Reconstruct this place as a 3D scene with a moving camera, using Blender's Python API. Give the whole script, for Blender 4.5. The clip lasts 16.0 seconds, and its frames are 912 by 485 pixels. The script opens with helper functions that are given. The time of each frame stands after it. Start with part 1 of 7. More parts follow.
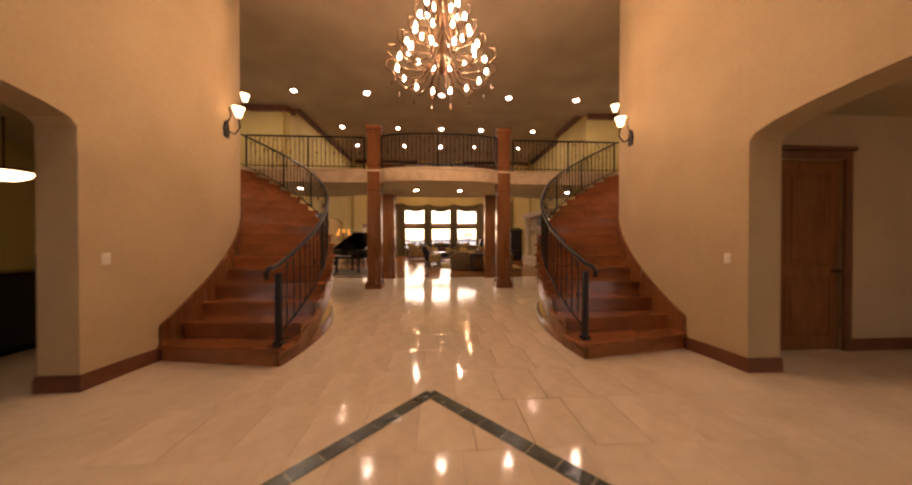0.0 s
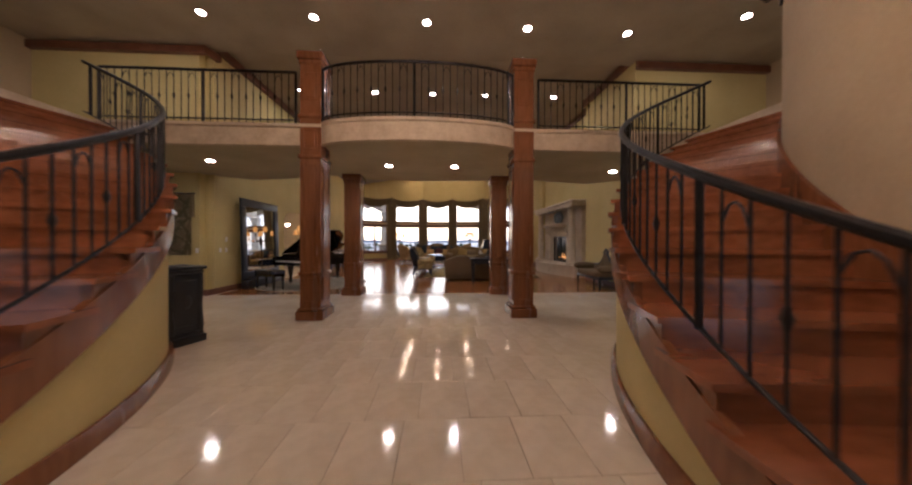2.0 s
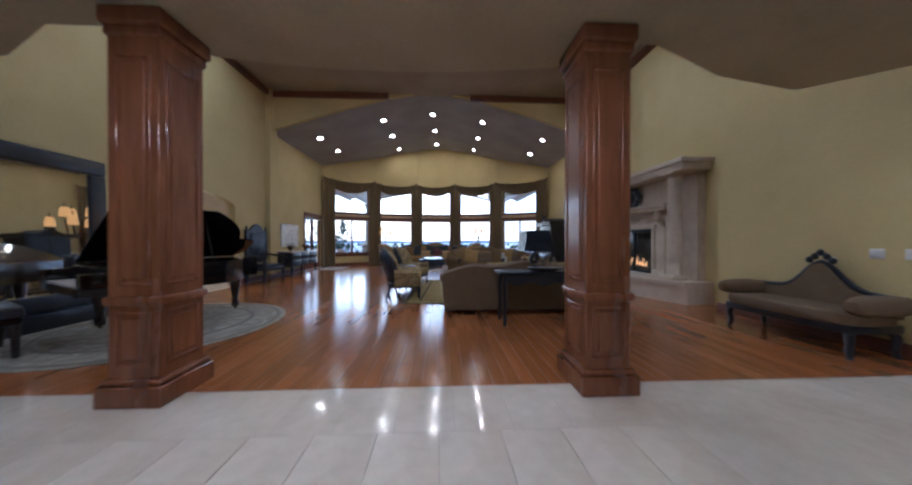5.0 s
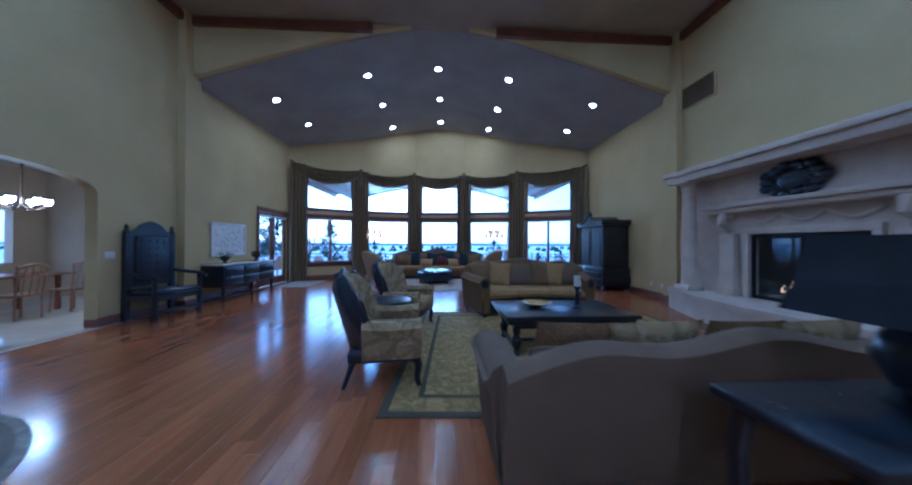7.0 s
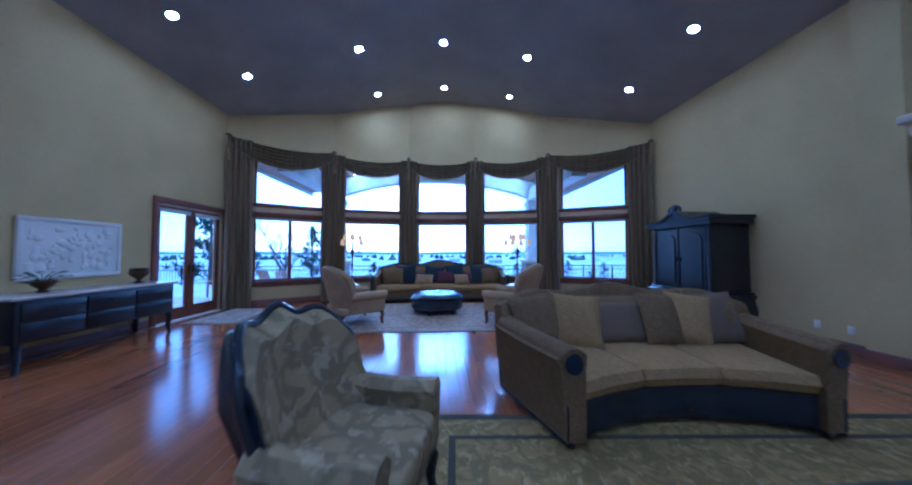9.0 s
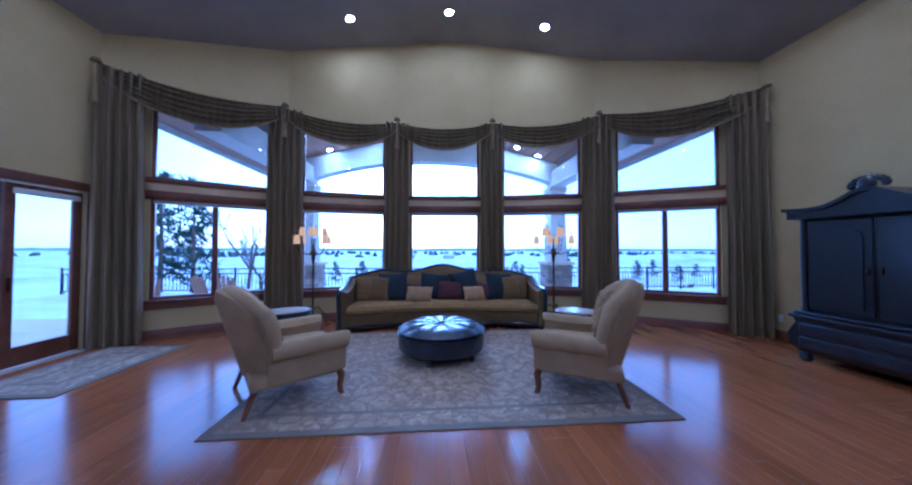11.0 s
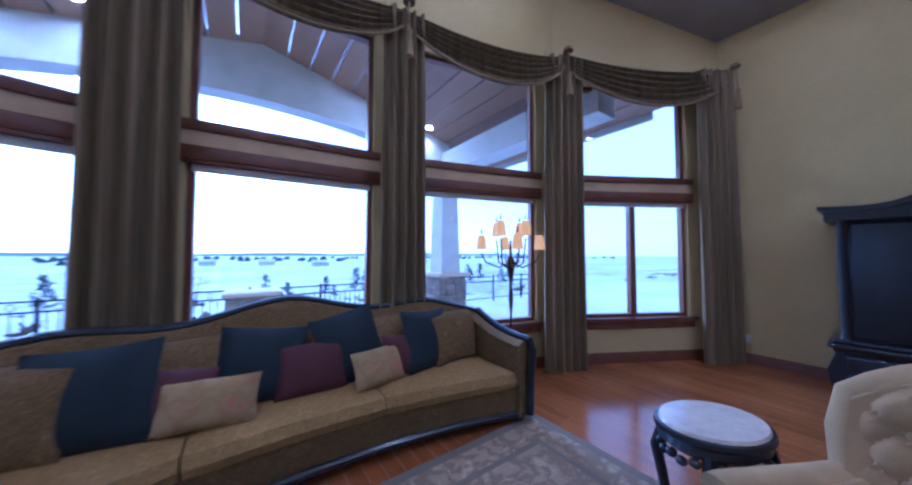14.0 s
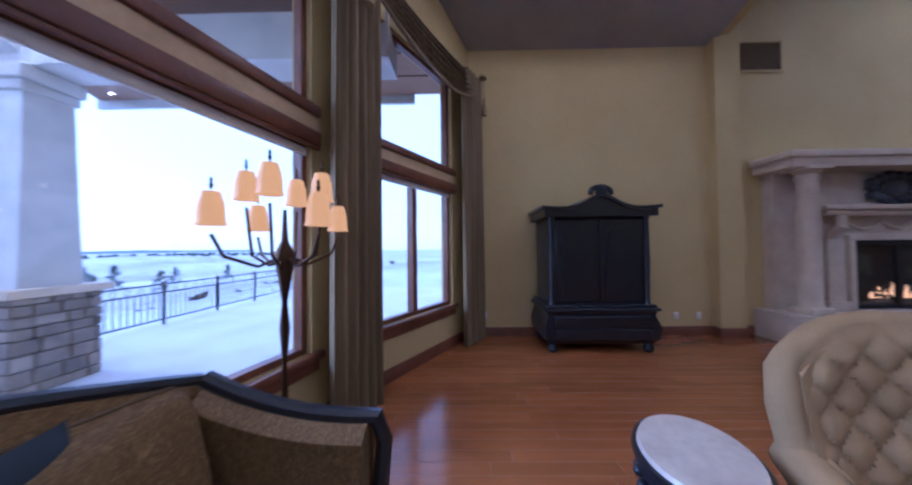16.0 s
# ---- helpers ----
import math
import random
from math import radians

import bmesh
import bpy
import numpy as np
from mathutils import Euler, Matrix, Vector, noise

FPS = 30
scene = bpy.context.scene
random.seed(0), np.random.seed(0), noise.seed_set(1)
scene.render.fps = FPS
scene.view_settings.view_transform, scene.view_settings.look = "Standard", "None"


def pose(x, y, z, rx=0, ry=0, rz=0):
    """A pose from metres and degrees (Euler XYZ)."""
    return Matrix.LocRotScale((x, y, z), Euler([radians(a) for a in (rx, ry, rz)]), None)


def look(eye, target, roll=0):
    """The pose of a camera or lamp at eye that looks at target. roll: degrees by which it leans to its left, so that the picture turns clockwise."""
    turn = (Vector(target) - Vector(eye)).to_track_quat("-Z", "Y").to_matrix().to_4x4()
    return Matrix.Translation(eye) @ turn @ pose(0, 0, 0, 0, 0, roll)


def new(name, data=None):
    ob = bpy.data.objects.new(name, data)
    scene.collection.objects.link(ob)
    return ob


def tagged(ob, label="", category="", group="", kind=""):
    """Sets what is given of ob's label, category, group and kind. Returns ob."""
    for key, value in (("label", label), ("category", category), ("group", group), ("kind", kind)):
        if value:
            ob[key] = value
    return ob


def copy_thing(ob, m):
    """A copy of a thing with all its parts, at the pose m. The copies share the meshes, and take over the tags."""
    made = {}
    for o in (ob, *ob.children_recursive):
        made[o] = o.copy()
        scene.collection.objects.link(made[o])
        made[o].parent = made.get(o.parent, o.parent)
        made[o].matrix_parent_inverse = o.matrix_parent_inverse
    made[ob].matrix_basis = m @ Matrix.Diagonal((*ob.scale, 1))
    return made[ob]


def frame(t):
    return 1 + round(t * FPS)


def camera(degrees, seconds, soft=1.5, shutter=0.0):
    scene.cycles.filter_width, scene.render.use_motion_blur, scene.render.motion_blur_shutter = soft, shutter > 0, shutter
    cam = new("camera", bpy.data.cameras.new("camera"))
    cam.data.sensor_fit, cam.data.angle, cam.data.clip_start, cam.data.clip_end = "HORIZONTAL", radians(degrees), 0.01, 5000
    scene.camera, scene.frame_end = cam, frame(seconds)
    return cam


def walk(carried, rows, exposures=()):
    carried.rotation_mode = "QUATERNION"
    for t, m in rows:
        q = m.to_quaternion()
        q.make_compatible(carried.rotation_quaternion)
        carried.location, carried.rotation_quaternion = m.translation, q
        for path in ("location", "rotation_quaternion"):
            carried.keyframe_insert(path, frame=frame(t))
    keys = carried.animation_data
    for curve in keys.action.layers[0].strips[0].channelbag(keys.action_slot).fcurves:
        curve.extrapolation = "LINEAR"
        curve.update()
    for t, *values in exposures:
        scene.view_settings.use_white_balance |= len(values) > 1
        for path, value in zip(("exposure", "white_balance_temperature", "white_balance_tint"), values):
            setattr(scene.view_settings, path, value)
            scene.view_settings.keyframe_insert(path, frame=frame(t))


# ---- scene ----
cam = camera(113.5, 16.0, soft=2.2, shutter=0.4)
PATH = [
    (0, (0.465, -0.935, 1.383), (0.588, 1.061, 1.367), 0.0),
    (0.5, (0.541, -0.107, 1.451), (0.66, 1.89, 1.434), -0.1),
    (1, (0.61, 0.702, 1.477), (0.737, 2.697, 1.457), 0.1),
    (1.5, (0.754, 1.526, 1.43), (0.872, 3.522, 1.415), -0.0),
    (2, (0.892, 2.369, 1.369), (1.0, 4.366, 1.359), 0.1),
    (2.5, (0.997, 3.211, 1.307), (1.102, 5.208, 1.297), 0.0),
    (3, (1.08, 4.051, 1.25), (1.182, 6.049, 1.24), -0.1),
    (3.5, (1.124, 4.922, 1.209), (1.22, 6.92, 1.204), -0.0),
    (4, (1.123, 5.777, 1.201), (1.217, 7.775, 1.193), -0.1),
    (6.5, (0.81, 10.325, 1.382), (0.918, 12.322, 1.384), 0.3),
    (7, (0.76, 11.206, 1.387), (0.869, 13.203, 1.397), 0.2),
    (7.5, (0.728, 12.117, 1.4), (0.838, 14.114, 1.423), 0.1),
    (8, (0.726, 13.014, 1.421), (0.833, 15.011, 1.459), 0.1),
    (8.5, (0.704, 13.85, 1.424), (0.813, 15.846, 1.477), 0.1),
    (9, (0.655, 14.643, 1.421), (0.767, 16.638, 1.489), 0.0),
    (11.5, (0.438, 18.108, 1.546), (0.629, 20.098, 1.588), 0.2),
    (12, (0.379, 18.691, 1.538), (0.636, 20.673, 1.588), 0.3),
    (12.5, (0.306, 19.282, 1.54), (0.676, 21.247, 1.6), 0.4),
    (13, (0.279, 19.902, 1.556), (0.82, 21.826, 1.624), 0.4),
    (13.5, (0.279, 20.532, 1.564), (1.094, 22.357, 1.642), 0.3),
    (14, (0.366, 21.068, 1.589), (1.521, 22.698, 1.667), 0.1),
    (14.5, (0.509, 21.462, 1.612), (1.98, 22.815, 1.673), -0.1),
    (15, (0.66, 21.955, 1.571), (2.423, 22.896, 1.624), -0.5),
    (15.5, (0.905, 22.296, 1.558), (2.84, 22.799, 1.591), -0.6),
    (16, (1.253, 22.618, 1.522), (3.252, 22.65, 1.559), -0.6),
]
walk(cam, [(t, look(eye, target, roll)) for t, eye, target, roll in PATH],
     exposures=[(0.0, 1.2, 7300, 33), (1.0, 0.98, 6400, 27), (2.0, 0.86, 5200, 22), (3.0, 0.92, 4850, 19), (4.0, 1.15, 4550, 16), (6.5, 0.98, 3200, 10), (9.0, 1.06, 3000, 14), (11.5, 1.15, 3200, 20), (14.0, 1.2, 3350, 22), (16.0, 1.1, 3700, 27)])

# ---- world, sun ----
world = bpy.data.worlds.new("sky")
scene.world = world
world.use_nodes = True
wn = world.node_tree
sky = wn.nodes.new("ShaderNodeTexSky")
sky.sky_type, sky.sun_disc = "NISHITA", False
sky.sun_elevation, sky.sun_rotation = radians(18), radians(-8)
sky.air_density, sky.dust_density, sky.ozone_density = 1.0, 2.6, 2.5
cloud = wn.nodes.new("ShaderNodeMix")      # thin white overcast over the clear sky
cloud.data_type = "RGBA"
cloud.inputs[0].default_value = 0.55
cloud.inputs[7].default_value = (8.5, 7.1, 5.6, 1)
wn.links.new(sky.outputs[0], cloud.inputs[6])
wn.links.new(cloud.outputs[2], wn.nodes["Background"].inputs[0])
wn.nodes["Background"].inputs[1].default_value = 0.15
sun = new("sun", bpy.data.lights.new("sun", "SUN"))
sun.data.energy, sun.data.angle, sun.data.color = 0.9, radians(20), (1.0, 0.93, 0.84)
sun.matrix_world = look((0, 60, 30), (0, 20, 8))
scene.view_settings.exposure = 0.0


# ---- materials ----
def mat(name, color, rough=0.5, metal=0.0, dark=None, scale=3.0, grain=40.0, bump=0.05, stretch=(1, 1, 1), coat=0.0, random=0.0, amount=0.5, spec=0.5):
    """Base colour varied at two scales, fine relief, and varied roughness."""
    m = bpy.data.materials.new(name)
    m.use_nodes = True
    t = m.node_tree
    b = t.nodes["Principled BSDF"]
    co = t.nodes.new("ShaderNodeTexCoord")
    mp = t.nodes.new("ShaderNodeMapping")
    mp.inputs["Scale"].default_value = stretch
    t.links.new(co.outputs["Object"], mp.inputs["Vector"])
    n1, n2 = t.nodes.new("ShaderNodeTexNoise"), t.nodes.new("ShaderNodeTexNoise")
    for n, s in ((n1, scale), (n2, grain)):
        n.inputs["Scale"].default_value, n.inputs["Detail"].default_value = s, 5
        t.links.new(mp.outputs[0], n.inputs["Vector"])
    add = t.nodes.new("ShaderNodeMath")
    add.operation = "MULTIPLY_ADD"
    t.links.new(n2.outputs[0], add.inputs[0])
    add.inputs[1].default_value = 0.5
    t.links.new(n1.outputs[0], add.inputs[2])
    ramp = t.nodes.new("ShaderNodeMapRange")
    ramp.inputs["From Min"].default_value, ramp.inputs["From Max"].default_value = 0.5, 1.0
    t.links.new(add.outputs[0], ramp.inputs["Value"])
    mix = t.nodes.new("ShaderNodeMix")
    mix.data_type = "RGBA"
    mix.inputs[6].default_value = (*color, 1)
    d = dark or tuple(c * (1 - amount * 0.45) for c in color)
    mix.inputs[7].default_value = (*d, 1)
    t.links.new(ramp.outputs[0], mix.inputs[0])
    out = mix.outputs[2]
    if random:
        inf = t.nodes.new("ShaderNodeObjectInfo")
        geo = t.nodes.new("ShaderNodeNewGeometry")
        s = t.nodes.new("ShaderNodeMath")
        s.operation = "ADD"
        t.links.new(inf.outputs["Random"], s.inputs[0])
        t.links.new(geo.outputs["Random Per Island"], s.inputs[1])
        f = t.nodes.new("ShaderNodeMath")
        f.operation = "FRACT"
        t.links.new(s.outputs[0], f.inputs[0])
        r = t.nodes.new("ShaderNodeMapRange")
        r.inputs["To Min"].default_value, r.inputs["To Max"].default_value = 1 - random, 1 + random
        t.links.new(f.outputs[0], r.inputs["Value"])
        hs = t.nodes.new("ShaderNodeHueSaturation")
        t.links.new(r.outputs[0], hs.inputs["Value"])
        t.links.new(out, hs.inputs["Color"])
        out = hs.outputs[0]
    t.links.new(out, b.inputs["Base Color"])
    b.inputs["Metallic"].default_value = metal
    b.inputs["Specular IOR Level"].default_value = spec
    b.inputs["Coat Weight"].default_value, b.inputs["Coat Roughness"].default_value = coat, 0.12
    rr = t.nodes.new("ShaderNodeMapRange")
    rr.inputs["To Min"].default_value, rr.inputs["To Max"].default_value = max(0.02, rough * 0.8), min(1, rough * 1.2)
    t.links.new(n1.outputs[0], rr.inputs["Value"])
    t.links.new(rr.outputs[0], b.inputs["Roughness"])
    if bump:
        bp = t.nodes.new("ShaderNodeBump")
        bp.inputs["Strength"].default_value, bp.inputs["Distance"].default_value = bump * 4 if bump < 0.25 else 1.0, 0.01
        t.links.new(n2.outputs[0], bp.inputs["Height"])
        t.links.new(bp.outputs[0], b.inputs["Normal"])
    return m


def glow(name, color, strength):
    m = bpy.data.materials.new(name)
    m.use_nodes = True
    b = m.node_tree.nodes["Principled BSDF"]
    b.inputs["Base Color"].default_value = (*color, 1)
    b.inputs["Emission Color"].default_value = (*color, 1)
    b.inputs["Emission Strength"].default_value = strength
    return m


def pattern(name, c1, c2, c3, scale, rough=0.9, bump=0.15, stretch=(1, 1, 1)):
    """Woven or carpet pattern: two-tone blotches over a ground, with a pile."""
    m = mat(name, c1, rough, dark=tuple(c * 0.75 for c in c1), scale=2, grain=220, bump=bump, spec=0.2)
    t = m.node_tree
    b = t.nodes["Principled BSDF"]
    base = b.inputs["Base Color"].links[0].from_socket
    co = t.nodes.new("ShaderNodeTexCoord")
    mp = t.nodes.new("ShaderNodeMapping")
    mp.inputs["Scale"].default_value = stretch
    t.links.new(co.outputs["Object"], mp.inputs[0])
    wob = t.nodes.new("ShaderNodeTexNoise")
    wob.inputs["Scale"].default_value, wob.inputs["Detail"].default_value = scale * 0.9, 3
    t.links.new(mp.outputs[0], wob.inputs["Vector"])
    bend = t.nodes.new("ShaderNodeMix")
    bend.data_type = "VECTOR"
    bend.inputs[0].default_value = 0.22
    t.links.new(mp.outputs[0], bend.inputs[4])
    t.links.new(wob.outputs["Color"], bend.inputs[5])
    for col, s, lo, hi, kind in ((c2, scale, 0.06, 0.16, "v"), (c3, scale * 2.3, 0.56, 0.64, "n")):
        if kind == "v":
            v = t.nodes.new("ShaderNodeTexVoronoi")
            v.feature = "DISTANCE_TO_EDGE"
            o = v.outputs["Distance"]
        else:
            v = t.nodes.new("ShaderNodeTexNoise")
            v.inputs["Detail"].default_value = 3
            o = v.outputs[0]
        v.inputs["Scale"].default_value = s
        t.links.new(bend.outputs[1], v.inputs["Vector"])
        r = t.nodes.new("ShaderNodeMapRange")
        r.inputs["From Min"].default_value, r.inputs["From Max"].default_value = lo, hi
        if kind == "v":
            r.inputs["To Min"].default_value, r.inputs["To Max"].default_value = 0.85, 0.0
        else:
            r.inputs["To Max"].default_value = 0.7
        t.links.new(o, r.inputs["Value"])
        mx = t.nodes.new("ShaderNodeMix")
        mx.data_type = "RGBA"
        t.links.new(r.outputs[0], mx.inputs[0])
        t.links.new(base, mx.inputs[6])
        mx.inputs[7].default_value = (*col, 1)
        base = mx.outputs[2]
    t.links.new(base, b.inputs["Base Color"])
    return m


PLASTER = mat("plaster", (0.47, 0.37, 0.225), 0.75, dark=(0.40, 0.31, 0.185), scale=1.1, grain=25, bump=0.02)
SAGE = mat("sage_plaster", (0.55, 0.44, 0.175), 0.75, dark=(0.48, 0.38, 0.14), scale=1.2, grain=25, bump=0.02)
CEIL = mat("ceiling_paint", (0.40, 0.33, 0.23), 0.8, scale=1, grain=30, bump=0.015)
VAULT = mat("vault_paint", (0.38, 0.36, 0.34), 0.8, scale=1, grain=30, bump=0.015)
SOFFIT = mat("soffit_paint", (0.50, 0.43, 0.27), 0.8, scale=1, grain=30, bump=0.015)
STUCCO = mat("fascia_stucco", (0.66, 0.56, 0.42), 0.85, dark=(0.50, 0.40, 0.28), scale=5, grain=18, bump=0.12)
MARBLE = mat("cream_marble", (0.72, 0.63, 0.50), 0.09, dark=(0.57, 0.48, 0.35), scale=1.3, grain=9, bump=0.0, random=0.03)
GREENSTONE = mat("green_slate", (0.07, 0.085, 0.06), 0.2, dark=(0.03, 0.035, 0.03), scale=6, grain=30, bump=0.01, random=0.35)
GROUT = mat("grout", (0.54, 0.45, 0.34), 0.8, grain=80)
FLOORWOOD = mat("floor_wood", (0.37, 0.145, 0.038), 0.17, dark=(0.20, 0.07, 0.017), scale=1.6, grain=16, bump=0.004, stretch=(1, 0.12, 1), random=0.13)
CHERRY = mat("cherry_wood", (0.25, 0.098, 0.036), 0.26, dark=(0.115, 0.042, 0.016), scale=2.4, grain=22, bump=0.01, stretch=(1, 1, 0.15), coat=0.25)
TREADWOOD = mat("stair_wood", (0.32, 0.115, 0.042), 0.2, dark=(0.17, 0.055, 0.02), scale=3, grain=20, bump=0.01, stretch=(0.3, 1, 1), coat=0.3, random=0.1)
TRIM = mat("trim_wood", (0.17, 0.065, 0.03), 0.35, dark=(0.10, 0.035, 0.018), scale=3, grain=25, bump=0.01)
# dark wood; the blue of reflected sky is mixed into its colour
EBONY = mat("sky_tinted_dark_wood", (0.016, 0.019, 0.027), 0.3, dark=(0.008, 0.010, 0.014), scale=5, grain=30, bump=0.015, coat=0.2)
LACQUER = mat("piano_lacquer", (0.008, 0.008, 0.009), 0.06, bump=0, coat=0.6)
IRON = mat("wrought_iron", (0.022, 0.02, 0.02), 0.42, metal=0.7, grain=60, bump=0.03)
BRONZE = mat("bronze", (0.10, 0.06, 0.03), 0.4, metal=0.9, grain=40, bump=0.02)
LIMESTONE = mat("cast_limestone", (0.62, 0.53, 0.40), 0.8, dark=(0.50, 0.41, 0.30), scale=4, grain=35, bump=0.06)
WHITE = mat("white_plastic", (0.80, 0.77, 0.70), 0.4, bump=0)
WINDOWWOOD = mat("window_wood", (0.19, 0.078, 0.036), 0.35, dark=(0.11, 0.042, 0.02), scale=4, grain=30, bump=0.01)
CREAMTRIM = mat("cream_trim", (0.62, 0.46, 0.24), 0.6, grain=30, bump=0.01)
DRAPE = mat("striped_drape", (0.28, 0.21, 0.105), 0.75, dark=(0.13, 0.10, 0.05), scale=7, grain=120, bump=0.05, stretch=(3, 3, 0.06), spec=0.3)
GOLDTRIM = mat("gold_trim", (0.34, 0.25, 0.10), 0.6, grain=200, bump=0.1)
OLIVE = pattern("olive_chenille", (0.205, 0.13, 0.046), (0.125, 0.08, 0.03), (0.28, 0.185, 0.07), 20)
SEATGOLD = pattern("gold_chenille", (0.39, 0.25, 0.072), (0.27, 0.17, 0.05), (0.47, 0.32, 0.11), 20)
TAUPE = mat("taupe_upholstery", (0.17, 0.12, 0.066), 0.9, grain=180, bump=0.1, spec=0.2)
DAMASK = pattern("damask", (0.38, 0.28, 0.115), (0.21, 0.155, 0.07), (0.46, 0.36, 0.19), 6)
VELVET = mat("mushroom_velvet", (0.44, 0.315, 0.15), 0.85, dark=(0.33, 0.235, 0.11), scale=5, grain=150, bump=0.04, spec=0.2)
TEAL = mat("teal_velvet", (0.012, 0.022, 0.032), 0.8, dark=(0.007, 0.013, 0.02), grain=150, bump=0.04)
BURGUNDY = mat("burgundy_velvet", (0.085, 0.022, 0.028), 0.8, grain=150, bump=0.05)
FLORAL = pattern("floral_cushion", (0.46, 0.34, 0.15), (0.36, 0.24, 0.10), (0.46, 0.17, 0.10), 7)
# dark leather, its base colour blued to carry the sky's reflection
LEATHER = mat("sky_tinted_dark_leather", (0.026, 0.032, 0.048), 0.25, dark=(0.015, 0.019, 0.028), scale=6, grain=90, bump=0.05, spec=0.6)
RUGGREEN = pattern("green_rug", (0.35, 0.24, 0.060), (0.20, 0.145, 0.040), (0.45, 0.33, 0.11), 8)
RUGGREY = pattern("grey_rug", (0.48, 0.375, 0.255), (0.27, 0.21, 0.15), (0.60, 0.49, 0.36), 7)
RUGCREAM = pattern("cream_rug", (0.42, 0.38, 0.29), (0.28, 0.25, 0.19), (0.50, 0.46, 0.37), 4)
TAPESTRY = pattern("tapestry", (0.30, 0.24, 0.135), (0.15, 0.135, 0.07), (0.42, 0.34, 0.20), 4)
STONEVENEER = mat("stone_veneer", (0.30, 0.25, 0.20), 0.85, dark=(0.18, 0.15, 0.12), scale=5, grain=25, bump=0.15, random=0.35)
PORCHPAINT = mat("porch_paint", (0.62, 0.60, 0.56), 0.7, grain=30)
PORCHWOOD = mat("porch_ceiling", (0.30, 0.18, 0.10), 0.5, grain=20, stretch=(1, 0.15, 1), random=0.1)
SNOW = mat("snowy_ground", (0.60, 0.62, 0.68), 0.9, dark=(0.30, 0.29, 0.25), scale=0.05, grain=0.6, bump=0.05)
SNOWDECK = mat("snowy_deck", (0.66, 0.66, 0.68), 0.9, dark=(0.5, 0.48, 0.46), scale=0.8, grain=6, bump=0.04)
PINE = mat("pine_needles", (0.035, 0.06, 0.03), 0.8, dark=(0.02, 0.035, 0.018), grain=8, random=0.3)
BARK = mat("bark", (0.12, 0.085, 0.06), 0.9, grain=15, bump=0.1)
SHRUB = mat("dry_shrub", (0.14, 0.11, 0.07), 0.9, grain=10, random=0.3)
MARBLETOP = mat("white_marble_top", (0.66, 0.60, 0.52), 0.15, dark=(0.50, 0.44, 0.38), scale=7, grain=25, bump=0)
BLACKGLASS = mat("firebox_glass", (0.012, 0.012, 0.014), 0.08, bump=0)
SOOT = mat("firebox_black", (0.02, 0.018, 0.016), 0.8, grain=30)
MIRROR = mat("mirror_silver", (0.85, 0.87, 0.88), 0.02, metal=1.0, bump=0, amount=0.05)
GOLDBOWL = mat("glazed_bowl", (0.46, 0.33, 0.075), 0.28, dark=(0.26, 0.18, 0.035), grain=20, bump=0.02)
WAX = mat("candle_wax", (0.75, 0.70, 0.60), 0.5, bump=0)
DRIED = mat("dried_leaves", (0.20, 0.15, 0.08), 0.9, random=0.3)
CAN = glow("can_light", (1.0, 0.84, 0.62), 150.0)
BULB = glow("candle_bulb", (1.0, 0.68, 0.40), 165.0)
SHADE = glow("lamp_shade", (1.0, 0.44, 0.085), 0.30)
SHADE.node_tree.nodes["Principled BSDF"].inputs["Base Color"].default_value = (0.36, 0.22, 0.08, 1)
CUP = glow("glass_cup", (1.0, 0.75, 0.45), 60.0)
CANWARM = glow("warm_can_light", (1.0, 0.70, 0.38), 120.0)
ALABASTER = glow("alabaster", (1.0, 0.68, 0.36), 3.2)
FLAME = glow("flame", (1.0, 0.42, 0.10), 0.6)
CRYSTAL = mat("crystal", (0.85, 0.80, 0.72), 0.05, bump=0)
CRYSTAL.node_tree.nodes["Principled BSDF"].inputs["Transmission Weight"].default_value = 0.8
GLASS = bpy.data.materials.new("window_glass")
GLASS.use_nodes = True
gb = GLASS.node_tree
gb.nodes.clear()
g_out, g_mix = gb.nodes.new("ShaderNodeOutputMaterial"), gb.nodes.new("ShaderNodeMixShader")
g_tr, g_gl = gb.nodes.new("ShaderNodeBsdfTransparent"), gb.nodes.new("ShaderNodeBsdfGlossy")
g_tr.inputs[0].default_value = (0.96, 0.98, 0.98, 1)
g_gl.inputs["Roughness"].default_value = 0.0
g_mix.inputs[0].default_value = 0.05
gb.links.new(g_tr.outputs[0], g_mix.inputs[1])
gb.links.new(g_gl.outputs[0], g_mix.inputs[2])
gb.links.new(g_mix.outputs[0], g_out.inputs[0])


# ---- building helpers ----
def mesh_of(name, bm, material, smooth=True):
    bmesh.ops.recalc_face_normals(bm, faces=bm.faces)
    me = bpy.data.meshes.new(name)
    bm.to_mesh(me)
    bm.free()
    me.materials.append(material)
    if smooth:
        me.shade_smooth()
        me.set_sharp_from_angle(angle=radians(38))
    return me


def part(name, bm, material, parent, label="", smooth=True):
    ob = new(name, mesh_of(name, bm, material, smooth))
    ob.parent = parent
    return tagged(ob, label)


def thing(name, label, category, x=0, y=0, z=0, rz=0, group=""):
    ob = new(name)
    ob.empty_display_size = 0.2
    ob.matrix_basis = pose(x, y, z, 0, 0, rz)
    return tagged(ob, label, category, group)


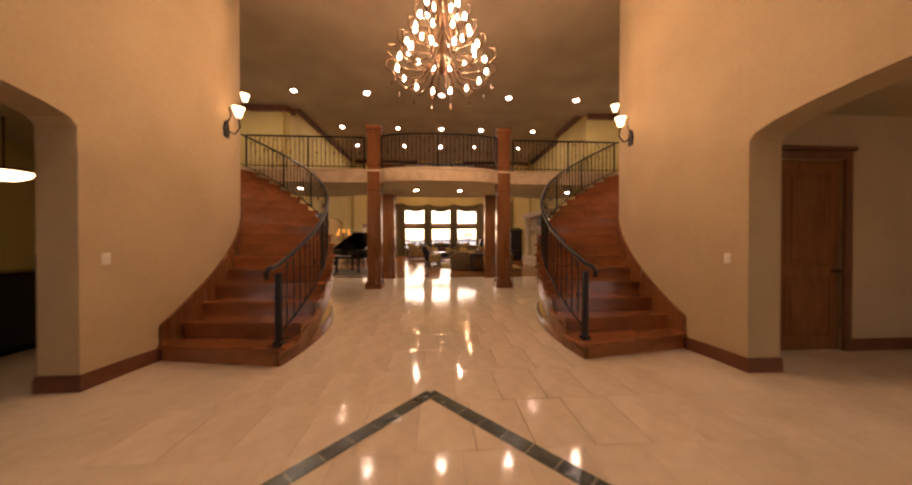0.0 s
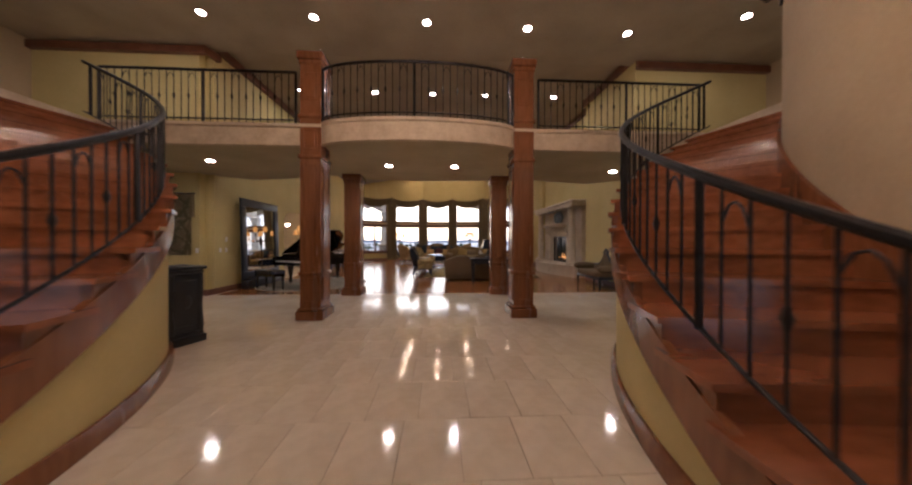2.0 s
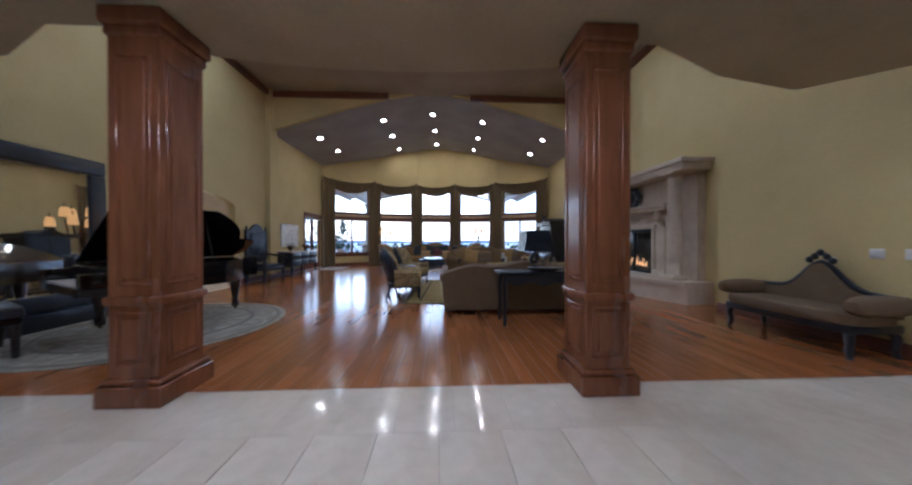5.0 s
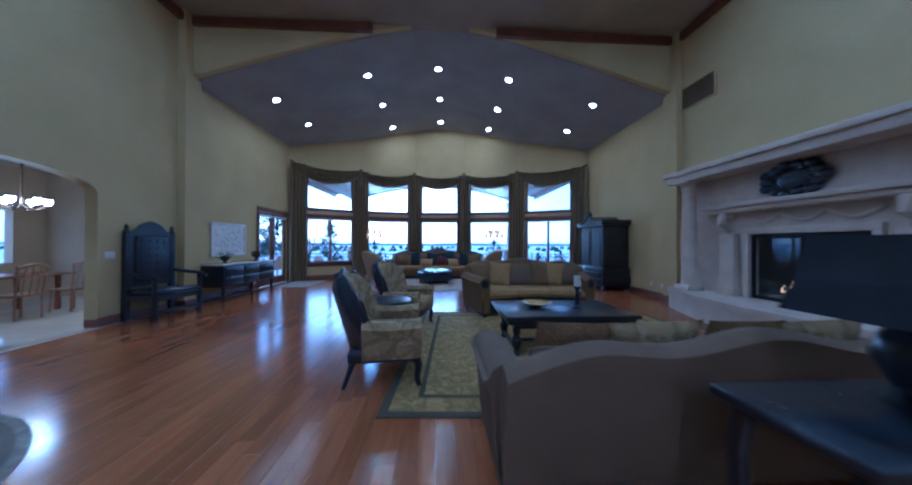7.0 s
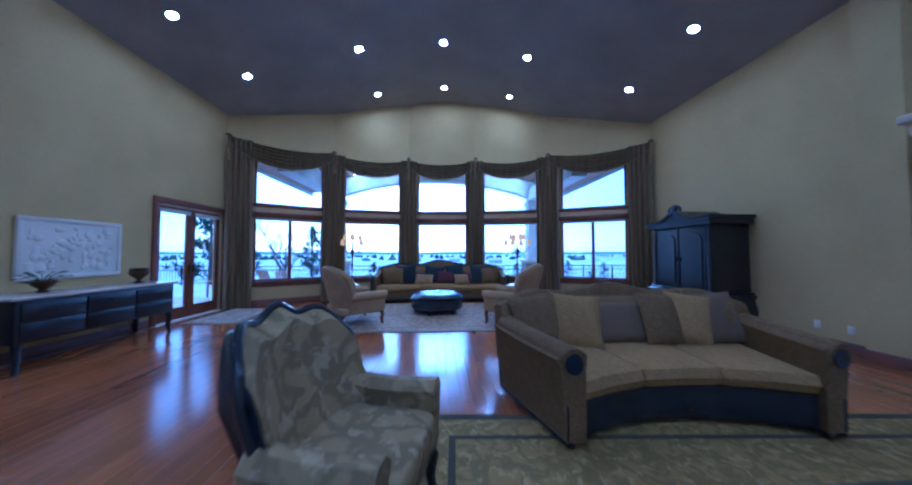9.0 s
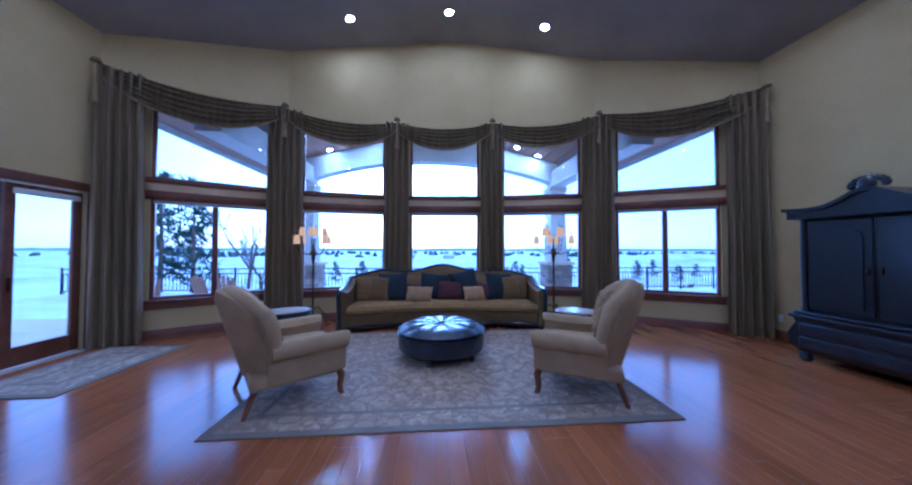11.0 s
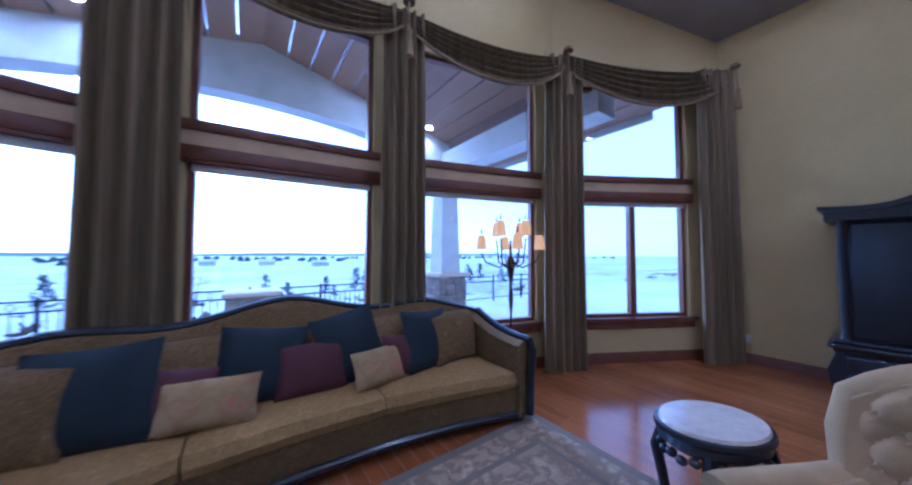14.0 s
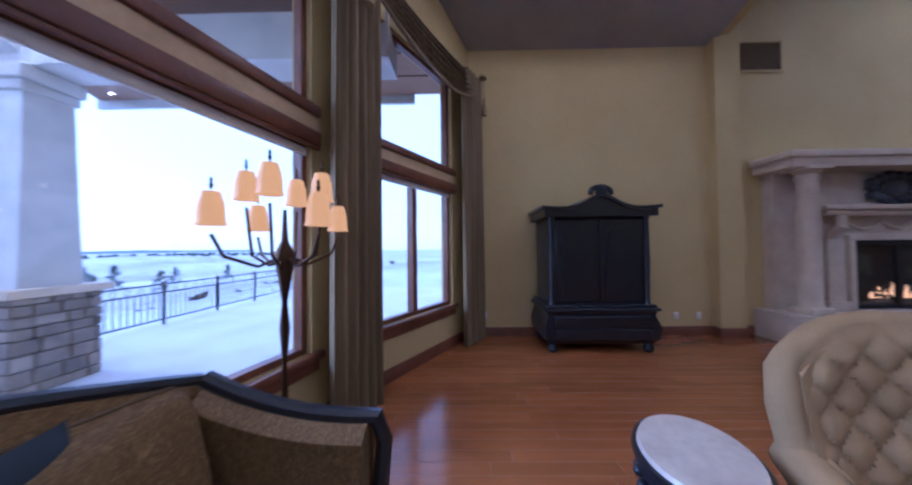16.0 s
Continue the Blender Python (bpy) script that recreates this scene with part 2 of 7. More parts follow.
def solid(name, bm, material, label="", category="", kind="", smooth=True):
    ob = new(name, mesh_of(name, bm, material, smooth))
    return tagged(ob, label, category, "", kind)


def B():
    return bmesh.new()


def box(bm, x0, x1, y0, y1, z0, z1, bevel=0.0, seg=2, m=None):
    r = bmesh.ops.create_cube(bm, size=1.0)
    vs = r["verts"]
    for v in vs:
        v.co = Vector(((x0 + x1) / 2 + v.co.x * (x1 - x0), (y0 + y1) / 2 + v.co.y * (y1 - y0), (z0 + z1) / 2 + v.co.z * (z1 - z0)))
    if bevel:
        es = list({e for v in vs for e in v.link_edges})
        g = bmesh.ops.bevel(bm, geom=es, offset=bevel, segments=seg, affect="EDGES", profile=0.5)
        vs = list({v for f in g["faces"] for v in f.verts} | {v for v in vs if v.is_valid})
    if m is not None:
        bmesh.ops.transform(bm, matrix=m, verts=[v for v in vs if v.is_valid])
    return bm


def loft(bm, rings, cap=True, closed=True):
    """Skin rings of equal length."""
    vr = [[bm.verts.new(p) for p in ring] for ring in rings]
    n = len(vr[0])
    for a, b in zip(vr, vr[1:]):
        for i in range(n if closed else n - 1):
            j = (i + 1) % n
            bm.faces.new((a[i], a[j], b[j], b[i]))
    if cap and closed:
        bm.faces.new(vr[0][::-1])
        bm.faces.new(vr[-1])
    return bm


def lathe(bm, prof, seg=20, cx=0, cy=0, cz=0, sx=1.0, sy=1.0):
    return loft(bm, [[(cx + sx * max(r, 1e-4) * math.cos(a), cy + sy * max(r, 1e-4) * math.sin(a), cz + z) for a in [2 * math.pi * i / seg for i in range(seg)]] for r, z in prof])


def tube(bm, pts, r, seg=8, taper=None):
    pts = [Vector(p) for p in pts]
    rings, side = [], None
    for i, p in enumerate(pts):
        d = (pts[min(i + 1, len(pts) - 1)] - pts[max(i - 1, 0)]).normalized()
        if side is None:
            side = d.orthogonal().normalized()
        side = (side - d * side.dot(d)).normalized()
        up = d.cross(side)
        k = r if taper is None else r + (taper - r) * i / (len(pts) - 1)
        rings.append([p + k * (math.cos(2 * math.pi * j / seg) * side + math.sin(2 * math.pi * j / seg) * up) for j in range(seg)])
    return loft(bm, rings)


def prism(bm, pts, d0, d1, axis="z"):
    """Outline pts in two axes, pushed along the third."""
    def at(p, d):
        a, b = p
        return (a, b, d) if axis == "z" else (a, d, b) if axis == "y" else (d, a, b)
    return loft(bm, [[at(p, d0) for p in pts], [at(p, d1) for p in pts]])


def ball(bm, cx, cy, cz, rx, ry, rz, e=1.0, nu=16, nv=10, m=None):
    """A superellipsoid: e under 1 gives a soft box."""
    def s(v):
        return math.copysign(abs(v) ** e, v)
    rings = []
    for j in range(nv + 1):
        ph = -math.pi / 2 + math.pi * j / nv
        ph = max(-math.pi / 2 + 0.02, min(math.pi / 2 - 0.02, ph))
        rings.append([Vector((cx + rx * s(math.cos(ph)) * s(math.cos(a)), cy + ry * s(math.cos(ph)) * s(math.sin(a)), cz + rz * s(math.sin(ph)))) for a in [2 * math.pi * i / nu + 0.0001 for i in range(nu)]])
    if m is not None:
        rings = [[m @ p for p in r] for r in rings]
    return loft(bm, rings)


def soft(bm, x0, x1, y0, y1, z0, z1, e=0.35, n=20, m=None):
    return ball(bm, (x0 + x1) / 2, (y0 + y1) / 2, (z0 + z1) / 2, (x1 - x0) / 2, (y1 - y0) / 2, (z1 - z0) / 2, e, n, 12, m)


def pillow(name, material, parent, x, y, z, w, h, tilt=20, rz=0, roll=0):
    """A square cushion with pinched corners, standing on an edge."""
    bm, n = B(), 12
    m = pose(x, y, z, 0, 0, rz) @ pose(0, 0, 0, -tilt, 0, 0) @ pose(0, 0, h / 2, 0, roll, 0)
    for side in (1, -1):
        vs = {}
        for i in range(n + 1):
            for j in range(n + 1):
                u, v = 2 * i / n - 1, 2 * j / n - 1
                fat = 0.085 * ((1 - u * u) * (1 - v * v)) ** 0.45
                pin = 1 - 0.07 * (1 - u * u) * 0 - 0.06 * (u * u) * (1 - v * v) - 0.0
                pv = 1 - 0.06 * (1 - u * u)
                vs[i, j] = bm.verts.new(m @ Vector((u * w / 2 * pin, side * fat, v * h / 2 * pv)))
        for i in range(n):
            for j in range(n):
                bm.faces.new((vs[i, j], vs[i + 1, j], vs[i + 1, j + 1], vs[i, j + 1]))
    bmesh.ops.remove_doubles(bm, verts=bm.verts, dist=0.0005)
    return part(name, bm, material, parent) if parent else bm


def arc(cx, cy, r, a0, a1, n):
    return [(cx + r * math.cos(radians(a0 + (a1 - a0) * i / n)), cy + r * math.sin(radians(a0 + (a1 - a0) * i / n))) for i in range(n + 1)]

# ---- large structure ----
AX = 0.455         # axis of the stairs
BX = 0.53          # axis of columns and balcony
CEILZ = 6.16
LOUNGEZ = 6.40
LOFT0, LOFT1 = 3.04, 3.37
SC, RIN, ROUT = (6.55, 3.20), 2.96, 4.45    # stair centre, wall and hall radius of the right flight


def flip(x, side):
    return x if side > 0 else 2 * AX - x


def vault(x):
    d = x - 0.76
    return 7.0 - 0.34 * math.sqrt(d * d + 1.71 * 1.71)


def ceiling_z(x, y):
    return vault(x) if y >= 18.2 else LOUNGEZ


def wall_x(name, x0, x1, pts, material=PLASTER, kind="structure"):
    """A wall across x0..x1 with the outline pts in (y, z)."""
    return solid(name, prism(B(), pts, x0, x1, "x"), material, kind=kind, smooth=False)


def wall_y(name, y0, y1, pts, material=PLASTER):
    return solid(name, prism(B(), pts, y0, y1, "y"), material, kind="structure", smooth=False)


def arch_outline(a0, a1, z0, z1, b0, b1, spring, rise, n=14):
    """A wall outline a0..a1, z0..z1 with an arched opening b0..b1 down to the floor."""
    mid, half = (b0 + b1) / 2, (b1 - b0) / 2
    top = [(mid - half * math.cos(math.pi * i / n), spring + rise * math.sin(math.pi * i / n)) for i in range(n + 1)]
    return [(a0, z0), (b0, z0)] + top + [(b1, z0), (a1, z0), (a1, z1), (a0, z1)]


# ground slabs under the finished floors
solid("floor", box(B(), -9.8, 10.8, -6, 10.16, -0.25, -0.012), GROUT, kind="structure", smooth=False)
solid("floor_2", box(B(), -9.8, 6.5, 10.16, 24.75, -0.25, -0.012), GROUT, kind="structure", smooth=False)

for side, nm in ((1, "right"), (-1, "left")):
    s = lambda x: flip(x, side)
    # curved wall inside the stair, full height
    inner = [(3.71, 2.0), (3.68, 2.4)] + arc(*SC, RIN, 190, 92, 24)
    outer = [(p[0] + 0.0, p[1]) for p in arc(*SC, RIN - 0.25, 92, 190, 24)] + [(4.07, 2.5), (4.07, 2.0)]
    pts = [(s(x), y) for x, y in inner + outer]
    bm = B()
    rings = [[(x, y, z) for x, y in pts] for z in (0, CEILZ)]
    loft(bm, rings, cap=False)
    solid("wall_stair_" + nm, bm, PLASTER, kind="structure")
    # entrance wall with the wide arched opening
    a, b = sorted((s(3.71), s(4.07)))
    wall_x("wall_entrance_" + nm, a, b, arch_outline(-5.0, 2.0, 0, CEILZ, -2.4, 1.995, 2.42, 0.27))
    # wall beyond the opening and around the side room
    a, b = sorted((s(4.07), s(9.8)))
    d0, d1 = sorted((s(4.66), s(5.52)))
    if side > 0:
        wall_y("wall_side_" + nm, 2.5, 2.7, [(a, 0), (d0, 0), (d0, 2.38), (d1, 2.38), (d1, 0), (b, 0), (b, LOFT0 - 0.1), (a, LOFT0 - 0.1)])
    else:
        wall_y("wall_side_" + nm, 4.9, 5.1, [(-6.5, 0), (-3.6, 0), (-3.6, LOFT0 - 0.1), (-6.5, LOFT0 - 0.1)], SAGE)
        wall_x("wall_bar", -6.49, -6.29, [(2.5, 0), (4.9, 0), (4.9, 2.94), (2.5, 2.94)], SAGE)
        solid("ceiling_bar", box(box(B(), -6.49, -3.0, 2.5, 4.2, 2.94, 3.1), -6.49, -3.6, 4.2, 5.1, 2.94, 3.1), SOFFIT, kind="structure", smooth=False)
    a, b = sorted((s(7.2), s(7.4)))
    wall_x("wall_sideroom_" + nm, a, b, [(-5, 0), (2.5, 0), (2.5, 2.94), (-5, 2.94)])
    a, b = sorted((s(4.07), s(7.4)))
    solid("ceiling_side_" + nm, box(B(), a, b, -5, 2.5, 2.94, 3.1), SOFFIT, kind="structure", smooth=False)
    # outer walls of the hall
    a, b = sorted((s(9.8), s(10.0)))
    wall_x("wall_outer_" + nm, a, b, [(2.7, 0), (10.1, 0), (10.1, CEILZ), (2.7, CEILZ)])

wall_y("wall_back", -5.2, -5.0, [(-4, 0), (5, 0), (5, CEILZ), (-4, CEILZ)])
wall_y("wall_hall_left", 10.1, 10.3, [(-8.9, 0), (-5.04, 0), (-5.04, CEILZ), (-8.9, CEILZ)], SAGE)
n = 12
mid, half = 8.7, 0.95
hall_arch = [(mid - half * math.cos(math.pi * i / n), 2.35 + 0.55 * math.sin(math.pi * i / n)) for i in range(n + 1)]
wall_y("wall_hall_right", 10.1, 10.3, [(6.1, 0), (6.2, 0), (6.2, 2.5), (7.36, 2.5), (7.36, 0), (7.75, 0)] + hall_arch + [(9.65, 0), (10.0, 0), (10.0, CEILZ), (6.1, CEILZ)], SAGE)
wall_y("wall_passage", 13.2, 13.4, [(6.75, 0), (10.0, 0), (10.0, LOFT0), (6.75, LOFT0)], SAGE)
wall_x("wall_passage_side", 9.8, 10.0, [(10.3, 0), (13.2, 0), (13.2, LOFT0), (10.3, LOFT0)], SAGE)
solid("floor_passage", box(B(), 6.45, 10.0, 10.3, 13.4, -0.1, -0.004), PLASTER, kind="structure", smooth=False)
solid("ceiling_passage", box(B(), 6.75, 10.0, 10.3, 13.4, LOFT0 + 0.002, LOFT0 + 0.15), SOFFIT, kind="structure", smooth=False)
# living room walls
arch = arch_outline(10.3, 18.2, 0, LOUNGEZ + 0.1, 13.7, 16.42, 2.20, 0.32)
wall_x("wall_living_left", -5.04, -4.84, arch, SAGE)
wall_x("wall_living_left_far", -5.04, -4.84, [(18.2, 0), (20.79, 0), (20.79, 2.4), (22.51, 2.4), (22.51, 0), (22.8, 0), (22.8, 5.4), (18.2, 5.4)], SAGE)
wall_x("wall_living_right_near", 6.10, 6.75, [(10.3, 0), (12.8, 0), (12.8, LOUNGEZ + 0.1), (10.3, LOUNGEZ + 0.1)], SAGE)
wall_x("wall_living_right", 6.45, 6.75, [(12.8, 0), (22.7, 0), (22.7, 5.4), (18.2, 5.4), (18.2, LOUNGEZ + 0.1), (12.8, LOUNGEZ + 0.1)], SAGE)
for nm, x0, x1 in (("left", -4.84, -4.68), ("right", 6.29, 6.45)):
    solid("pilaster_" + nm, box(B(), x0, x1, 17.90, 18.33, 0, LOUNGEZ), SAGE, kind="structure", smooth=False)
# header between the flat ceiling and the vault, in two halves
xs = [-4.84 + (0.76 - 0.45 + 4.84) * i / 10 for i in range(11)]
wall_y("wall_header_left", 18.10, 18.30, [(x, min(vault(x) + 0.03, LOUNGEZ + 0.04)) for x in xs] + [(-4.84, LOUNGEZ + 0.05)], SAGE)
xs = [1.21 + (6.45 - 1.21) * i / 10 for i in range(11)]
wall_y("wall_header_right", 18.10, 18.30, [(x, min(vault(x) + 0.03, LOUNGEZ + 0.04)) for x in xs] + [(6.45, LOUNGEZ + 0.05)], SAGE)
# dining room past the arch
wall_x("wall_dining", -9.6, -9.4, [(10.3, 0), (17.2, 0), (17.2, 3.2), (10.3, 3.2)])
wall_x("wall_dining_far", -9.6, -9.4, [(18.9, 0), (19.7, 0), (19.7, 3.2), (18.9, 3.2)])
wall_x("wall_dining_low", -9.6, -9.4, [(17.2, 0), (18.9, 0), (18.9, 0.9), (17.2, 0.9)])
wall_x("wall_dining_high", -9.6, -9.4, [(17.2, 2.15), (18.9, 2.15), (18.9, 3.2), (17.2, 3.2)])
wall_y("wall_dining_end", 19.5, 19.7, [(-9.4, 0), (-5.04, 0), (-5.04, 3.2), (-9.4, 3.2)])
solid("ceiling_dining", box(B(), -9.6, -5.04, 10.3, 19.7, 3.2, 3.35), SOFFIT, kind="structure", smooth=False)

# ceiling: flat over hall and lounge, rounded gable over the window end
bm = B()
ys = [18.24, 20, 22, 24.9]
xs = [-4.95 + 11.75 * i / 44 for i in range(45)]
grid = [[bm.verts.new((x, y, ceiling_z(x, y))) for x in xs] for y in ys]
for j in range(len(ys) - 1):
    for i in range(44):
        bm.faces.new((grid[j][i], grid[j][i + 1], grid[j + 1][i + 1], grid[j + 1][i]))
top = bmesh.ops.extrude_face_region(bm, geom=bm.faces[:], use_keep_orig=True)
for v in [g for g in top["geom"] if isinstance(g, bmesh.types.BMVert)]:
    v.co.z += 0.15
solid("ceiling_vault", bm, VAULT, kind="structure")
solid("ceiling_lounge", box(B(), -4.95, 6.76, 10.302, 18.23, LOUNGEZ, LOUNGEZ + 0.3), CEIL, kind="structure", smooth=False)
solid("ceiling_hall", box(B(), -9.0, 10.0, -5.2, 10.3, CEILZ, CEILZ + 0.4), CEIL, kind="structure", smooth=False)

# loft slab with bowed balcony
bow = [(BX + 1.68 * math.sin(t) / 1.0, 7.72 - 0.42 * math.cos(t)) for t in [(-1 + 2 * i / 16) * math.pi / 2 for i in range(17)]]
front = [(-8.9, 6.05), (flip(5.78, -1), 6.05), (flip(5.78, -1), 7.72)] + bow + [(5.78, 7.72), (5.78, 6.05), (9.8, 6.05)]
back = [(9.8, 10.1), (6.1, 10.1), (5.2, 10.9), (4.0, 10.65), (3.0, 10.2)] + [(BX + 2.3 * math.cos(t), 10.2 + 0.55 * math.sin(t)) for t in [math.pi * i / 12 for i in range(13)]] + [(-2.2, 10.2), (-3.1, 10.65), (-4.2, 10.9), (-5.04, 10.3), (-8.9, 10.1)]
solid("loft_soffit", prism(B(), front + back, LOFT0, LOFT0 + 0.02), SOFFIT, kind="structure", smooth=False)
solid("loft_slab", prism(B(), front + back, LOFT0 + 0.024, LOFT1), STUCCO, kind="structure", smooth=False)
# balcony fascia, proud of the slab
edge = [(flip(5.78, -1), 7.72)] + bow + [(5.78, 7.72)]
bm = B()
loft(bm, [[(x, y - 0.03, LOFT0 - 0.02), (x, y - 0.03, LOFT1 - 0.05), (x, y - 0.07, LOFT1 - 0.04), (x, y - 0.07, LOFT1 + 0.012), (x, y + 0.06, LOFT1 + 0.012), (x, y + 0.06, LOFT0 - 0.02)] for x, y in edge])
solid("loft_fascia", bm, STUCCO, kind="structure")


def run_trim(name, pts, z0, z1, depth, material=TRIM, closed=False):
    """Baseboard or crown along a line, depth to the right of its direction."""
    bm, rings = B(), []
    for i, p in enumerate(pts):
        a = Vector(pts[max(i - 1, 0)])
        b = Vector(pts[min(i + 1, len(pts) - 1)])
        d = (b - a).normalized()
        nx, ny = d.y, -d.x
        x, y = p
        h = z1 - z0
        rings.append([(x, y, z0), (x + nx * depth, y + ny * depth, z0), (x + nx * depth, y + ny * depth, z0 + h * 0.78), (x + nx * depth * 0.55, y + ny * depth * 0.55, z0 + h * 0.9), (x + nx * depth * 0.45, y + ny * depth * 0.45, z1), (x, y, z1)])
    loft(bm, rings)
    return solid(name, bm, material, kind="structure")


for side in (1, -1):
    line = [(4.08, 1.99), (3.70, 1.99), (3.675, 2.4), (3.625, 2.69), (3.59, 2.95)]
    pts = [(flip(x, side), y) for x, y in (line if side < 0 else line[::-1])]
    run_trim("baseboard", pts if side < 0 else pts, 0.0, 0.15, 0.022 if side < 0 else 0.022)
    line = [(5.55, 2.49), (7.2, 2.49), (7.2, -5)]
    pts = [(flip(x, side), y) for x, y in (line if side > 0 else line[::-1])]
    run_trim("baseboard", pts, 0.0, 0.15, 0.022)
run_trim("baseboard", [(-8.9, 10.1), (-4.84, 10.1)], 0, 0.15, 0.025)
run_trim("baseboard", [(-4.84, 10.1), (-4.84, 13.7)], 0, 0.15, 0.025)
run_trim("baseboard", [(-4.84, 16.42), (-4.84, 17.90), (-4.68, 17.90), (-4.68, 18.33), (-4.84, 18.33), (-4.84, 20.65)], 0, 0.15, 0.025)
run_trim("baseboard", [(-5.04, 16.44), (-4.84, 16.44)], 0, 0.15, 0.025)
run_trim("baseboard", [(6.45, 22.5), (6.45, 18.33), (6.29, 18.33), (6.29, 17.9), (6.45, 17.9), (6.45, 17.6)], 0, 0.15, 0.025)
run_trim("baseboard", [(6.10, 12.8), (6.10, 10.1)], 0, 0.15, 0.025)
run_trim("crown", [(-4.84, 10.3), (-4.84, 18.10), (-0.78, 18.10)], LOUNGEZ - 0.22, LOUNGEZ, 0.12)
run_trim("crown", [(2.05, 18.10), (6.45, 18.10), (6.45, 12.8), (6.10, 12.8), (6.10, 10.31)], LOUNGEZ - 0.22, LOUNGEZ, 0.12)
run_trim("crown", [(6.10, 10.1), (10, 10.1)], CEILZ - 0.22, CEILZ, 0.12)
run_trim("crown", [(-8.9, 10.1), (-4.84, 10.1), (-4.84, 10.4)], CEILZ - 0.22, CEILZ, 0.12)

# ---- bay of five windows ----
BAY = [(-4.84, 22.66), (-2.57, 24.01), (-0.335, 24.51), (1.82, 24.38), (4.06, 23.80), (6.45, 22.47)]
GLAZED = [(-4.33, -2.84), (-2.31, -0.61), (-0.06, 1.56), (2.08, 3.76), (4.40, 5.94)]
SILL, LOW, MIDZ, HEAD = 0.645, 2.43, 2.735, 4.15


def bay_y(x):
    for (xa, ya), (xb, yb) in zip(BAY, BAY[1:]):
        if x <= xb:
            return ya + (yb - ya) * (x - xa) / (xb - xa)
    return BAY[-1][1]


def bay_frame(i):
    a, b = Vector(BAY[i]), Vector(BAY[i + 1])
    d = (b - a)
    ang = math.degrees(math.atan2(d.y, d.x))
    return a, d.length, ang, d


for i in range(5):
    a, length, ang, d = bay_frame(i)
    u0, u1 = [(g - a.x) / d.x * length for g in GLAZED[i]]
    M = pose(a.x, a.y, 0, 0, 0, ang)
    bm = B()
    for x0, x1, z0, z1 in ((-0.1, length + 0.1, 0, SILL), (-0.1, u0, SILL, HEAD), (u1, length + 0.1, SILL, HEAD), (-0.1, length + 0.1, HEAD, 6.5), (u0, u1, LOW + 0.06, MIDZ - 0.06)):
        box(bm, x0, x1, 0, 0.2, z0, z1, m=M)
    solid("wall_window_%d" % (i + 1), bm, SAGE, kind="structure", smooth=False)
    win = new("window_%d" % (i + 1))
    win.matrix_basis = M
    tagged(win, "tall two-tier window with brown wooden frames and cream transom", "window", kind="structure")
    for nm, z0, z1 in (("lower", SILL, LOW), ("upper", MIDZ, HEAD)):
        bm = B()
        w = 0.055
        for x0, x1, c0, c1 in ((u0, u0 + w, z0, z1), (u1 - w, u1, z0, z1), (u0 + w, u1 - w, z0, z0 + w), (u0 + w, u1 - w, z1 - w, z1)):
            box(bm, x0, x1, 0.05, 0.14, c0, c1, 0.006, 1)
        part("window_frame", bm, WINDOWWOOD, win)
        pane = part("pane", box(B(), u0 + w, u1 - w, 0.09, 0.1, z0 + w, z1 - w), GLASS, win, smooth=False)
        pane.visible_shadow = False
    if i in (0, 4):
        part("mullion", box(B(), (u0 + u1) / 2 - 0.045, (u0 + u1) / 2 + 0.045, 0.04, 0.15, SILL + 0.05, LOW - 0.05, 0.008, 1), WINDOWWOOD, win)
    bm = B()
    box(bm, u0 - 0.07, u1 + 0.07, -0.05, -0.002, LOW - 0.02, LOW + 0.10, 0.012, 2)
    box(bm, u0 - 0.07, u1 + 0.07, -0.035, -0.002, LOW - 0.05, LOW - 0.02, 0.008, 2)
    box(bm, u0 - 0.07, u1 + 0.07, -0.05, -0.002, MIDZ - 0.07, MIDZ + 0.02, 0.012, 2)
    part("transom_moulding", bm, WINDOWWOOD, win)
    part("transom_panel", box(B(), u0 - 0.07, u1 + 0.07, -0.02, -0.002, LOW + 0.10, MIDZ - 0.07, 0.004, 1), CREAMTRIM, win)
    part("roller_shade", box(B(), u0 + 0.03, u1 - 0.03, 0.02, 0.05, LOW - 0.12, LOW - 0.05, 0.01, 2), WHITE, win)
    bm = B()
    box(bm, u0 - 0.1, u1 + 0.1, -0.06, -0.002, SILL - 0.05, SILL + 0.01, 0.012, 2)
    box(bm, u0 - 0.06, u1 + 0.06, -0.03, -0.002, SILL - 0.15, SILL - 0.05, 0.008, 1)
    part("window_sill", bm, WINDOWWOOD, win)
    run_trim("baseboard", [tuple((M @ Vector((0.0, 0, 0)))[:2]), tuple((M @ Vector((length, 0, 0)))[:2])], 0, 0.15, 0.025)

# ---- stairs, one flight each side ----
RISERS = 18
A0, A1 = 190.0, 101.0
RISE = LOFT1 / RISERS


def on_stair(r, a, side):
    return (flip(SC[0] + r * math.cos(radians(a)), side), SC[1] + r * math.sin(radians(a)))


def stair_z(a):
    return RISE * (1 + (RISERS - 1) * (A0 - a) / (A0 - A1))


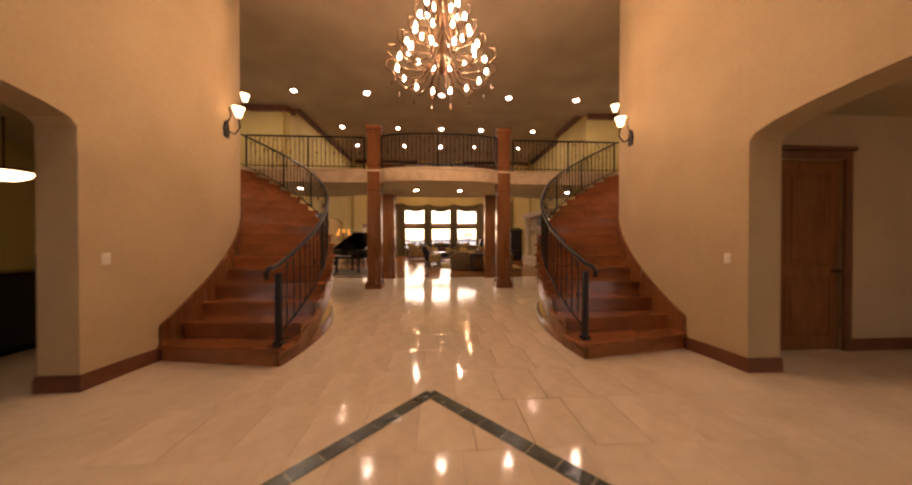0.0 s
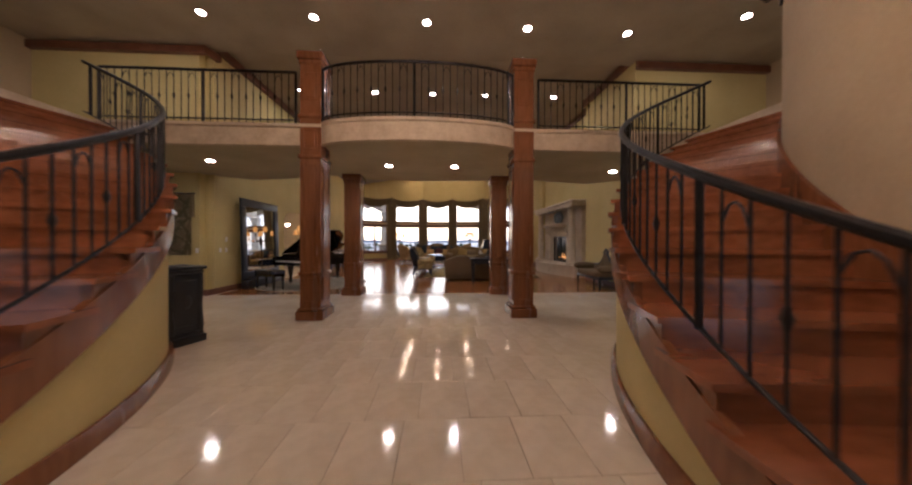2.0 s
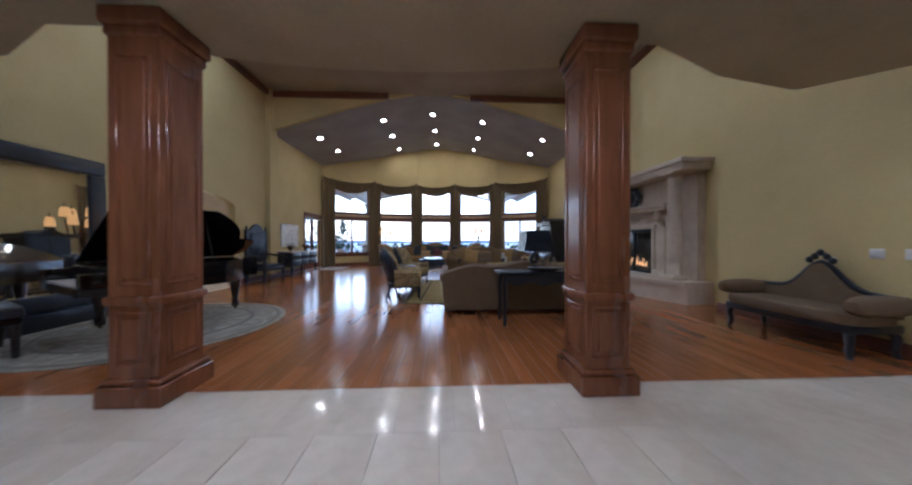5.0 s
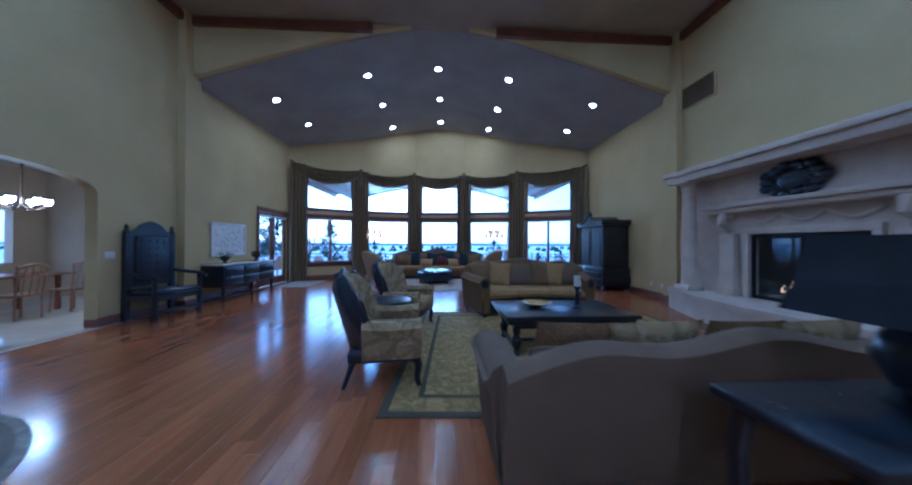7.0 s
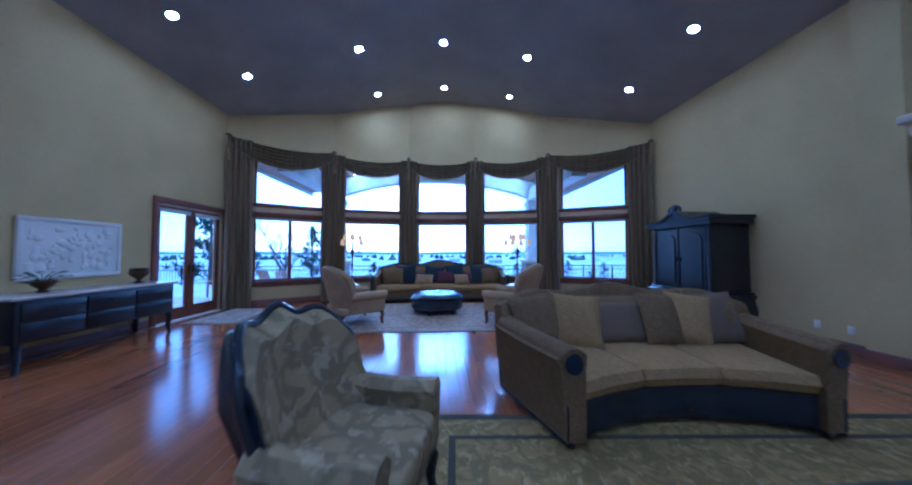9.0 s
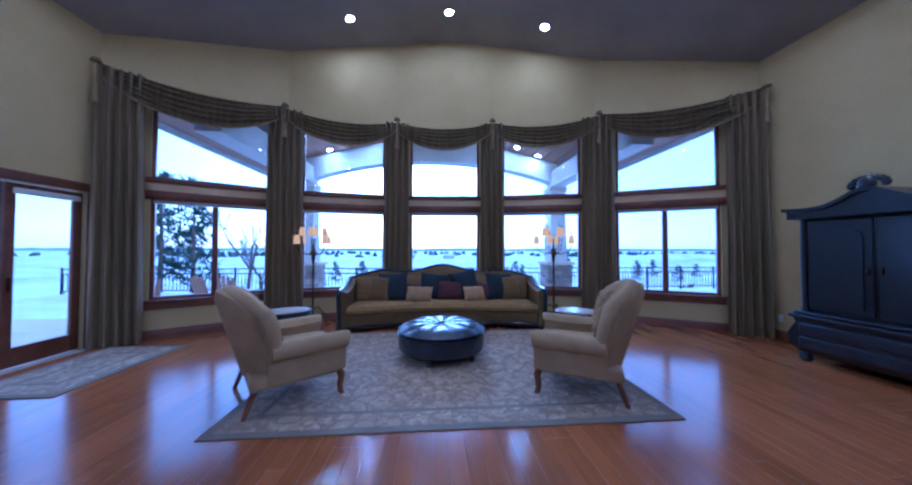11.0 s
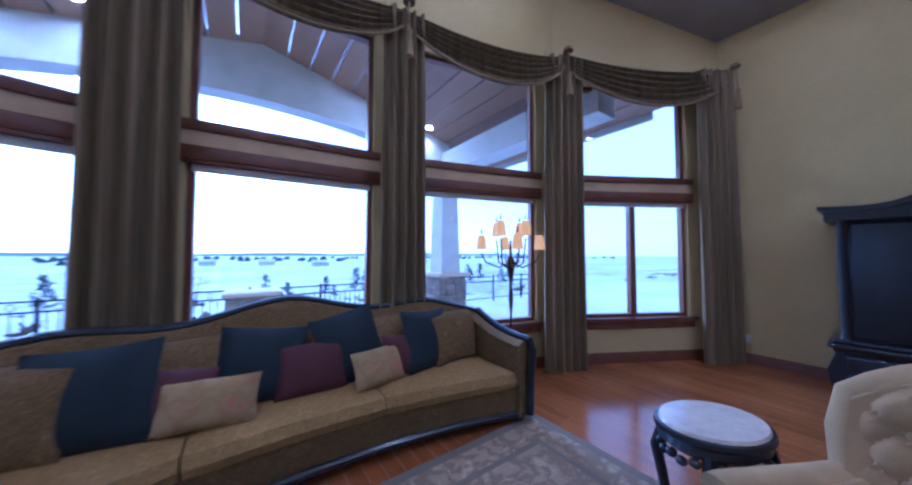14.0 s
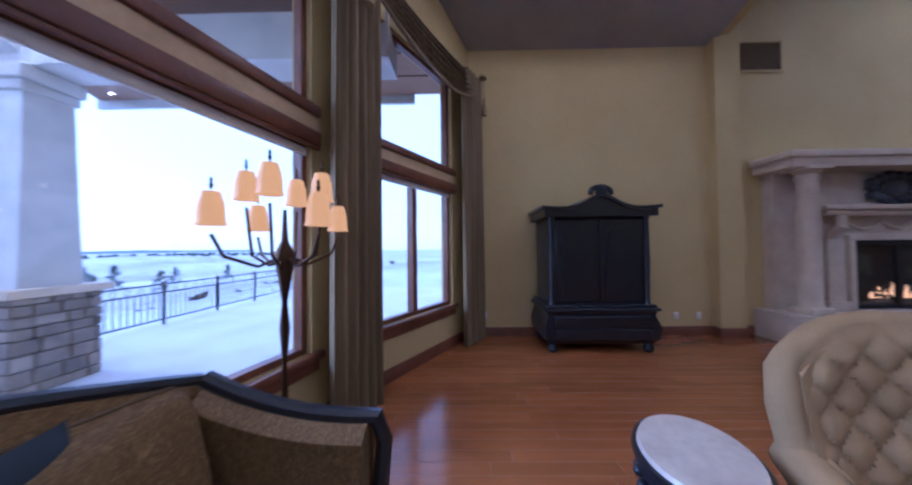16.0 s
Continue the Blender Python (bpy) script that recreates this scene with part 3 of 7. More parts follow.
STEP = (A0 - A1) / (RISERS - 1)
for side, nm in ((1, "right"), (-1, "left")):
    st = thing("staircase", "curved cherry-wood staircase with iron railing sweeping up to the loft", "staircase")
    # plaster spandrel under the open side
    bm, lo, hi = B(), [], []
    n = 60
    ring = []
    for i in range(n + 1):
        a = A0 - 0.3 - (A0 - A1 - 0.3) * i / n
        x, y = on_stair(ROUT - 0.05, a, side)
        x2, y2 = on_stair(ROUT - 0.20, a, side)
        z = max(0.02, stair_z(a) - RISE - 0.26)
        ring.append([(x, y, 0), (x, y, z), (x2, y2, z), (x2, y2, 0)])
    loft(bm, ring)
    part("spandrel", bm, SAGE, st, "pale plaster wall under the steps")
    # wooden stringer along the open side and skirting along the wall
    for label, r, up, dn, th in (("stringer", ROUT - 0.045, -0.03, -0.42, 0.05), ("wall_skirt", RIN + 0.004, 0.22, -0.25, 0.03)):
        bm, ring = B(), []
        for i in range(n + 1):
            a = A0 - (A0 - A1) * i / n
            x, y = on_stair(r, a, side)
            x2, y2 = on_stair(r + th, a, side)
            z1 = stair_z(a) + up - (RISE * 0.6 if label == "stringer" else 0)
            z0 = max(0.0, stair_z(a) + dn)
            z1 = max(z1, z0 + 0.02)
            ring.append([(x, y, z0), (x, y, z1), (x2, y2, z1), (x2, y2, z0)])
        loft(bm, ring)
        part(label, bm, CHERRY, st)
    # base moulding along the hall side
    bm, ring = B(), []
    for i in range(n + 1):
        a = A0 - (A0 - A1) * i / n
        pr = [on_stair(ROUT - 0.045 + q, a, side) for q in (0.0, 0.045, 0.045, 0.02)]
        ring.append([(pr[0][0], pr[0][1], 0), (pr[1][0], pr[1][1], 0), (pr[2][0], pr[2][1], 0.10), (pr[3][0], pr[3][1], 0.14), (pr[0][0], pr[0][1], 0.14)])
    loft(bm, ring)
    part("base_moulding", bm, CHERRY, st)
    for k in range(RISERS - 1):
        a = A0 - STEP * k
        z = RISE * (k + 1)
        tread, riser = B(), B()
        segs = 4
        rings = []
        for j in range(segs + 1):
            aa = a + 0.45 - (STEP + 0.45) * j / segs
            p, q = on_stair(RIN + 0.012, aa, side), on_stair(ROUT + 0.035, aa, side)
            rings.append([(p[0], p[1], z - 0.04), (p[0], p[1], z), (q[0], q[1], z), (q[0], q[1], z - 0.04)])
        loft(tread, rings)
        part("tread", tread, TREADWOOD, st)
        rings = []
        for aa in (a, a - 0.35):
            p, q = on_stair(RIN + 0.012, aa, side), on_stair(ROUT - 0.02, aa, side)
            rings.append([(p[0], p[1], z - RISE - 0.0), (p[0], p[1], z - 0.04), (q[0], q[1], z - 0.04), (q[0], q[1], z - RISE - 0.0)])
        loft(riser, rings)
        part("riser", riser, TREADWOOD, st)
        # shaped bracket under each tread end
        rings = []
        for aa in (a, a - STEP):
            p, q = on_stair(ROUT - 0.06, aa, side), on_stair(ROUT - 0.004, aa, side)
            rings.append([(p[0], p[1], max(0.0, z - RISE - 0.04)), (p[0], p[1], z - 0.04), (q[0], q[1], z - 0.04), (q[0], q[1], max(0.0, z - RISE - 0.04))])
        part("tread_end", loft(B(), rings), CHERRY, st)
    # railing along the flight
    rl = thing("stair_railing", "black wrought-iron stair railing with scrolled balusters", "railing")
    RR = ROUT - 0.09
    top = [(*on_stair(RR, A0 - 1.5 - (A0 - A1 - 1.5) * i / 40, side), stair_z(A0 - 1.5 - (A0 - A1 - 1.5) * i / 40) + 0.86) for i in range(41)]
    x0, y0, z0 = top[0]
    part("handrail", tube(B(), [(x0, y0 - 0.22, z0 - 0.13), (x0, y0 - 0.24, z0 - 0.07), (x0, y0 - 0.18, z0 - 0.02)] + top, 0.026, 8), IRON, rl)
    low = [(*on_stair(RR, A0 - 1.5 - (A0 - A1 - 1.5) * i / 40, side), stair_z(A0 - 1.5 - (A0 - A1 - 1.5) * i / 40) + 0.07) for i in range(41)]
    part("bottom_rail", tube(B(), low, 0.012, 6), IRON, rl)
    x, y = on_stair(RR, A0 - 1.5, side)
    post = B()
    box(post, x - 0.03, x + 0.03, y - 0.03, y + 0.03, RISE - 0.005, RISE + 0.82, 0.006, 1)
    box(post, x - 0.05, x + 0.05, y - 0.05, y + 0.05, RISE, RISE + 0.05, 0.01, 1)
    part("newel_post", post, IRON, rl)
    nb = 46
    for i in range(1, nb):
        a = A0 - 1.5 - (A0 - A1 - 1.5) * i / nb
        x, y = on_stair(RR, a, side)
        z = stair_z(a)
        bal = B()
        tube(bal, [(x, y, z + 0.06), (x, y, z + 0.86)], 0.0085 if i % 9 else 0.022, 6)
        if i % 9 and i % 3 == 0:
            lathe(bal, [(0.009, 0), (0.022, 0.05), (0.009, 0.1)], 6, x, y, z + 0.38)
        if i % 3 == 1:
            x2, y2 = on_stair(RR, a - 1.85 * 1.0, side)
            x3, y3 = on_stair(RR, a - 0.92, side)
            zz = z + 0.70
            tube(bal, [(x, y, zz), (x * 0.75 + x2 * 0.25, y * 0.75 + y2 * 0.25, zz + 0.10), (x3, y3, zz + 0.13), (x * 0.25 + x2 * 0.75, y * 0.25 + y2 * 0.75, zz + 0.12), (x2, y2, zz + 0.05)], 0.007, 5)
        part("baluster", bal, IRON, rl)

# loft railing: side runs and bowed centre
def loft_rail(label, line, name="loft_railing"):
    rl = thing(name, label, "railing")
    z0 = LOFT1 + 0.012
    part("handrail", tube(B(), [(x, y, z0 + 0.92) for x, y in line], 0.024, 8), IRON, rl)
    part("bottom_rail", tube(B(), [(x, y, z0 + 0.09) for x, y in line], 0.012, 6), IRON, rl)
    run, acc = [Vector((*p, 0)) for p in line], 0.0
    total = sum((b - a).length for a, b in zip(run, run[1:]))
    count = max(2, round(total / 0.118))
    pos = []
    for k in range(count + 1):
        s0 = total * k / count
        for a, b in zip(run, run[1:]):
            L = (b - a).length
            if s0 <= L + 1e-6:
                pos.append(a + (b - a) * (s0 / L))
                break
            s0 -= L
    for k, p in enumerate(pos):
        bal = B()
        main = k in (0, len(pos) - 1) or (k % 14 == 0)
        tube(bal, [(p.x, p.y, z0), (p.x, p.y, z0 + 0.92)], 0.024 if main else 0.008, 6)
        if not main and k % 2 == 0:
            lathe(bal, [(0.009, 0), (0.024, 0.05), (0.009, 0.1)], 6, p.x, p.y, z0 + 0.42)
        if not main and k % 3 == 0 and k + 1 < len(pos):
            q = pos[k + 1]
            tube(bal, [(p.x, p.y, z0 + 0.76)] + [tuple(p.lerp(q, u)[:2]) + (z0 + 0.76 + 0.11 * math.sin(math.pi * u),) for u in (0.2, 0.5, 0.8)] + [(q.x, q.y, z0 + 0.76)], 0.007, 5)
        part("baluster", bal, IRON, rl)


loft_rail("black iron loft railing between stair and column", [(flip(5.75, -1), 7.74), (-1.62, 7.74)])
loft_rail("black iron loft railing between stair and column", [(2.68, 7.74), (5.75, 7.74)])
loft_rail("bowed black iron balcony railing between two columns", bow[1:-1])
loft_rail("black iron railing on the far edge of the loft", [(-2.2, 10.1), (-1.2, 10.35), (BX, 10.65), (2.3, 10.35), (3.2, 10.1)])


# panelled cherry columns
def column(x0, x1, y0, y1, h, label, mid=None):
    c = thing("wooden_column", label, "column", (x0 + x1) / 2, (y0 + y1) / 2, 0, group="panelled columns")
    w, d = (x1 - x0) / 2, (y1 - y0) / 2
    base = B()
    box(base, -w, w, -d, d, 0, 0.16, 0.01, 1)
    box(base, -w + 0.02, w - 0.02, -d + 0.02, d - 0.02, 0.16, 0.21, 0.02, 3)
    part("base", base, CHERRY, c)
    sw, sd = w - 0.055, d - 0.055
    part("shaft", box(B(), -sw, sw, -sd, sd, 0.2, h - 0.2, 0.006, 1), CHERRY, c)
    cap = B()
    box(cap, -w + 0.035, w - 0.035, -d + 0.035, d - 0.035, h - 0.22, h - 0.14, 0.02, 3)
    box(cap, -w + 0.01, w - 0.01, -d + 0.01, d - 0.01, h - 0.14, h - 0.004, 0.025, 3)
    part("capital", cap, CHERRY, c)
    rows = [(0.30, 0.72), (0.92, h - 0.36)] if not mid else [(0.30, 0.72), (0.92, mid - 0.55), (mid - 0.30, mid + 0.05), (mid + 0.55, h - 0.36)]
    band = B()
    for z in ([0.80] if not mid else [0.80, mid - 0.42, mid + 0.28]):
        box(band, -sw - 0.025, sw + 0.025, -sd - 0.025, sd + 0.025, z - 0.035, z + 0.035, 0.015, 2)
    part("band", band, CHERRY, c)
    for z0, z1 in rows:
        for ax, sgn in ((0, 1), (0, -1), (1, 1), (1, -1)):
            bm = B()
            half = (sd if ax == 0 else sw) - 0.055
            off = (sw if ax == 0 else sd)
            rot = pose(0, 0, 0, 0, 0, (90 if sgn > 0 else -90) if ax == 0 else (180 if sgn > 0 else 0))
            fr = 0.022
            for a0, a1, b0, b1 in ((-half, -half + fr, z0, z1), (half - fr, half, z0, z1), (-half + fr, half - fr, z0, z0 + fr), (-half + fr, half - fr, z1 - fr, z1)):
                box(bm, a0, a1, -off - 0.014, -off + 0.002, b0, b1, 0.006, 1, rot)
            box(bm, -half + 0.045, half - 0.045, -off - 0.010, -off + 0.002, z0 + 0.045, z1 - 0.045, 0.009, 1, rot)
            part("panel", bm, CHERRY, c)


column(-1.572, -1.106, 7.60, 8.15, 4.63, "tall panelled cherry column rising past the balcony", LOFT0 + 0.2)
column(2.160, 2.628, 7.60, 8.15, 4.63, "tall panelled cherry column rising past the balcony", LOFT0 + 0.2)
column(-1.551, -1.065, 9.92, 10.46, LOFT0, "panelled cherry column under the loft")
column(2.173, 2.661, 9.92, 10.46, LOFT0, "panelled cherry column under the loft")

# ---- doors ----
def door(name, label, x0, x1, y, h, hinge=1, arched=False):
    """A panelled door in a wall that faces -y."""
    d = new(name)
    d.matrix_basis = pose((x0 + x1) / 2, y, 0)
    tagged(d, label, "door", kind="structure")
    w = (x1 - x0) / 2
    cas = B()
    for a, b, c0, c1 in ((-w - 0.1, -w + 0.005, 0, h + 0.005), (w - 0.005, w + 0.1, 0, h + 0.005), (-w - 0.1, w + 0.1, h + 0.005, h + 0.11)):
        box(cas, a, b, -0.03, 0.0, c0, c1, 0.008, 2)
    box(cas, -w - 0.13, w + 0.13, -0.06, 0.0, h + 0.11, h + 0.16, 0.015, 2)
    part("casing", cas, TRIM, d)
    part("slab", box(B(), -w + 0.006, w - 0.006, 0.03, 0.075, 0.008, h - 0.004, 0.004, 1), CHERRY, d)
    for z0, z1 in ((0.18, 0.92), (1.06, h - 0.16)):
        pn = B()
        for a, b, c0, c1 in ((-w + 0.12, -w + 0.15, z0, z1), (w - 0.15, w - 0.12, z0, z1), (-w + 0.15, w - 0.15, z0, z0 + 0.03), (-w + 0.15, w - 0.15, z1 - 0.03, z1)):
            box(pn, a, b, 0.018, 0.032, c0, c1, 0.006, 1)
        box(pn, -w + 0.2, w - 0.2, 0.02, 0.032, z0 + 0.06, z1 - 0.06, 0.01, 1)
        part("panel", pn, CHERRY, d)
    kn = B()
    lathe(kn, [(0.028, 0), (0.028, 0.01), (0.01, 0.015), (0.01, 0.035), (0.028, 0.05), (0.02, 0.065)], 12)
    bmesh.ops.transform(kn, matrix=pose((w - 0.075) * hinge, 0.03, 1.0, 90), verts=kn.verts)
    part("door_handle", kn, BRONZE, d)


door("door_1", "closed arched-panel cherry door in a dark casing", 4.66, 5.52, 2.5, 2.38)
door("door_2", "closed tall cherry door with two raised panels", 6.2, 7.36, 10.1, 2.5, -1)

# french door on the left wall
fd = new("door_3")
fd.matrix_basis = pose(-4.84, 21.65, 0, 0, 0, 90)
tagged(fd, "pair of glazed french doors with dark wood stiles", "french door", kind="structure")
cas = B()
for a, b, c0, c1 in ((-0.98, -0.855, 0, 2.4), (0.855, 0.98, 0, 2.4), (-0.98, 0.98, 2.4, 2.53)):
    box(cas, a, b, -0.035, 0.0, c0, c1, 0.01, 2)
part("casing", cas, WINDOWWOOD, fd)
for sgn in (-1, 1):
    lf = B()
    x0, x1 = (0.01, 0.85) if sgn > 0 else (-0.85, -0.01)
    for a, b, c0, c1 in ((x0, x0 + 0.11, 0.01, 2.38), (x1 - 0.11, x1, 0.01, 2.38), (x0 + 0.11, x1 - 0.11, 0.01, 0.26), (x0 + 0.11, x1 - 0.11, 2.26, 2.38)):
        box(lf, a, b, 0.05, 0.1, c0, c1, 0.006, 1)
    leaf = part("leaf", lf, WINDOWWOOD, fd)
    pane = part("pane", box(B(), x0 + 0.1, x1 - 0.1, 0.07, 0.08, 0.25, 2.27), GLASS, leaf, smooth=False)
    pane.visible_shadow = False
    part("roller_shade", box(B(), x0 + 0.06, x1 - 0.06, 0.0, 0.045, 2.24, 2.32, 0.012, 2), WHITE, leaf)
    part("door_handle", box(B(), sgn * 0.06 - 0.012, sgn * 0.06 + 0.012, 0.015, 0.05, 0.98, 1.16, 0.006, 2), BRONZE, leaf)

# ---- curtains ----
def drape(x, y, w, depth, z1, rz, label, name="curtain", seed=0):
    c = thing(name, label, "curtain", x, y, 0, rz, "window curtains")
    bm, n, rnd = B(), 64, random.Random(seed)
    ph = [rnd.uniform(0, 6.28) for _ in range(4)]
    rings = []
    for k in range(15):
        z = 0.01 + (z1 - 0.01) * k / 14
        fan = 1.0 + 0.10 * (1 - k / 14)
        front = []
        for i in range(n + 1):
            u = i / n
            f = 0.5 + 0.5 * math.sin(u * 6.28 * (w / 0.115) + ph[0] + 0.5 * math.sin(z * 0.8 + ph[1]) + 0.8 * math.sin(u * 5 + ph[2]))
            front.append(((u - 0.5) * w * fan, -depth * (0.35 + 0.65 * f) * (0.85 + 0.15 * fan), z))
        rings.append(front + [(p[0], p[1] + 0.012, z) for p in front[::-1]])
    loft(bm, rings)
    part("panel", bm, DRAPE, c)
    return c


def swag(a, b, z, drop, name="swag_valance"):
    """Draped valance between two nodes, hung with folds."""
    s = thing(name, "draped taupe swag valance with stacked folds", "valance", a[0], a[1], 0, group="swag valances")
    A, Bv = Vector((0, 0, z)), Vector((b[0] - a[0], b[1] - a[1], z))
    d = (Bv - A)
    out = Vector((d.y, -d.x, 0)).normalized()
    bm, nu, nv = B(), 28, 40
    g = []
    for j in range(nv + 1):
        v = j / nv
        row = []
        for i in range(nu + 1):
            u = i / nu
            sag = (1 - (2 * u - 1) ** 2)
            p = A.lerp(Bv, u)
            fold = 0.5 + 0.5 * math.cos(v * 6.28 * 5.5)
            zz = p.z - drop * v * (0.22 + 0.78 * sag ** 0.8) - 0.16 * sag * (1 - v)
            off = 0.05 + 0.10 * sag * v ** 0.6 + 0.045 * fold * (0.25 + sag)
            row.append(bm.verts.new((p.x + out.x * off, p.y + out.y * off, zz)))
        g.append(row)
    for j in range(nv):
        for i in range(nu):
            bm.faces.new((g[j][i], g[j][i + 1], g[j + 1][i + 1], g[j + 1][i]))
    bmesh.ops.solidify(bm, geom=bm.faces[:], thickness=0.012)
    part("cloth", bm, DRAPE, s)
    tr = [A.lerp(Bv, i / 28) + out * (0.15 * (1 - (2 * i / 28 - 1) ** 2) + 0.06) - Vector((0, 0, drop * (0.22 + 0.78 * max(0, 1 - (2 * i / 28 - 1) ** 2) ** 0.8))) for i in range(29)]
    part("gold_cord", tube(B(), tr, 0.014, 6), GOLDTRIM, s, "old-gold corded edge")


NODES = [(-4.72, 22.52), (-2.52, 23.78), (-0.34, 24.28), (1.82, 24.15), (4.00, 23.60), (6.36, 22.36)]
for i in range(5):
    swag(NODES[i], NODES[i + 1], 4.37 if i in (1, 2, 3) else 4.42, 0.66 if i in (1, 2, 3) else 0.72)
for i, (x, y) in enumerate(NODES):
    ang = (32, 22, 8, -9, -22, -29)[i]
    w = (0.55, 0.62, 0.5, 0.5, 0.62, 0.55)[i]
    ox, oy = ((0.20, 0.10), (0, 0), (0, 0), (0, 0), (0, 0), (-0.22, 0.10))[i]
    drape(x + ox, y + oy + 0.04, w, 0.16, 4.36, ang, "floor-length striped taupe and grey curtain beside the windows", seed=i)
    t = thing("tassel", "gold tassel hanging from the valance", "tassel", x, y, 3.75, ang, "curtain tassels")
    part("rosette", lathe(B(), [(0.0, 0), (0.07, 0.01), (0.05, 0.06), (0.0, 0.08)], 12, 0, -0.16, 0.62), DRAPE, t)
    part("cord", tube(B(), [(0, -0.17, 0.64), (0, -0.19, 0.3)], 0.01, 6), GOLDTRIM, t)
    part("tuft", lathe(B(), [(0.012, 0.3), (0.03, 0.27), (0.02, 0.24), (0.045, 0.03), (0.04, 0.0)], 10, 0, -0.19, 0), GOLDTRIM, t)


# ---- upholstery ----
def cabriole(bm, x, y, h, s=1, ox=1, oy=1):
    pts = [(x, y, h), (x + 0.025 * ox, y + 0.025 * oy, h * 0.75), (x + 0.01 * ox, y + 0.01 * oy, h * 0.35), (x + 0.02 * ox, y + 0.02 * oy, 0.03), (x + 0.035 * ox, y + 0.035 * oy, 0.0)]
    tube(bm, pts, 0.04 * s, 8, 0.022 * s)
    return bm


def curve_pt(x, bow, w):
    return bow * (1 - (2 * x / w) ** 2)


def sofa(name, label, x, y, rz, w, depth, seat_h, back_h, arm_h, bow=0.0, crest=0.0, body=OLIVE, seat=SEATGOLD, seats=3, wood=False, back_lean=0.12, backs=0, base=None, flare=0.0):
    """A sofa that faces -y in its own space; bow pushes the ends forward, flare widens it towards the back."""
    s = thing(name, label, "sofa", x, y, 0, rz)
    n = 30
    fy = lambda q: -depth / 2 - bow * ((2 * q / w) ** 2) + bow * 0.35
    # base
    bm, rings = B(), []
    for i in range(n + 1):
        q = -w / 2 + w * i / n
        f = fy(q)
        rings.append([(q, f + 0.05, 0.05), (q, f + 0.03, 0.10), (q, f + 0.03, seat_h - 0.17), (q, f + depth * 0.86, seat_h - 0.17), (q, f + depth * 0.86, 0.05)])
    loft(bm, rings)
    part("base", bm, base or body, s)
    # seat cushions
    inner = w - 0.34
    for k in range(seats):
        q0, q1 = -inner / 2 + inner * k / seats + 0.006, -inner / 2 + inner * (k + 1) / seats - 0.006
        bm, rings = B(), []
        for i in range(11):
            u = i / 10
            q = q0 + (q1 - q0) * u
            f = fy(q)
            e = 0.018 * (1 - (2 * u - 1) ** 8)
            rings.append([(q, f + 0.02 - e, seat_h - 0.155), (q, f - 0.01 - e, seat_h - 0.09), (q, f + 0.02 - e, seat_h - 0.02), (q, f + 0.10, seat_h + e * 1.2 - 0.018), (q, f + depth * 0.45, seat_h + e * 1.8 - 0.018), (q, f + depth * 0.72, seat_h - 0.01), (q, f + depth * 0.72, seat_h - 0.155)])
        loft(bm, rings)
        part("seat_cushion", bm, seat, s)
    # loose back cushions
    for k in range(backs):
        q0, q1 = -inner / 2 + inner * k / backs + 0.01, -inner / 2 + inner * (k + 1) / backs - 0.01
        bm, rings = B(), []
        for i in range(13):
            u = i / 12
            q = q0 + (q1 - q0) * u
            f = fy(q) + depth * 0.70
            e = (1 - (2 * u - 1) ** 6) ** 0.7
            t = back_h - 0.07 + 0.03 * e + 0.03 * abs(2 * u - 1) ** 5
            rings.append([(q, f, seat_h), (q, f - 0.05 - 0.09 * e, seat_h + 0.03), (q, f - 0.04 - 0.12 * e, seat_h + 0.16), (q, f + back_lean * 0.3 - 0.04 - 0.10 * e, t - 0.12), (q, f + back_lean * 0.6 - 0.03 - 0.05 * e, t - 0.02), (q, f + back_lean * 0.8, t), (q, f + back_lean * 0.8 + 0.02, t - 0.06)])
        loft(bm, rings)
        part("back_cushion", bm, body, s)
        part("piping", tube(B(), [(v[5][0], v[5][1], v[5][2] + 0.002) for v in rings], 0.009, 6), TAUPE, s)
    # back
    bm, rings = B(), []
    for i in range(n + 1):
        u = i / n
        q = -w / 2 + w * u
        f = fy(q) + depth * 0.72
        hump = crest * (math.exp(-((u - 0.5) / 0.13) ** 2) + 0.45 * math.exp(-((u - 0.17) / 0.09) ** 2) + 0.45 * math.exp(-((u - 0.83) / 0.09) ** 2))
        t = back_h + hump - (0.10 * (abs(2 * u - 1)) ** 6)
        rings.append([(q, f, 0.12), (q, f - 0.02, seat_h), (q, f + back_lean * 0.7, t - 0.09), (q, f + back_lean + 0.02, t - 0.01), (q, f + back_lean + 0.09, t), (q, f + back_lean + 0.16, t - 0.04), (q, f + back_lean + 0.12, 0.5), (q, f + 0.17, 0.12)])
    loft(bm, rings)
    part("back", bm, body, s)
    if wood:
        line = []
        for i in range(n + 1):
            u = i / n
            q = -w / 2 + w * u
            f = fy(q) + depth * 0.72
            hump = crest * (math.exp(-((u - 0.5) / 0.13) ** 2) + 0.45 * math.exp(-((u - 0.17) / 0.09) ** 2) + 0.45 * math.exp(-((u - 0.83) / 0.09) ** 2))
            line.append((q, f + back_lean + 0.07, back_h + hump - 0.10 * abs(2 * u - 1) ** 6 + 0.01))
        part("crest_rail", tube(B(), line, 0.034, 8), EBONY, s, "carved dark wood crest rail")
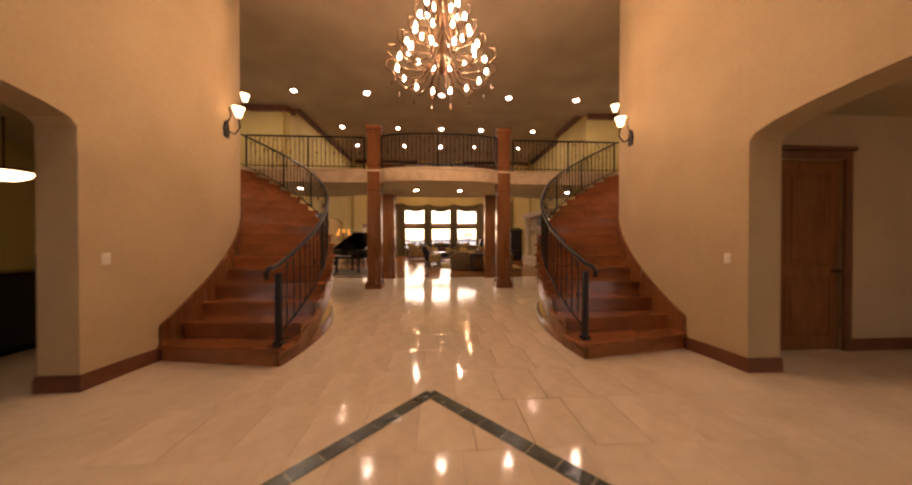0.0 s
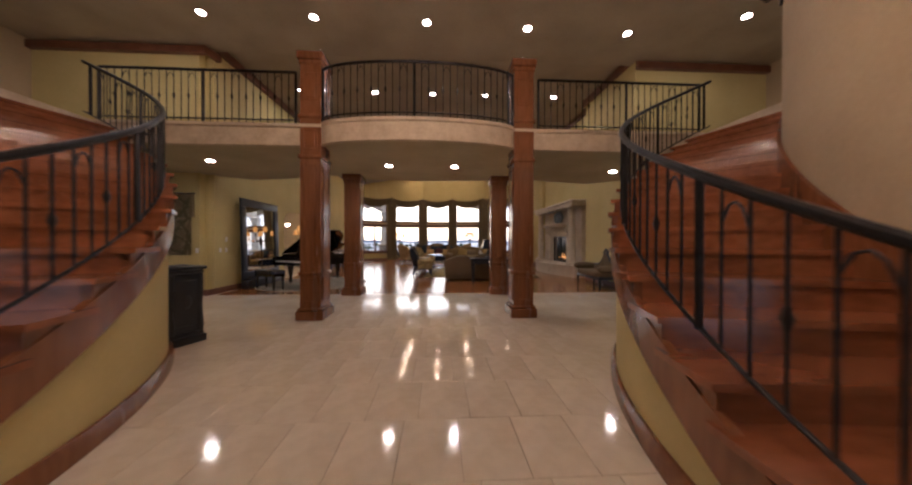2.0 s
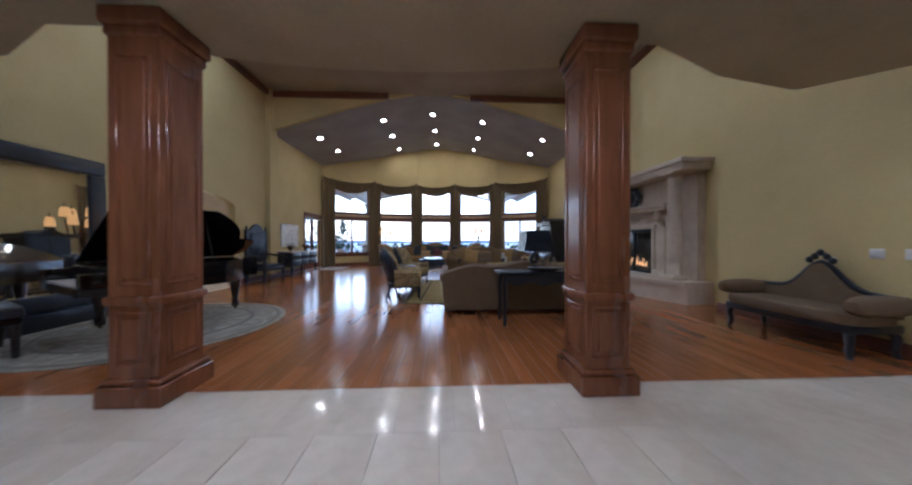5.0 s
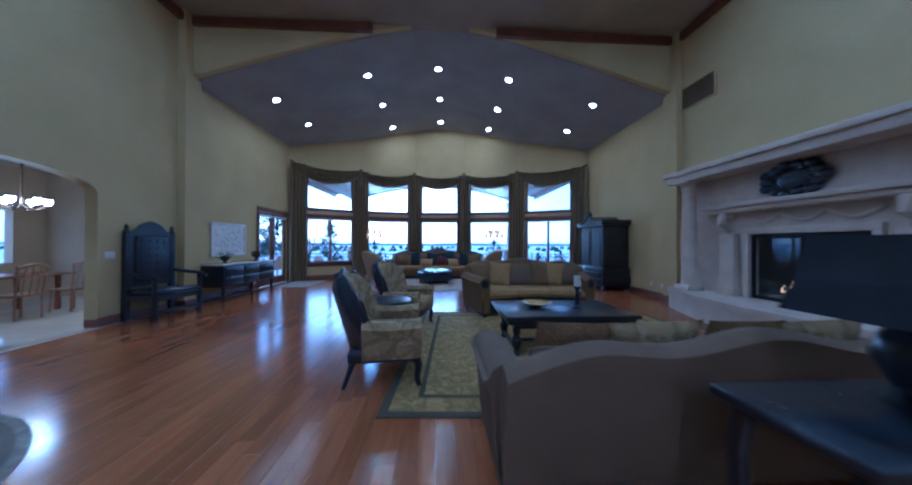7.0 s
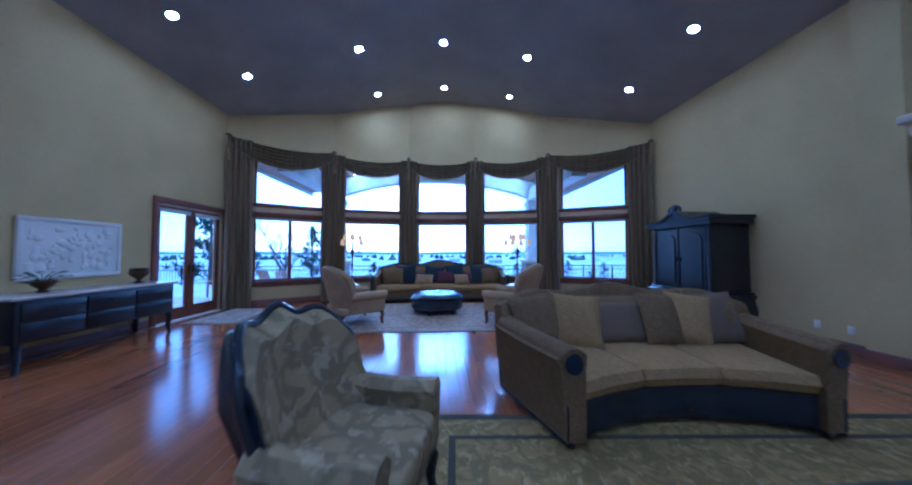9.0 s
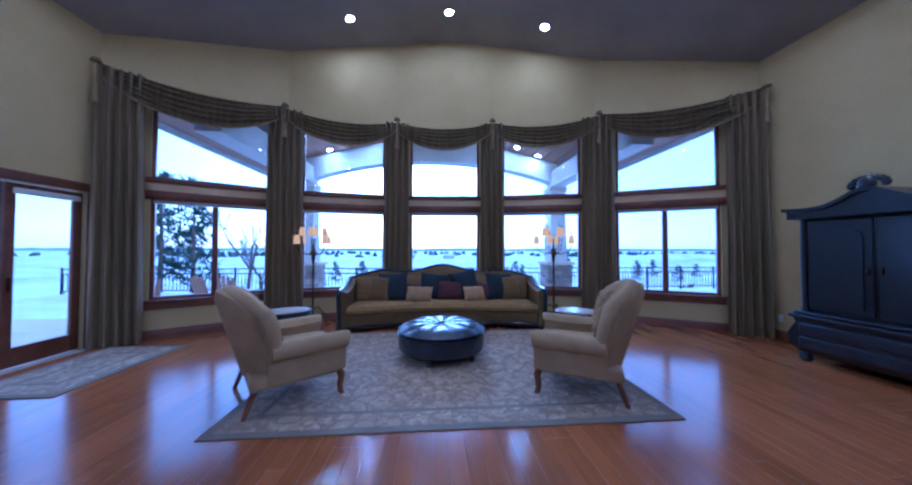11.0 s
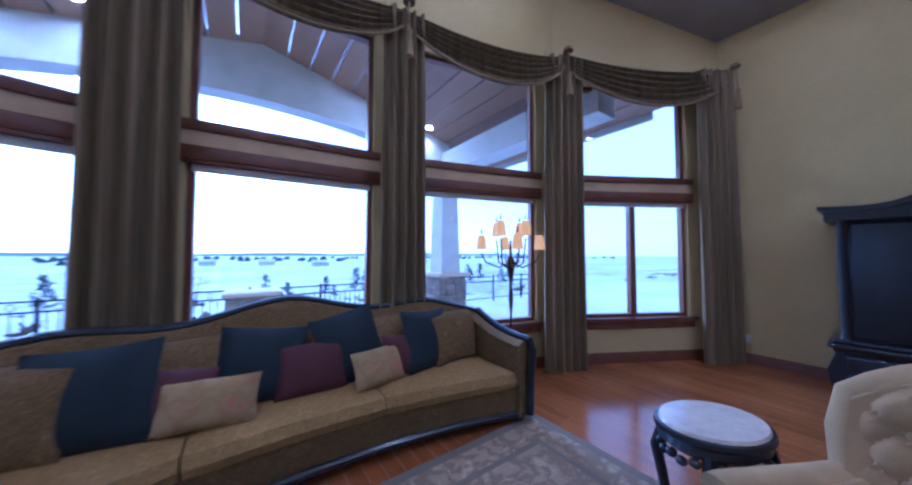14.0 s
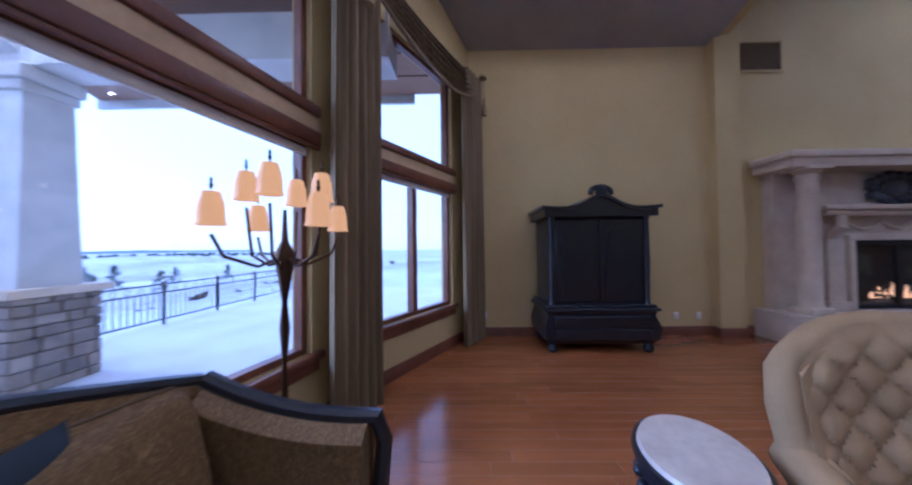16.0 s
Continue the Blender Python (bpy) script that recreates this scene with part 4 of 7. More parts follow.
    for sg in (-1, 1):
        q = sg * (w / 2 - 0.085)
        f = fy(q)
        bm = B()
        rings = []
        for j in range(9):
            v = j / 8
            yy = f + 0.0 + depth * 0.78 * v
            top = arm_h + (back_h - 0.1 - arm_h) * (v ** 2.2 * 1.05 if wood else max(0, v - 0.35) ** 1.5 * 0.35)
            roll = 0.0 if wood else 0.085
            rings.append([(q - sg * 0.085, yy, 0.08), (q - sg * 0.085, yy, top - 0.10), (q - sg * 0.10, yy, top - 0.03), (q - sg * 0.03, yy, top + 0.01), (q + sg * 0.06, yy, top), (q + sg * (0.085 + roll), yy, top - 0.06), (q + sg * (0.075 + roll * 0.6), yy, top - 0.15), (q + sg * 0.085, yy, 0.08)])
        loft(bm, rings)
        part("arm", bm, body, s)
        if not wood:
            roll_line = [(q + sg * 0.035, f - 0.015, arm_h - 0.085), (q + sg * 0.035, f + 0.02, arm_h - 0.08)] + [(q + sg * 0.035, f + depth * 0.78 * v, arm_h - 0.08 + (back_h - 0.1 - arm_h) * max(0, v - 0.35) ** 1.5 * 0.35) for v in (0.3, 0.6, 1.0)]
            part("arm_roll", tube(B(), roll_line, 0.115, 14), body, s)
            part("scroll_face", tube(B(), [(q + sg * 0.035, f - 0.03, arm_h - 0.085), (q + sg * 0.035, f - 0.012, arm_h - 0.085)], 0.075, 14), LEATHER, s)
        if wood:
            line = [(q + sg * 0.02, f - 0.03, 0.1), (q + sg * 0.02, f - 0.045, seat_h), (q + sg * 0.03, f - 0.06, arm_h - 0.08), (q + sg * 0.02, f - 0.03, arm_h + 0.02)]
            for j in range(1, 9):
                v = j / 8
                line.append((q + sg * 0.02, f + depth * 0.8 * v, arm_h + 0.02 + (back_h - 0.1 - arm_h) * v ** 2.2 * 1.2))
            part("arm_frame", tube(B(), line, 0.038, 8), EBONY, s, "dark carved wood arm frame")
        for yy in (f + 0.08, f + depth * 0.78):
            part("foot", lathe(B(), [(0.03, 0), (0.045, 0.03), (0.035, 0.06), (0.05, 0.10)], 12, q, yy, 0), EBONY, s)
    if wood:
        line = [(-w / 2 + 0.1 + (w - 0.2) * i / n, fy(-w / 2 + 0.1 + (w - 0.2) * i / n) + 0.01, 0.10) for i in range(n + 1)]
        part("front_rail", tube(B(), line, 0.03, 6), EBONY, s)
    if flare:
        for o in s.children:
            for v in o.data.vertices:
                v.co.x *= 1 + flare * v.co.y
    return s


sofa("sofa", "taupe rolled-arm sofa with a serpentine back, seen from behind", 2.52, 13.14, 180, 2.85, 0.95, 0.48, 0.84, 0.66, 0.0, 0.10, TAUPE, SEATGOLD, backs=3)
s2 = sofa("curved_sofa", "olive curved sofa with loose cushions on the green rug", 2.62, 17.50, 0, 2.55, 1.20, 0.50, 0.98, 0.72, 0.30, 0.10, OLIVE, SEATGOLD, backs=3, base=LEATHER, flare=0.22)
for k, (x, w, m, rz) in enumerate([(-0.95, 0.56, OLIVE, 12), (-0.62, 0.5, SEATGOLD, -8), (-0.05, 0.78, TAUPE, 0), (0.35, 0.5, OLIVE, 6), (0.85, 0.55, TAUPE, -10), (0.55, 0.42, SEATGOLD, -18)]):
    c = thing("cushion", "tasselled throw cushion leaning on the curved sofa", "cushion", 2.64 + x, 17.62 - 0.07 * (k % 2) - 0.12 * x * x, 0.50, rz, "curved sofa cushions")
    pillow("cover", m, c, 0, 0, 0, w, 0.54 if k != 2 else 0.44, 26, 0, (-6, 5, 0, 4, -5, 8)[k])
for k, (x, w, m, rz) in enumerate([(1.62, 0.58, OLIVE, 188), (2.20, 0.62, DAMASK, 176), (2.80, 0.60, OLIVE, 184), (3.38, 0.56, DAMASK, 174)]):
    c = thing("cushion", "dark patterned cushion leaning on the taupe sofa back", "cushion", x, 13.27, 0.485, rz, "taupe sofa cushions")
    pillow("cover", m, c, 0, 0, 0, w, 0.44, 24, 0, (-4, 3, -2, 5)[k])
s3 = sofa("camelback_sofa", "long three-section curved sofa with carved dark wood frame", 0.70, 23.68, 0, 3.90, 0.92, 0.49, 1.00, 0.76, 0.34, 0.17, OLIVE, SEATGOLD, 3, True, backs=5)
CUSH = [(-1.38, 0.50, 0.46, OLIVE, 14, 0), (-1.08, 0.52, 0.47, TEAL, 12, -4), (-0.70, 0.36, 0.34, BURGUNDY, 8, 6), (-0.52, 0.50, 0.28, FLORAL, 6, 3), (-0.22, 0.50, 0.45, TEAL, 3, 6), (0.12, 0.48, 0.36, BURGUNDY, 0, 2), (0.45, 0.48, 0.50, TEAL, -4, -12), (0.62, 0.42, 0.28, FLORAL, -6, -3), (0.88, 0.38, 0.34, BURGUNDY, -9, 4), (1.18, 0.50, 0.46, TEAL, -14, 4), (1.44, 0.48, 0.46, OLIVE, -16, 0)]
for k, (x, w, h, m, rz, roll) in enumerate(CUSH):
    nm = {TEAL: "dark teal velvet", BURGUNDY: "burgundy velvet", FLORAL: "small floral embroidered", OLIVE: "olive patterned"}[m]
    front = {TEAL: -0.10, BURGUNDY: -0.17, FLORAL: -0.27, OLIVE: 0.0}[m]
    c = thing("cushion", nm + " cushion on the long curved sofa", "cushion", 0.72 + x, 23.82 - 0.34 * (2 * x / 3.66) ** 2 + front, 0.485, -rz, "long sofa cushions")
    pillow("cover", m, c, 0, 0, 0, w * (1.2 if m is TEAL else 1.1), h * (1.25 if m is TEAL else 1.12), 20, 0, roll)


def wing_chair(name, label, x, y, rz, mat_out, mat_in, back_h=1.12, frame=True, tufted=False, w=0.74, d=0.78, group=""):
    """An armchair that faces -y in its own space."""
    c = thing(name, label, "armchair", x, y, 0, rz, group)
    sh = 0.46
    part("seat_rail", box(B(), -w / 2 + 0.03, w / 2 - 0.03, -d / 2 + 0.02, d / 2 - 0.06, 0.24, 0.36, 0.03, 3), mat_out if tufted else EBONY, c)
    part("seat_cushion", soft(B(), -w / 2 + 0.10, w / 2 - 0.10, -d / 2 - 0.01, d / 2 - 0.16, 0.33, sh + 0.05, 0.28, 28), mat_in, c)
    # back: curved shell with rounded top
    bm, n = B(), 20
    rings = []
    for i in range(n + 1):
        u = 2 * i / n - 1
        hgt = back_h * (1 - 0.16 * abs(u) ** 3) + (0.03 * math.cos(u * 9) if frame else 0)
        y0 = d / 2 - 0.10 - 0.20 * abs(u) ** (2.2 if tufted else 3.0) * (1.25 if tufted else 1)
        x0 = u * (w / 2 - 0.02)
        lean = 0.12
        curl = 0.06 if tufted else 0.02
        rings.append([(x0 * 0.9, y0 - 0.05, 0.30), (x0 * 0.93, y0 - 0.06, sh), (x0 * 0.98, y0 - 0.02 + lean * 0.5, (sh + hgt) / 2), (x0, y0 + lean - 0.03, hgt - 0.06), (x0 * 1.01, y0 + lean + 0.03, hgt), (x0 * 1.02, y0 + lean + 0.09 + curl, hgt - 0.03), (x0 * 1.02, y0 + lean + 0.10 + curl, hgt - 0.12), (x0 * 0.98, y0 + 0.10 + lean * 0.3, sh + 0.1), (x0 * 0.93, y0 + 0.06, 0.30)])
    loft(bm, rings)
    part("backrest", bm, mat_out, c)
    if frame:
        line = []
        for i in range(n + 1):
            u = 2 * i / n - 1
            hgt = back_h * (1 - 0.16 * abs(u) ** 3) + 0.03 * math.cos(u * 9)
            y0 = d / 2 - 0.10 - 0.20 * abs(u) ** 3
            line.append((u * (w / 2 - 0.02), y0 + 0.15, hgt + 0.005))
        a, b = line[0], line[-1]
        line = [(a[0] - 0.0, a[1] - 0.08, 0.62), (a[0] - 0.02, a[1] - 0.03, 0.8)] + line + [(b[0] + 0.02, b[1] - 0.03, 0.8), (b[0], b[1] - 0.08, 0.62)]
        part("frame", tube(B(), line, 0.022, 8), EBONY, c, "dark carved wood frame")
        bm, rings = B(), []
        for i in range(n + 1):
            u = (2 * i / n - 1) * 0.97
            hgt = (back_h * (1 - 0.16 * abs(u) ** 3) + 0.03 * math.cos(u * 9)) * 1.006
            y0 = d / 2 - 0.10 - 0.20 * abs(u) ** 3.0
            x0 = u * (w / 2 - 0.02)
            fat = 0.05 * (1 - u * u) ** 0.5 + 0.012
            rings.append([(x0 * 0.93, y0 - 0.05, sh), (x0 * 0.93, y0 - 0.06 - fat, sh + 0.02), (x0 * 0.98, y0 - 0.02 + 0.06 - fat, (sh + hgt) / 2), (x0, y0 + 0.09 - fat, hgt - 0.07), (x0, y0 + 0.135, hgt - 0.012), (x0, y0 + 0.12, hgt - 0.1)])
        loft(bm, rings)
        part("inside_back", bm, mat_in, c, "pale damask inside back")
    if tufted:
        # rolled edge over the back and down both wings
        line = []
        for i in range(n + 1):
            u = 2 * i / n - 1
            line.append((u * (w / 2 + 0.01), d / 2 + 0.07 - 0.25 * abs(u) ** 2.2, back_h * (1 - 0.16 * abs(u) ** 3) - 0.055))
        a, b = line[0], line[-1]
        line = [(a[0] + 0.02, a[1] - 0.07, 0.60), (a[0] - 0.01, a[1] - 0.04, 0.80)] + line + [(b[0] + 0.01, b[1] - 0.04, 0.80), (b[0] - 0.02, b[1] - 0.07, 0.60)]
        part("rolled_edge", tube(B(), line, 0.066, 12), mat_out, c)
        # quilted inside back: deep diamond puffs drawn in by buttons
        def quilt(x, z):
            u = x / (w / 2 - 0.02)
            hgt = back_h * (1 - 0.16 * abs(u) ** 3)
            y0 = d / 2 - 0.10 - 0.25 * abs(u) ** 2.2
            v = (z - sh) / (hgt - 0.06 - sh)
            yb = y0 - 0.06 + (0.20 * v if v < 0.5 else 0.10 + 0.10 * (v - 0.5))
            p, r = x / 0.15 + z / 0.19, x / 0.15 - z / 0.19
            puff = (abs(math.sin(math.pi * p) * math.sin(math.pi * r))) ** 0.38
            fade = min(1, (1 - abs(u)) * 6) * min(1, max(0, 1.06 - v) * 6) * min(1, max(0.0, v) * 6)
            return yb + 0.012 - (0.012 + 0.052 * puff) * max(0.0, fade)

        bm, g = B(), []
        for j in range(65):
            row = []
            for i in range(65):
                u = 2 * i / 64 - 1
                hgt = back_h * (1 - 0.16 * abs(u) ** 3)
                x, z = u * (w / 2 - 0.02), sh + (hgt - 0.03 - sh) * j / 64
                row.append(bm.verts.new((x, quilt(x, z), z)))
            g.append(row)
        for j in range(64):
            for i in range(64):
                bm.faces.new((g[j][i], g[j][i + 1], g[j + 1][i + 1], g[j + 1][i]))
        part("tufted_back", bm, mat_in, c)
        for a in range(-3, 14):
            for b in range(-14, 6):
                x, z = (a + b) * 0.075, (a - b) * 0.095
                if abs(x) < w * 0.40 and 0.56 < z < 1.02:
                    part("button", ball(B(), x, quilt(x, z) - 0.004, z, 0.017, 0.010, 0.017, 1, 10, 6), mat_out, c)
    for sg in (-1, 1):
        if tufted:
            q = sg * (w / 2 - 0.01)
            part("arm_roll", tube(B(), [(q, -d / 2 + 0.005, 0.585), (q, -d / 2 + 0.03, 0.59), (q, 0.0, 0.58), (q, d / 2 - 0.22, 0.58)], 0.088, 14), mat_out, c)
        bm, rings = B(), []
        for j in range(8):
            v = j / 7
            yy = -d / 2 + 0.02 + (d - 0.22) * v
            top = 0.64 - 0.02 * math.sin(v * 3.14)
            q = sg * (w / 2 - 0.05)
            rr = 0.075
            rings.append([(q - sg * 0.05, yy, 0.28), (q - sg * 0.05, yy, top - 0.1), (q - sg * rr, yy, top - 0.03), (q - sg * 0.03, yy, top + 0.02), (q + sg * 0.04, yy, top + 0.015), (q + sg * (rr + 0.015), yy, top - 0.05), (q + sg * 0.07, yy, top - 0.12), (q + sg * 0.045, yy, 0.28)])
        loft(bm, rings)
        part("arm", bm, mat_in, c)
        part("leg", cabriole(B(), sg * (w / 2 - 0.07), -d / 2 + 0.07, 0.27, 1, sg, -1), EBONY if frame else CHERRY, c)
        part("leg", tube(B(), [(sg * (w / 2 - 0.09), d / 2 - 0.12, 0.28), (sg * (w / 2 - 0.08), d / 2 - 0.02, 0.0)], 0.03, 8, 0.02), EBONY if frame else CHERRY, c)
    return c


wing_chair("damask_armchair", "pale damask armchair with carved dark frame and leather outside back", 0.18, 14.48, 96, LEATHER, DAMASK, 1.08, w=0.82, group="damask armchairs")
wing_chair("damask_armchair", "pale damask armchair with carved dark frame beside the round table", 0.19, 16.23, 75, LEATHER, DAMASK, 1.10, w=0.84, group="damask armchairs")
wing_chair("tufted_armchair", "mushroom velvet wing chair with button-tufted back", -1.08, 20.90, 126, VELVET, VELVET, 1.16, False, True, 1.0, 0.92, "tufted armchairs")
wing_chair("tufted_armchair", "mushroom velvet wing chair with button-tufted back", 2.17, 20.83, -118, VELVET, VELVET, 1.20, False, True, 1.0, 0.92, "tufted armchairs")


# ---- ottoman ----
ot = thing("ottoman", "round dark leather ottoman with pleated top and button", "ottoman", 0.61, 21.88, 0)
ot.scale = (1, 1, 1.15)
R = 0.62
part("drum", lathe(B(), [(R - 0.05, 0.09), (R - 0.01, 0.12), (R + 0.0, 0.22), (R - 0.015, 0.31)], 40), LEATHER, ot)
part("welt", lathe(B(), [(R - 0.02, 0.305), (R + 0.012, 0.315), (R - 0.02, 0.325)], 40), LEATHER, ot)
for k in range(10):
    bm, g = B(), []
    a0, a1 = 2 * math.pi * k / 10, 2 * math.pi * (k + 1) / 10
    for j in range(9):
        r = 0.03 + (R + 0.005 - 0.03) * j / 8
        row = []
        for i in range(9):
            u = i / 8
            a = a0 + (a1 - a0) * u
            puff = 0.026 * math.sin(math.pi * u) ** 0.6 * min(1, r / 0.3)
            dome = 0.075 * math.sin(math.pi * (0.12 + 0.88 * (1 - (r / (R + 0.01)) ** 3)) / 2)
            z = 0.325 + dome + puff * (1 - (j / 8) ** 6)
            row.append(bm.verts.new((r * math.cos(a), r * math.sin(a), z)))
        g.append(row)
    for j in range(8):
        for i in range(8):
            bm.faces.new((g[j][i], g[j][i + 1], g[j + 1][i + 1], g[j + 1][i]))
    part("pleat", bm, LEATHER, ot)
part("button", ball(B(), 0, 0, 0.405, 0.04, 0.04, 0.02, 1, 14, 8), LEATHER, ot)
for k in range(5):
    a = 0.6 + k * 2 * math.pi / 5
    part("foot", lathe(B(), [(0.025, 0), (0.04, 0.05), (0.03, 0.1)], 10, (R - 0.1) * math.cos(a), (R - 0.1) * math.sin(a)), EBONY, ot)


# ---- rugs ----
def rug(name, label, x0, x1, y0, y1, material, border, rz=0):
    cx, cy = (x0 + x1) / 2, (y0 + y1) / 2
    w, d = (x1 - x0) / 2, (y1 - y0) / 2
    r = thing(name, label, "rug", cx, cy, 0.001, rz)
    part("field", box(B(), -w + 0.35, w - 0.35, -d + 0.35, d - 0.35, 0, 0.012), material, r, smooth=False)
    for i, (o, i2, m) in enumerate(((0.35, 0.30, border), (0.30, 0.08, material), (0.08, 0.0, border))):
        bm = B()
        for a in ((-w + i2, w - i2, -d + i2, -d + o), (-w + i2, w - i2, d - o, d - i2), (-w + i2, -w + o, -d + o, d - o), (w - o, w - i2, -d + o, d - o)):
            box(bm, a[0], a[1], a[2], a[3], 0, 0.012 - 0.001 * i)
        part("border", bm, m, r, smooth=False)


RUGEDGE = mat("rug_edge", (0.10, 0.085, 0.05), 0.95, grain=200, bump=0.15, spec=0.1)
RUGEDGE2 = mat("rug_edge_grey", (0.27, 0.235, 0.19), 0.95, grain=200, bump=0.15, spec=0.1)
rug("area_rug", "worn olive-green oriental rug under the coffee table", 0.35, 4.75, 13.5, 17.2, RUGGREEN, RUGEDGE, -3)
rug("area_rug", "faded grey oriental rug under the ottoman", -1.4, 2.76, 20.05, 23.1, RUGGREY, RUGEDGE2)
rug("door_mat", "small patterned rug before the french doors", -4.5, -3.4, 20.9, 22.57, RUGGREY, RUGEDGE2)
rr = thing("round_rug", "round cream floral rug under the piano", "rug", -3.15, 12.25, 0.001)
for k, (nm, r, m) in enumerate((("border", 1.62, RUGCREAM), ("border", 1.55, RUGEDGE2), ("border", 1.49, RUGCREAM), ("border", 1.17, RUGEDGE2), ("field", 1.11, RUGCREAM))):
    h = 0.005 + 0.0022 * k
    part(nm, lathe(B(), [(r, 0), (r, h), (0.001, h + 0.0002)], 64), m, rr, smooth=False)

# ---- tables ----
ct = thing("coffee_table", "long dark coffee table with turned legs on the green rug", "coffee table", 2.39, 15.24, 0.013)
ct.scale = (0.84, 0.84, 1.0)
part("tabletop", box(box(B(), -1.0, 1.0, -0.62, 0.62, 0.46, 0.51, 0.015, 3), -0.95, 0.95, -0.57, 0.57, 0.40, 0.46, 0.012, 2), EBONY, ct)
part("apron", box(B(), -0.85, 0.85, -0.48, 0.48, 0.33, 0.40, 0.008, 1), EBONY, ct)
for sx in (-0.8, 0.8):
    for sy in (-0.43, 0.43):
        part("leg", lathe(B(), [(0.045, 0), (0.06, 0.03), (0.035, 0.06), (0.07, 0.14), (0.08, 0.19), (0.04, 0.25), (0.06, 0.28), (0.06, 0.34)], 14, sx, sy), EBONY, ct)
st = B()
for sx in (-0.8, 0.8):
    box(st, sx - 0.025, sx + 0.025, -0.43, 0.43, 0.06, 0.10, 0.008, 1)
part("stretcher", box(st, -0.8, 0.8, -0.025, 0.025, 0.06, 0.10, 0.008, 1), EBONY, ct)
bw = thing("bowl", "shallow olive-gold glazed bowl on the coffee table", "bowl", 2.11, 15.30, 0.523)
part("body", lathe(B(), [(0.06, 0.0), (0.08, 0.012), (0.18, 0.045), (0.21, 0.06), (0.205, 0.065), (0.17, 0.05), (0.05, 0.02), (0.0, 0.018)], 28), GOLDBOWL, bw)
for x, y, h in ((2.62, 15.16, 0.30), (2.72, 15.34, 0.20)):
    cs = thing("candlestick", "turned dark candlestick with a white pillar candle", "candlestick", x, y, 0.523, group="candlesticks")
    part("stem", lathe(B(), [(0.07, 0), (0.06, 0.02), (0.02, 0.05), (0.035, h * 0.5), (0.018, h * 0.75), (0.055, h)], 14), EBONY, cs)
    part("candle", lathe(B(), [(0.04, h), (0.04, h + 0.14), (0.0, h + 0.138)], 14), WAX, cs)
rt = thing("round_side_table", "round dark pedestal table between the armchairs", "side table", 0.06, 15.28, 0)
rt.scale = (0.86, 0.86, 1.0)
part("tabletop", lathe(B(), [(0.0, 0.60), (0.33, 0.60), (0.37, 0.615), (0.37, 0.63), (0.34, 0.645), (0.0, 0.64)], 32), EBONY, rt)
part("pedestal", lathe(B(), [(0.05, 0.12), (0.09, 0.2), (0.05, 0.32), (0.07, 0.45), (0.04, 0.55), (0.12, 0.60)], 16), EBONY, rt)
for k in range(3):
    a = k * 2.094 + 0.3
    part("leg", tube(B(), [(0.03 * math.cos(a), 0.03 * math.sin(a), 0.22), (0.18 * math.cos(a), 0.18 * math.sin(a), 0.14), (0.30 * math.cos(a), 0.30 * math.sin(a), 0.02)], 0.03, 8, 0.022), EBONY, rt)


def stool_table(x, y, rz):
    s = thing("oval_side_table", "oval marble-topped side table with carved dark legs", "side table", x, y, 0, rz, "oval side tables")
    s.scale = (1, 1, 1.13)
    part("marble_top", lathe(B(), [(0.0, 0.565), (0.275, 0.565), (0.285, 0.575), (0.275, 0.59), (0.0, 0.59)], 36, 0, 0, 0, 1.0, 0.76), MARBLETOP, s, "white veined marble top")
    part("rim", lathe(B(), [(0.25, 0.47), (0.29, 0.50), (0.275, 0.53), (0.31, 0.55), (0.305, 0.572), (0.285, 0.574), (0.25, 0.56)], 36, 0, 0, 0, 1.0, 0.76), EBONY, s)
    ap = B()
    for k in range(24):
        a = 2 * math.pi * k / 24
        ball(ap, 0.27 * math.cos(a), 0.205 * math.sin(a), 0.455 - 0.012 * (k % 2), 0.028, 0.028, 0.022, 1, 8, 6)
    tagged(part("carved_apron", ap, EBONY, s), kind="stuff")
    for k in range(4):
        a = math.pi / 4 + k * math.pi / 2
        cx, cy = math.cos(a), 0.76 * math.sin(a)
        part("leg", tube(B(), [(0.26 * cx, 0.26 * cy, 0.49), (0.30 * cx, 0.30 * cy, 0.40), (0.26 * cx, 0.26 * cy, 0.22), (0.23 * cx, 0.23 * cy, 0.08), (0.27 * cx, 0.27 * cy, 0.0)], 0.034, 8, 0.02), EBONY, s)
    st = B()
    for a in (math.pi / 4, 3 * math.pi / 4):
        c2, s2 = math.cos(a), 0.76 * math.sin(a)
        tube(st, [(0.24 * c2, 0.24 * s2, 0.13), (0, 0, 0.17), (-0.24 * c2, -0.24 * s2, 0.13)], 0.016, 6)
    part("stretcher", st, EBONY, s)


stool_table(2.54, 21.64, -25)
stool_table(-1.58, 21.95, 25)


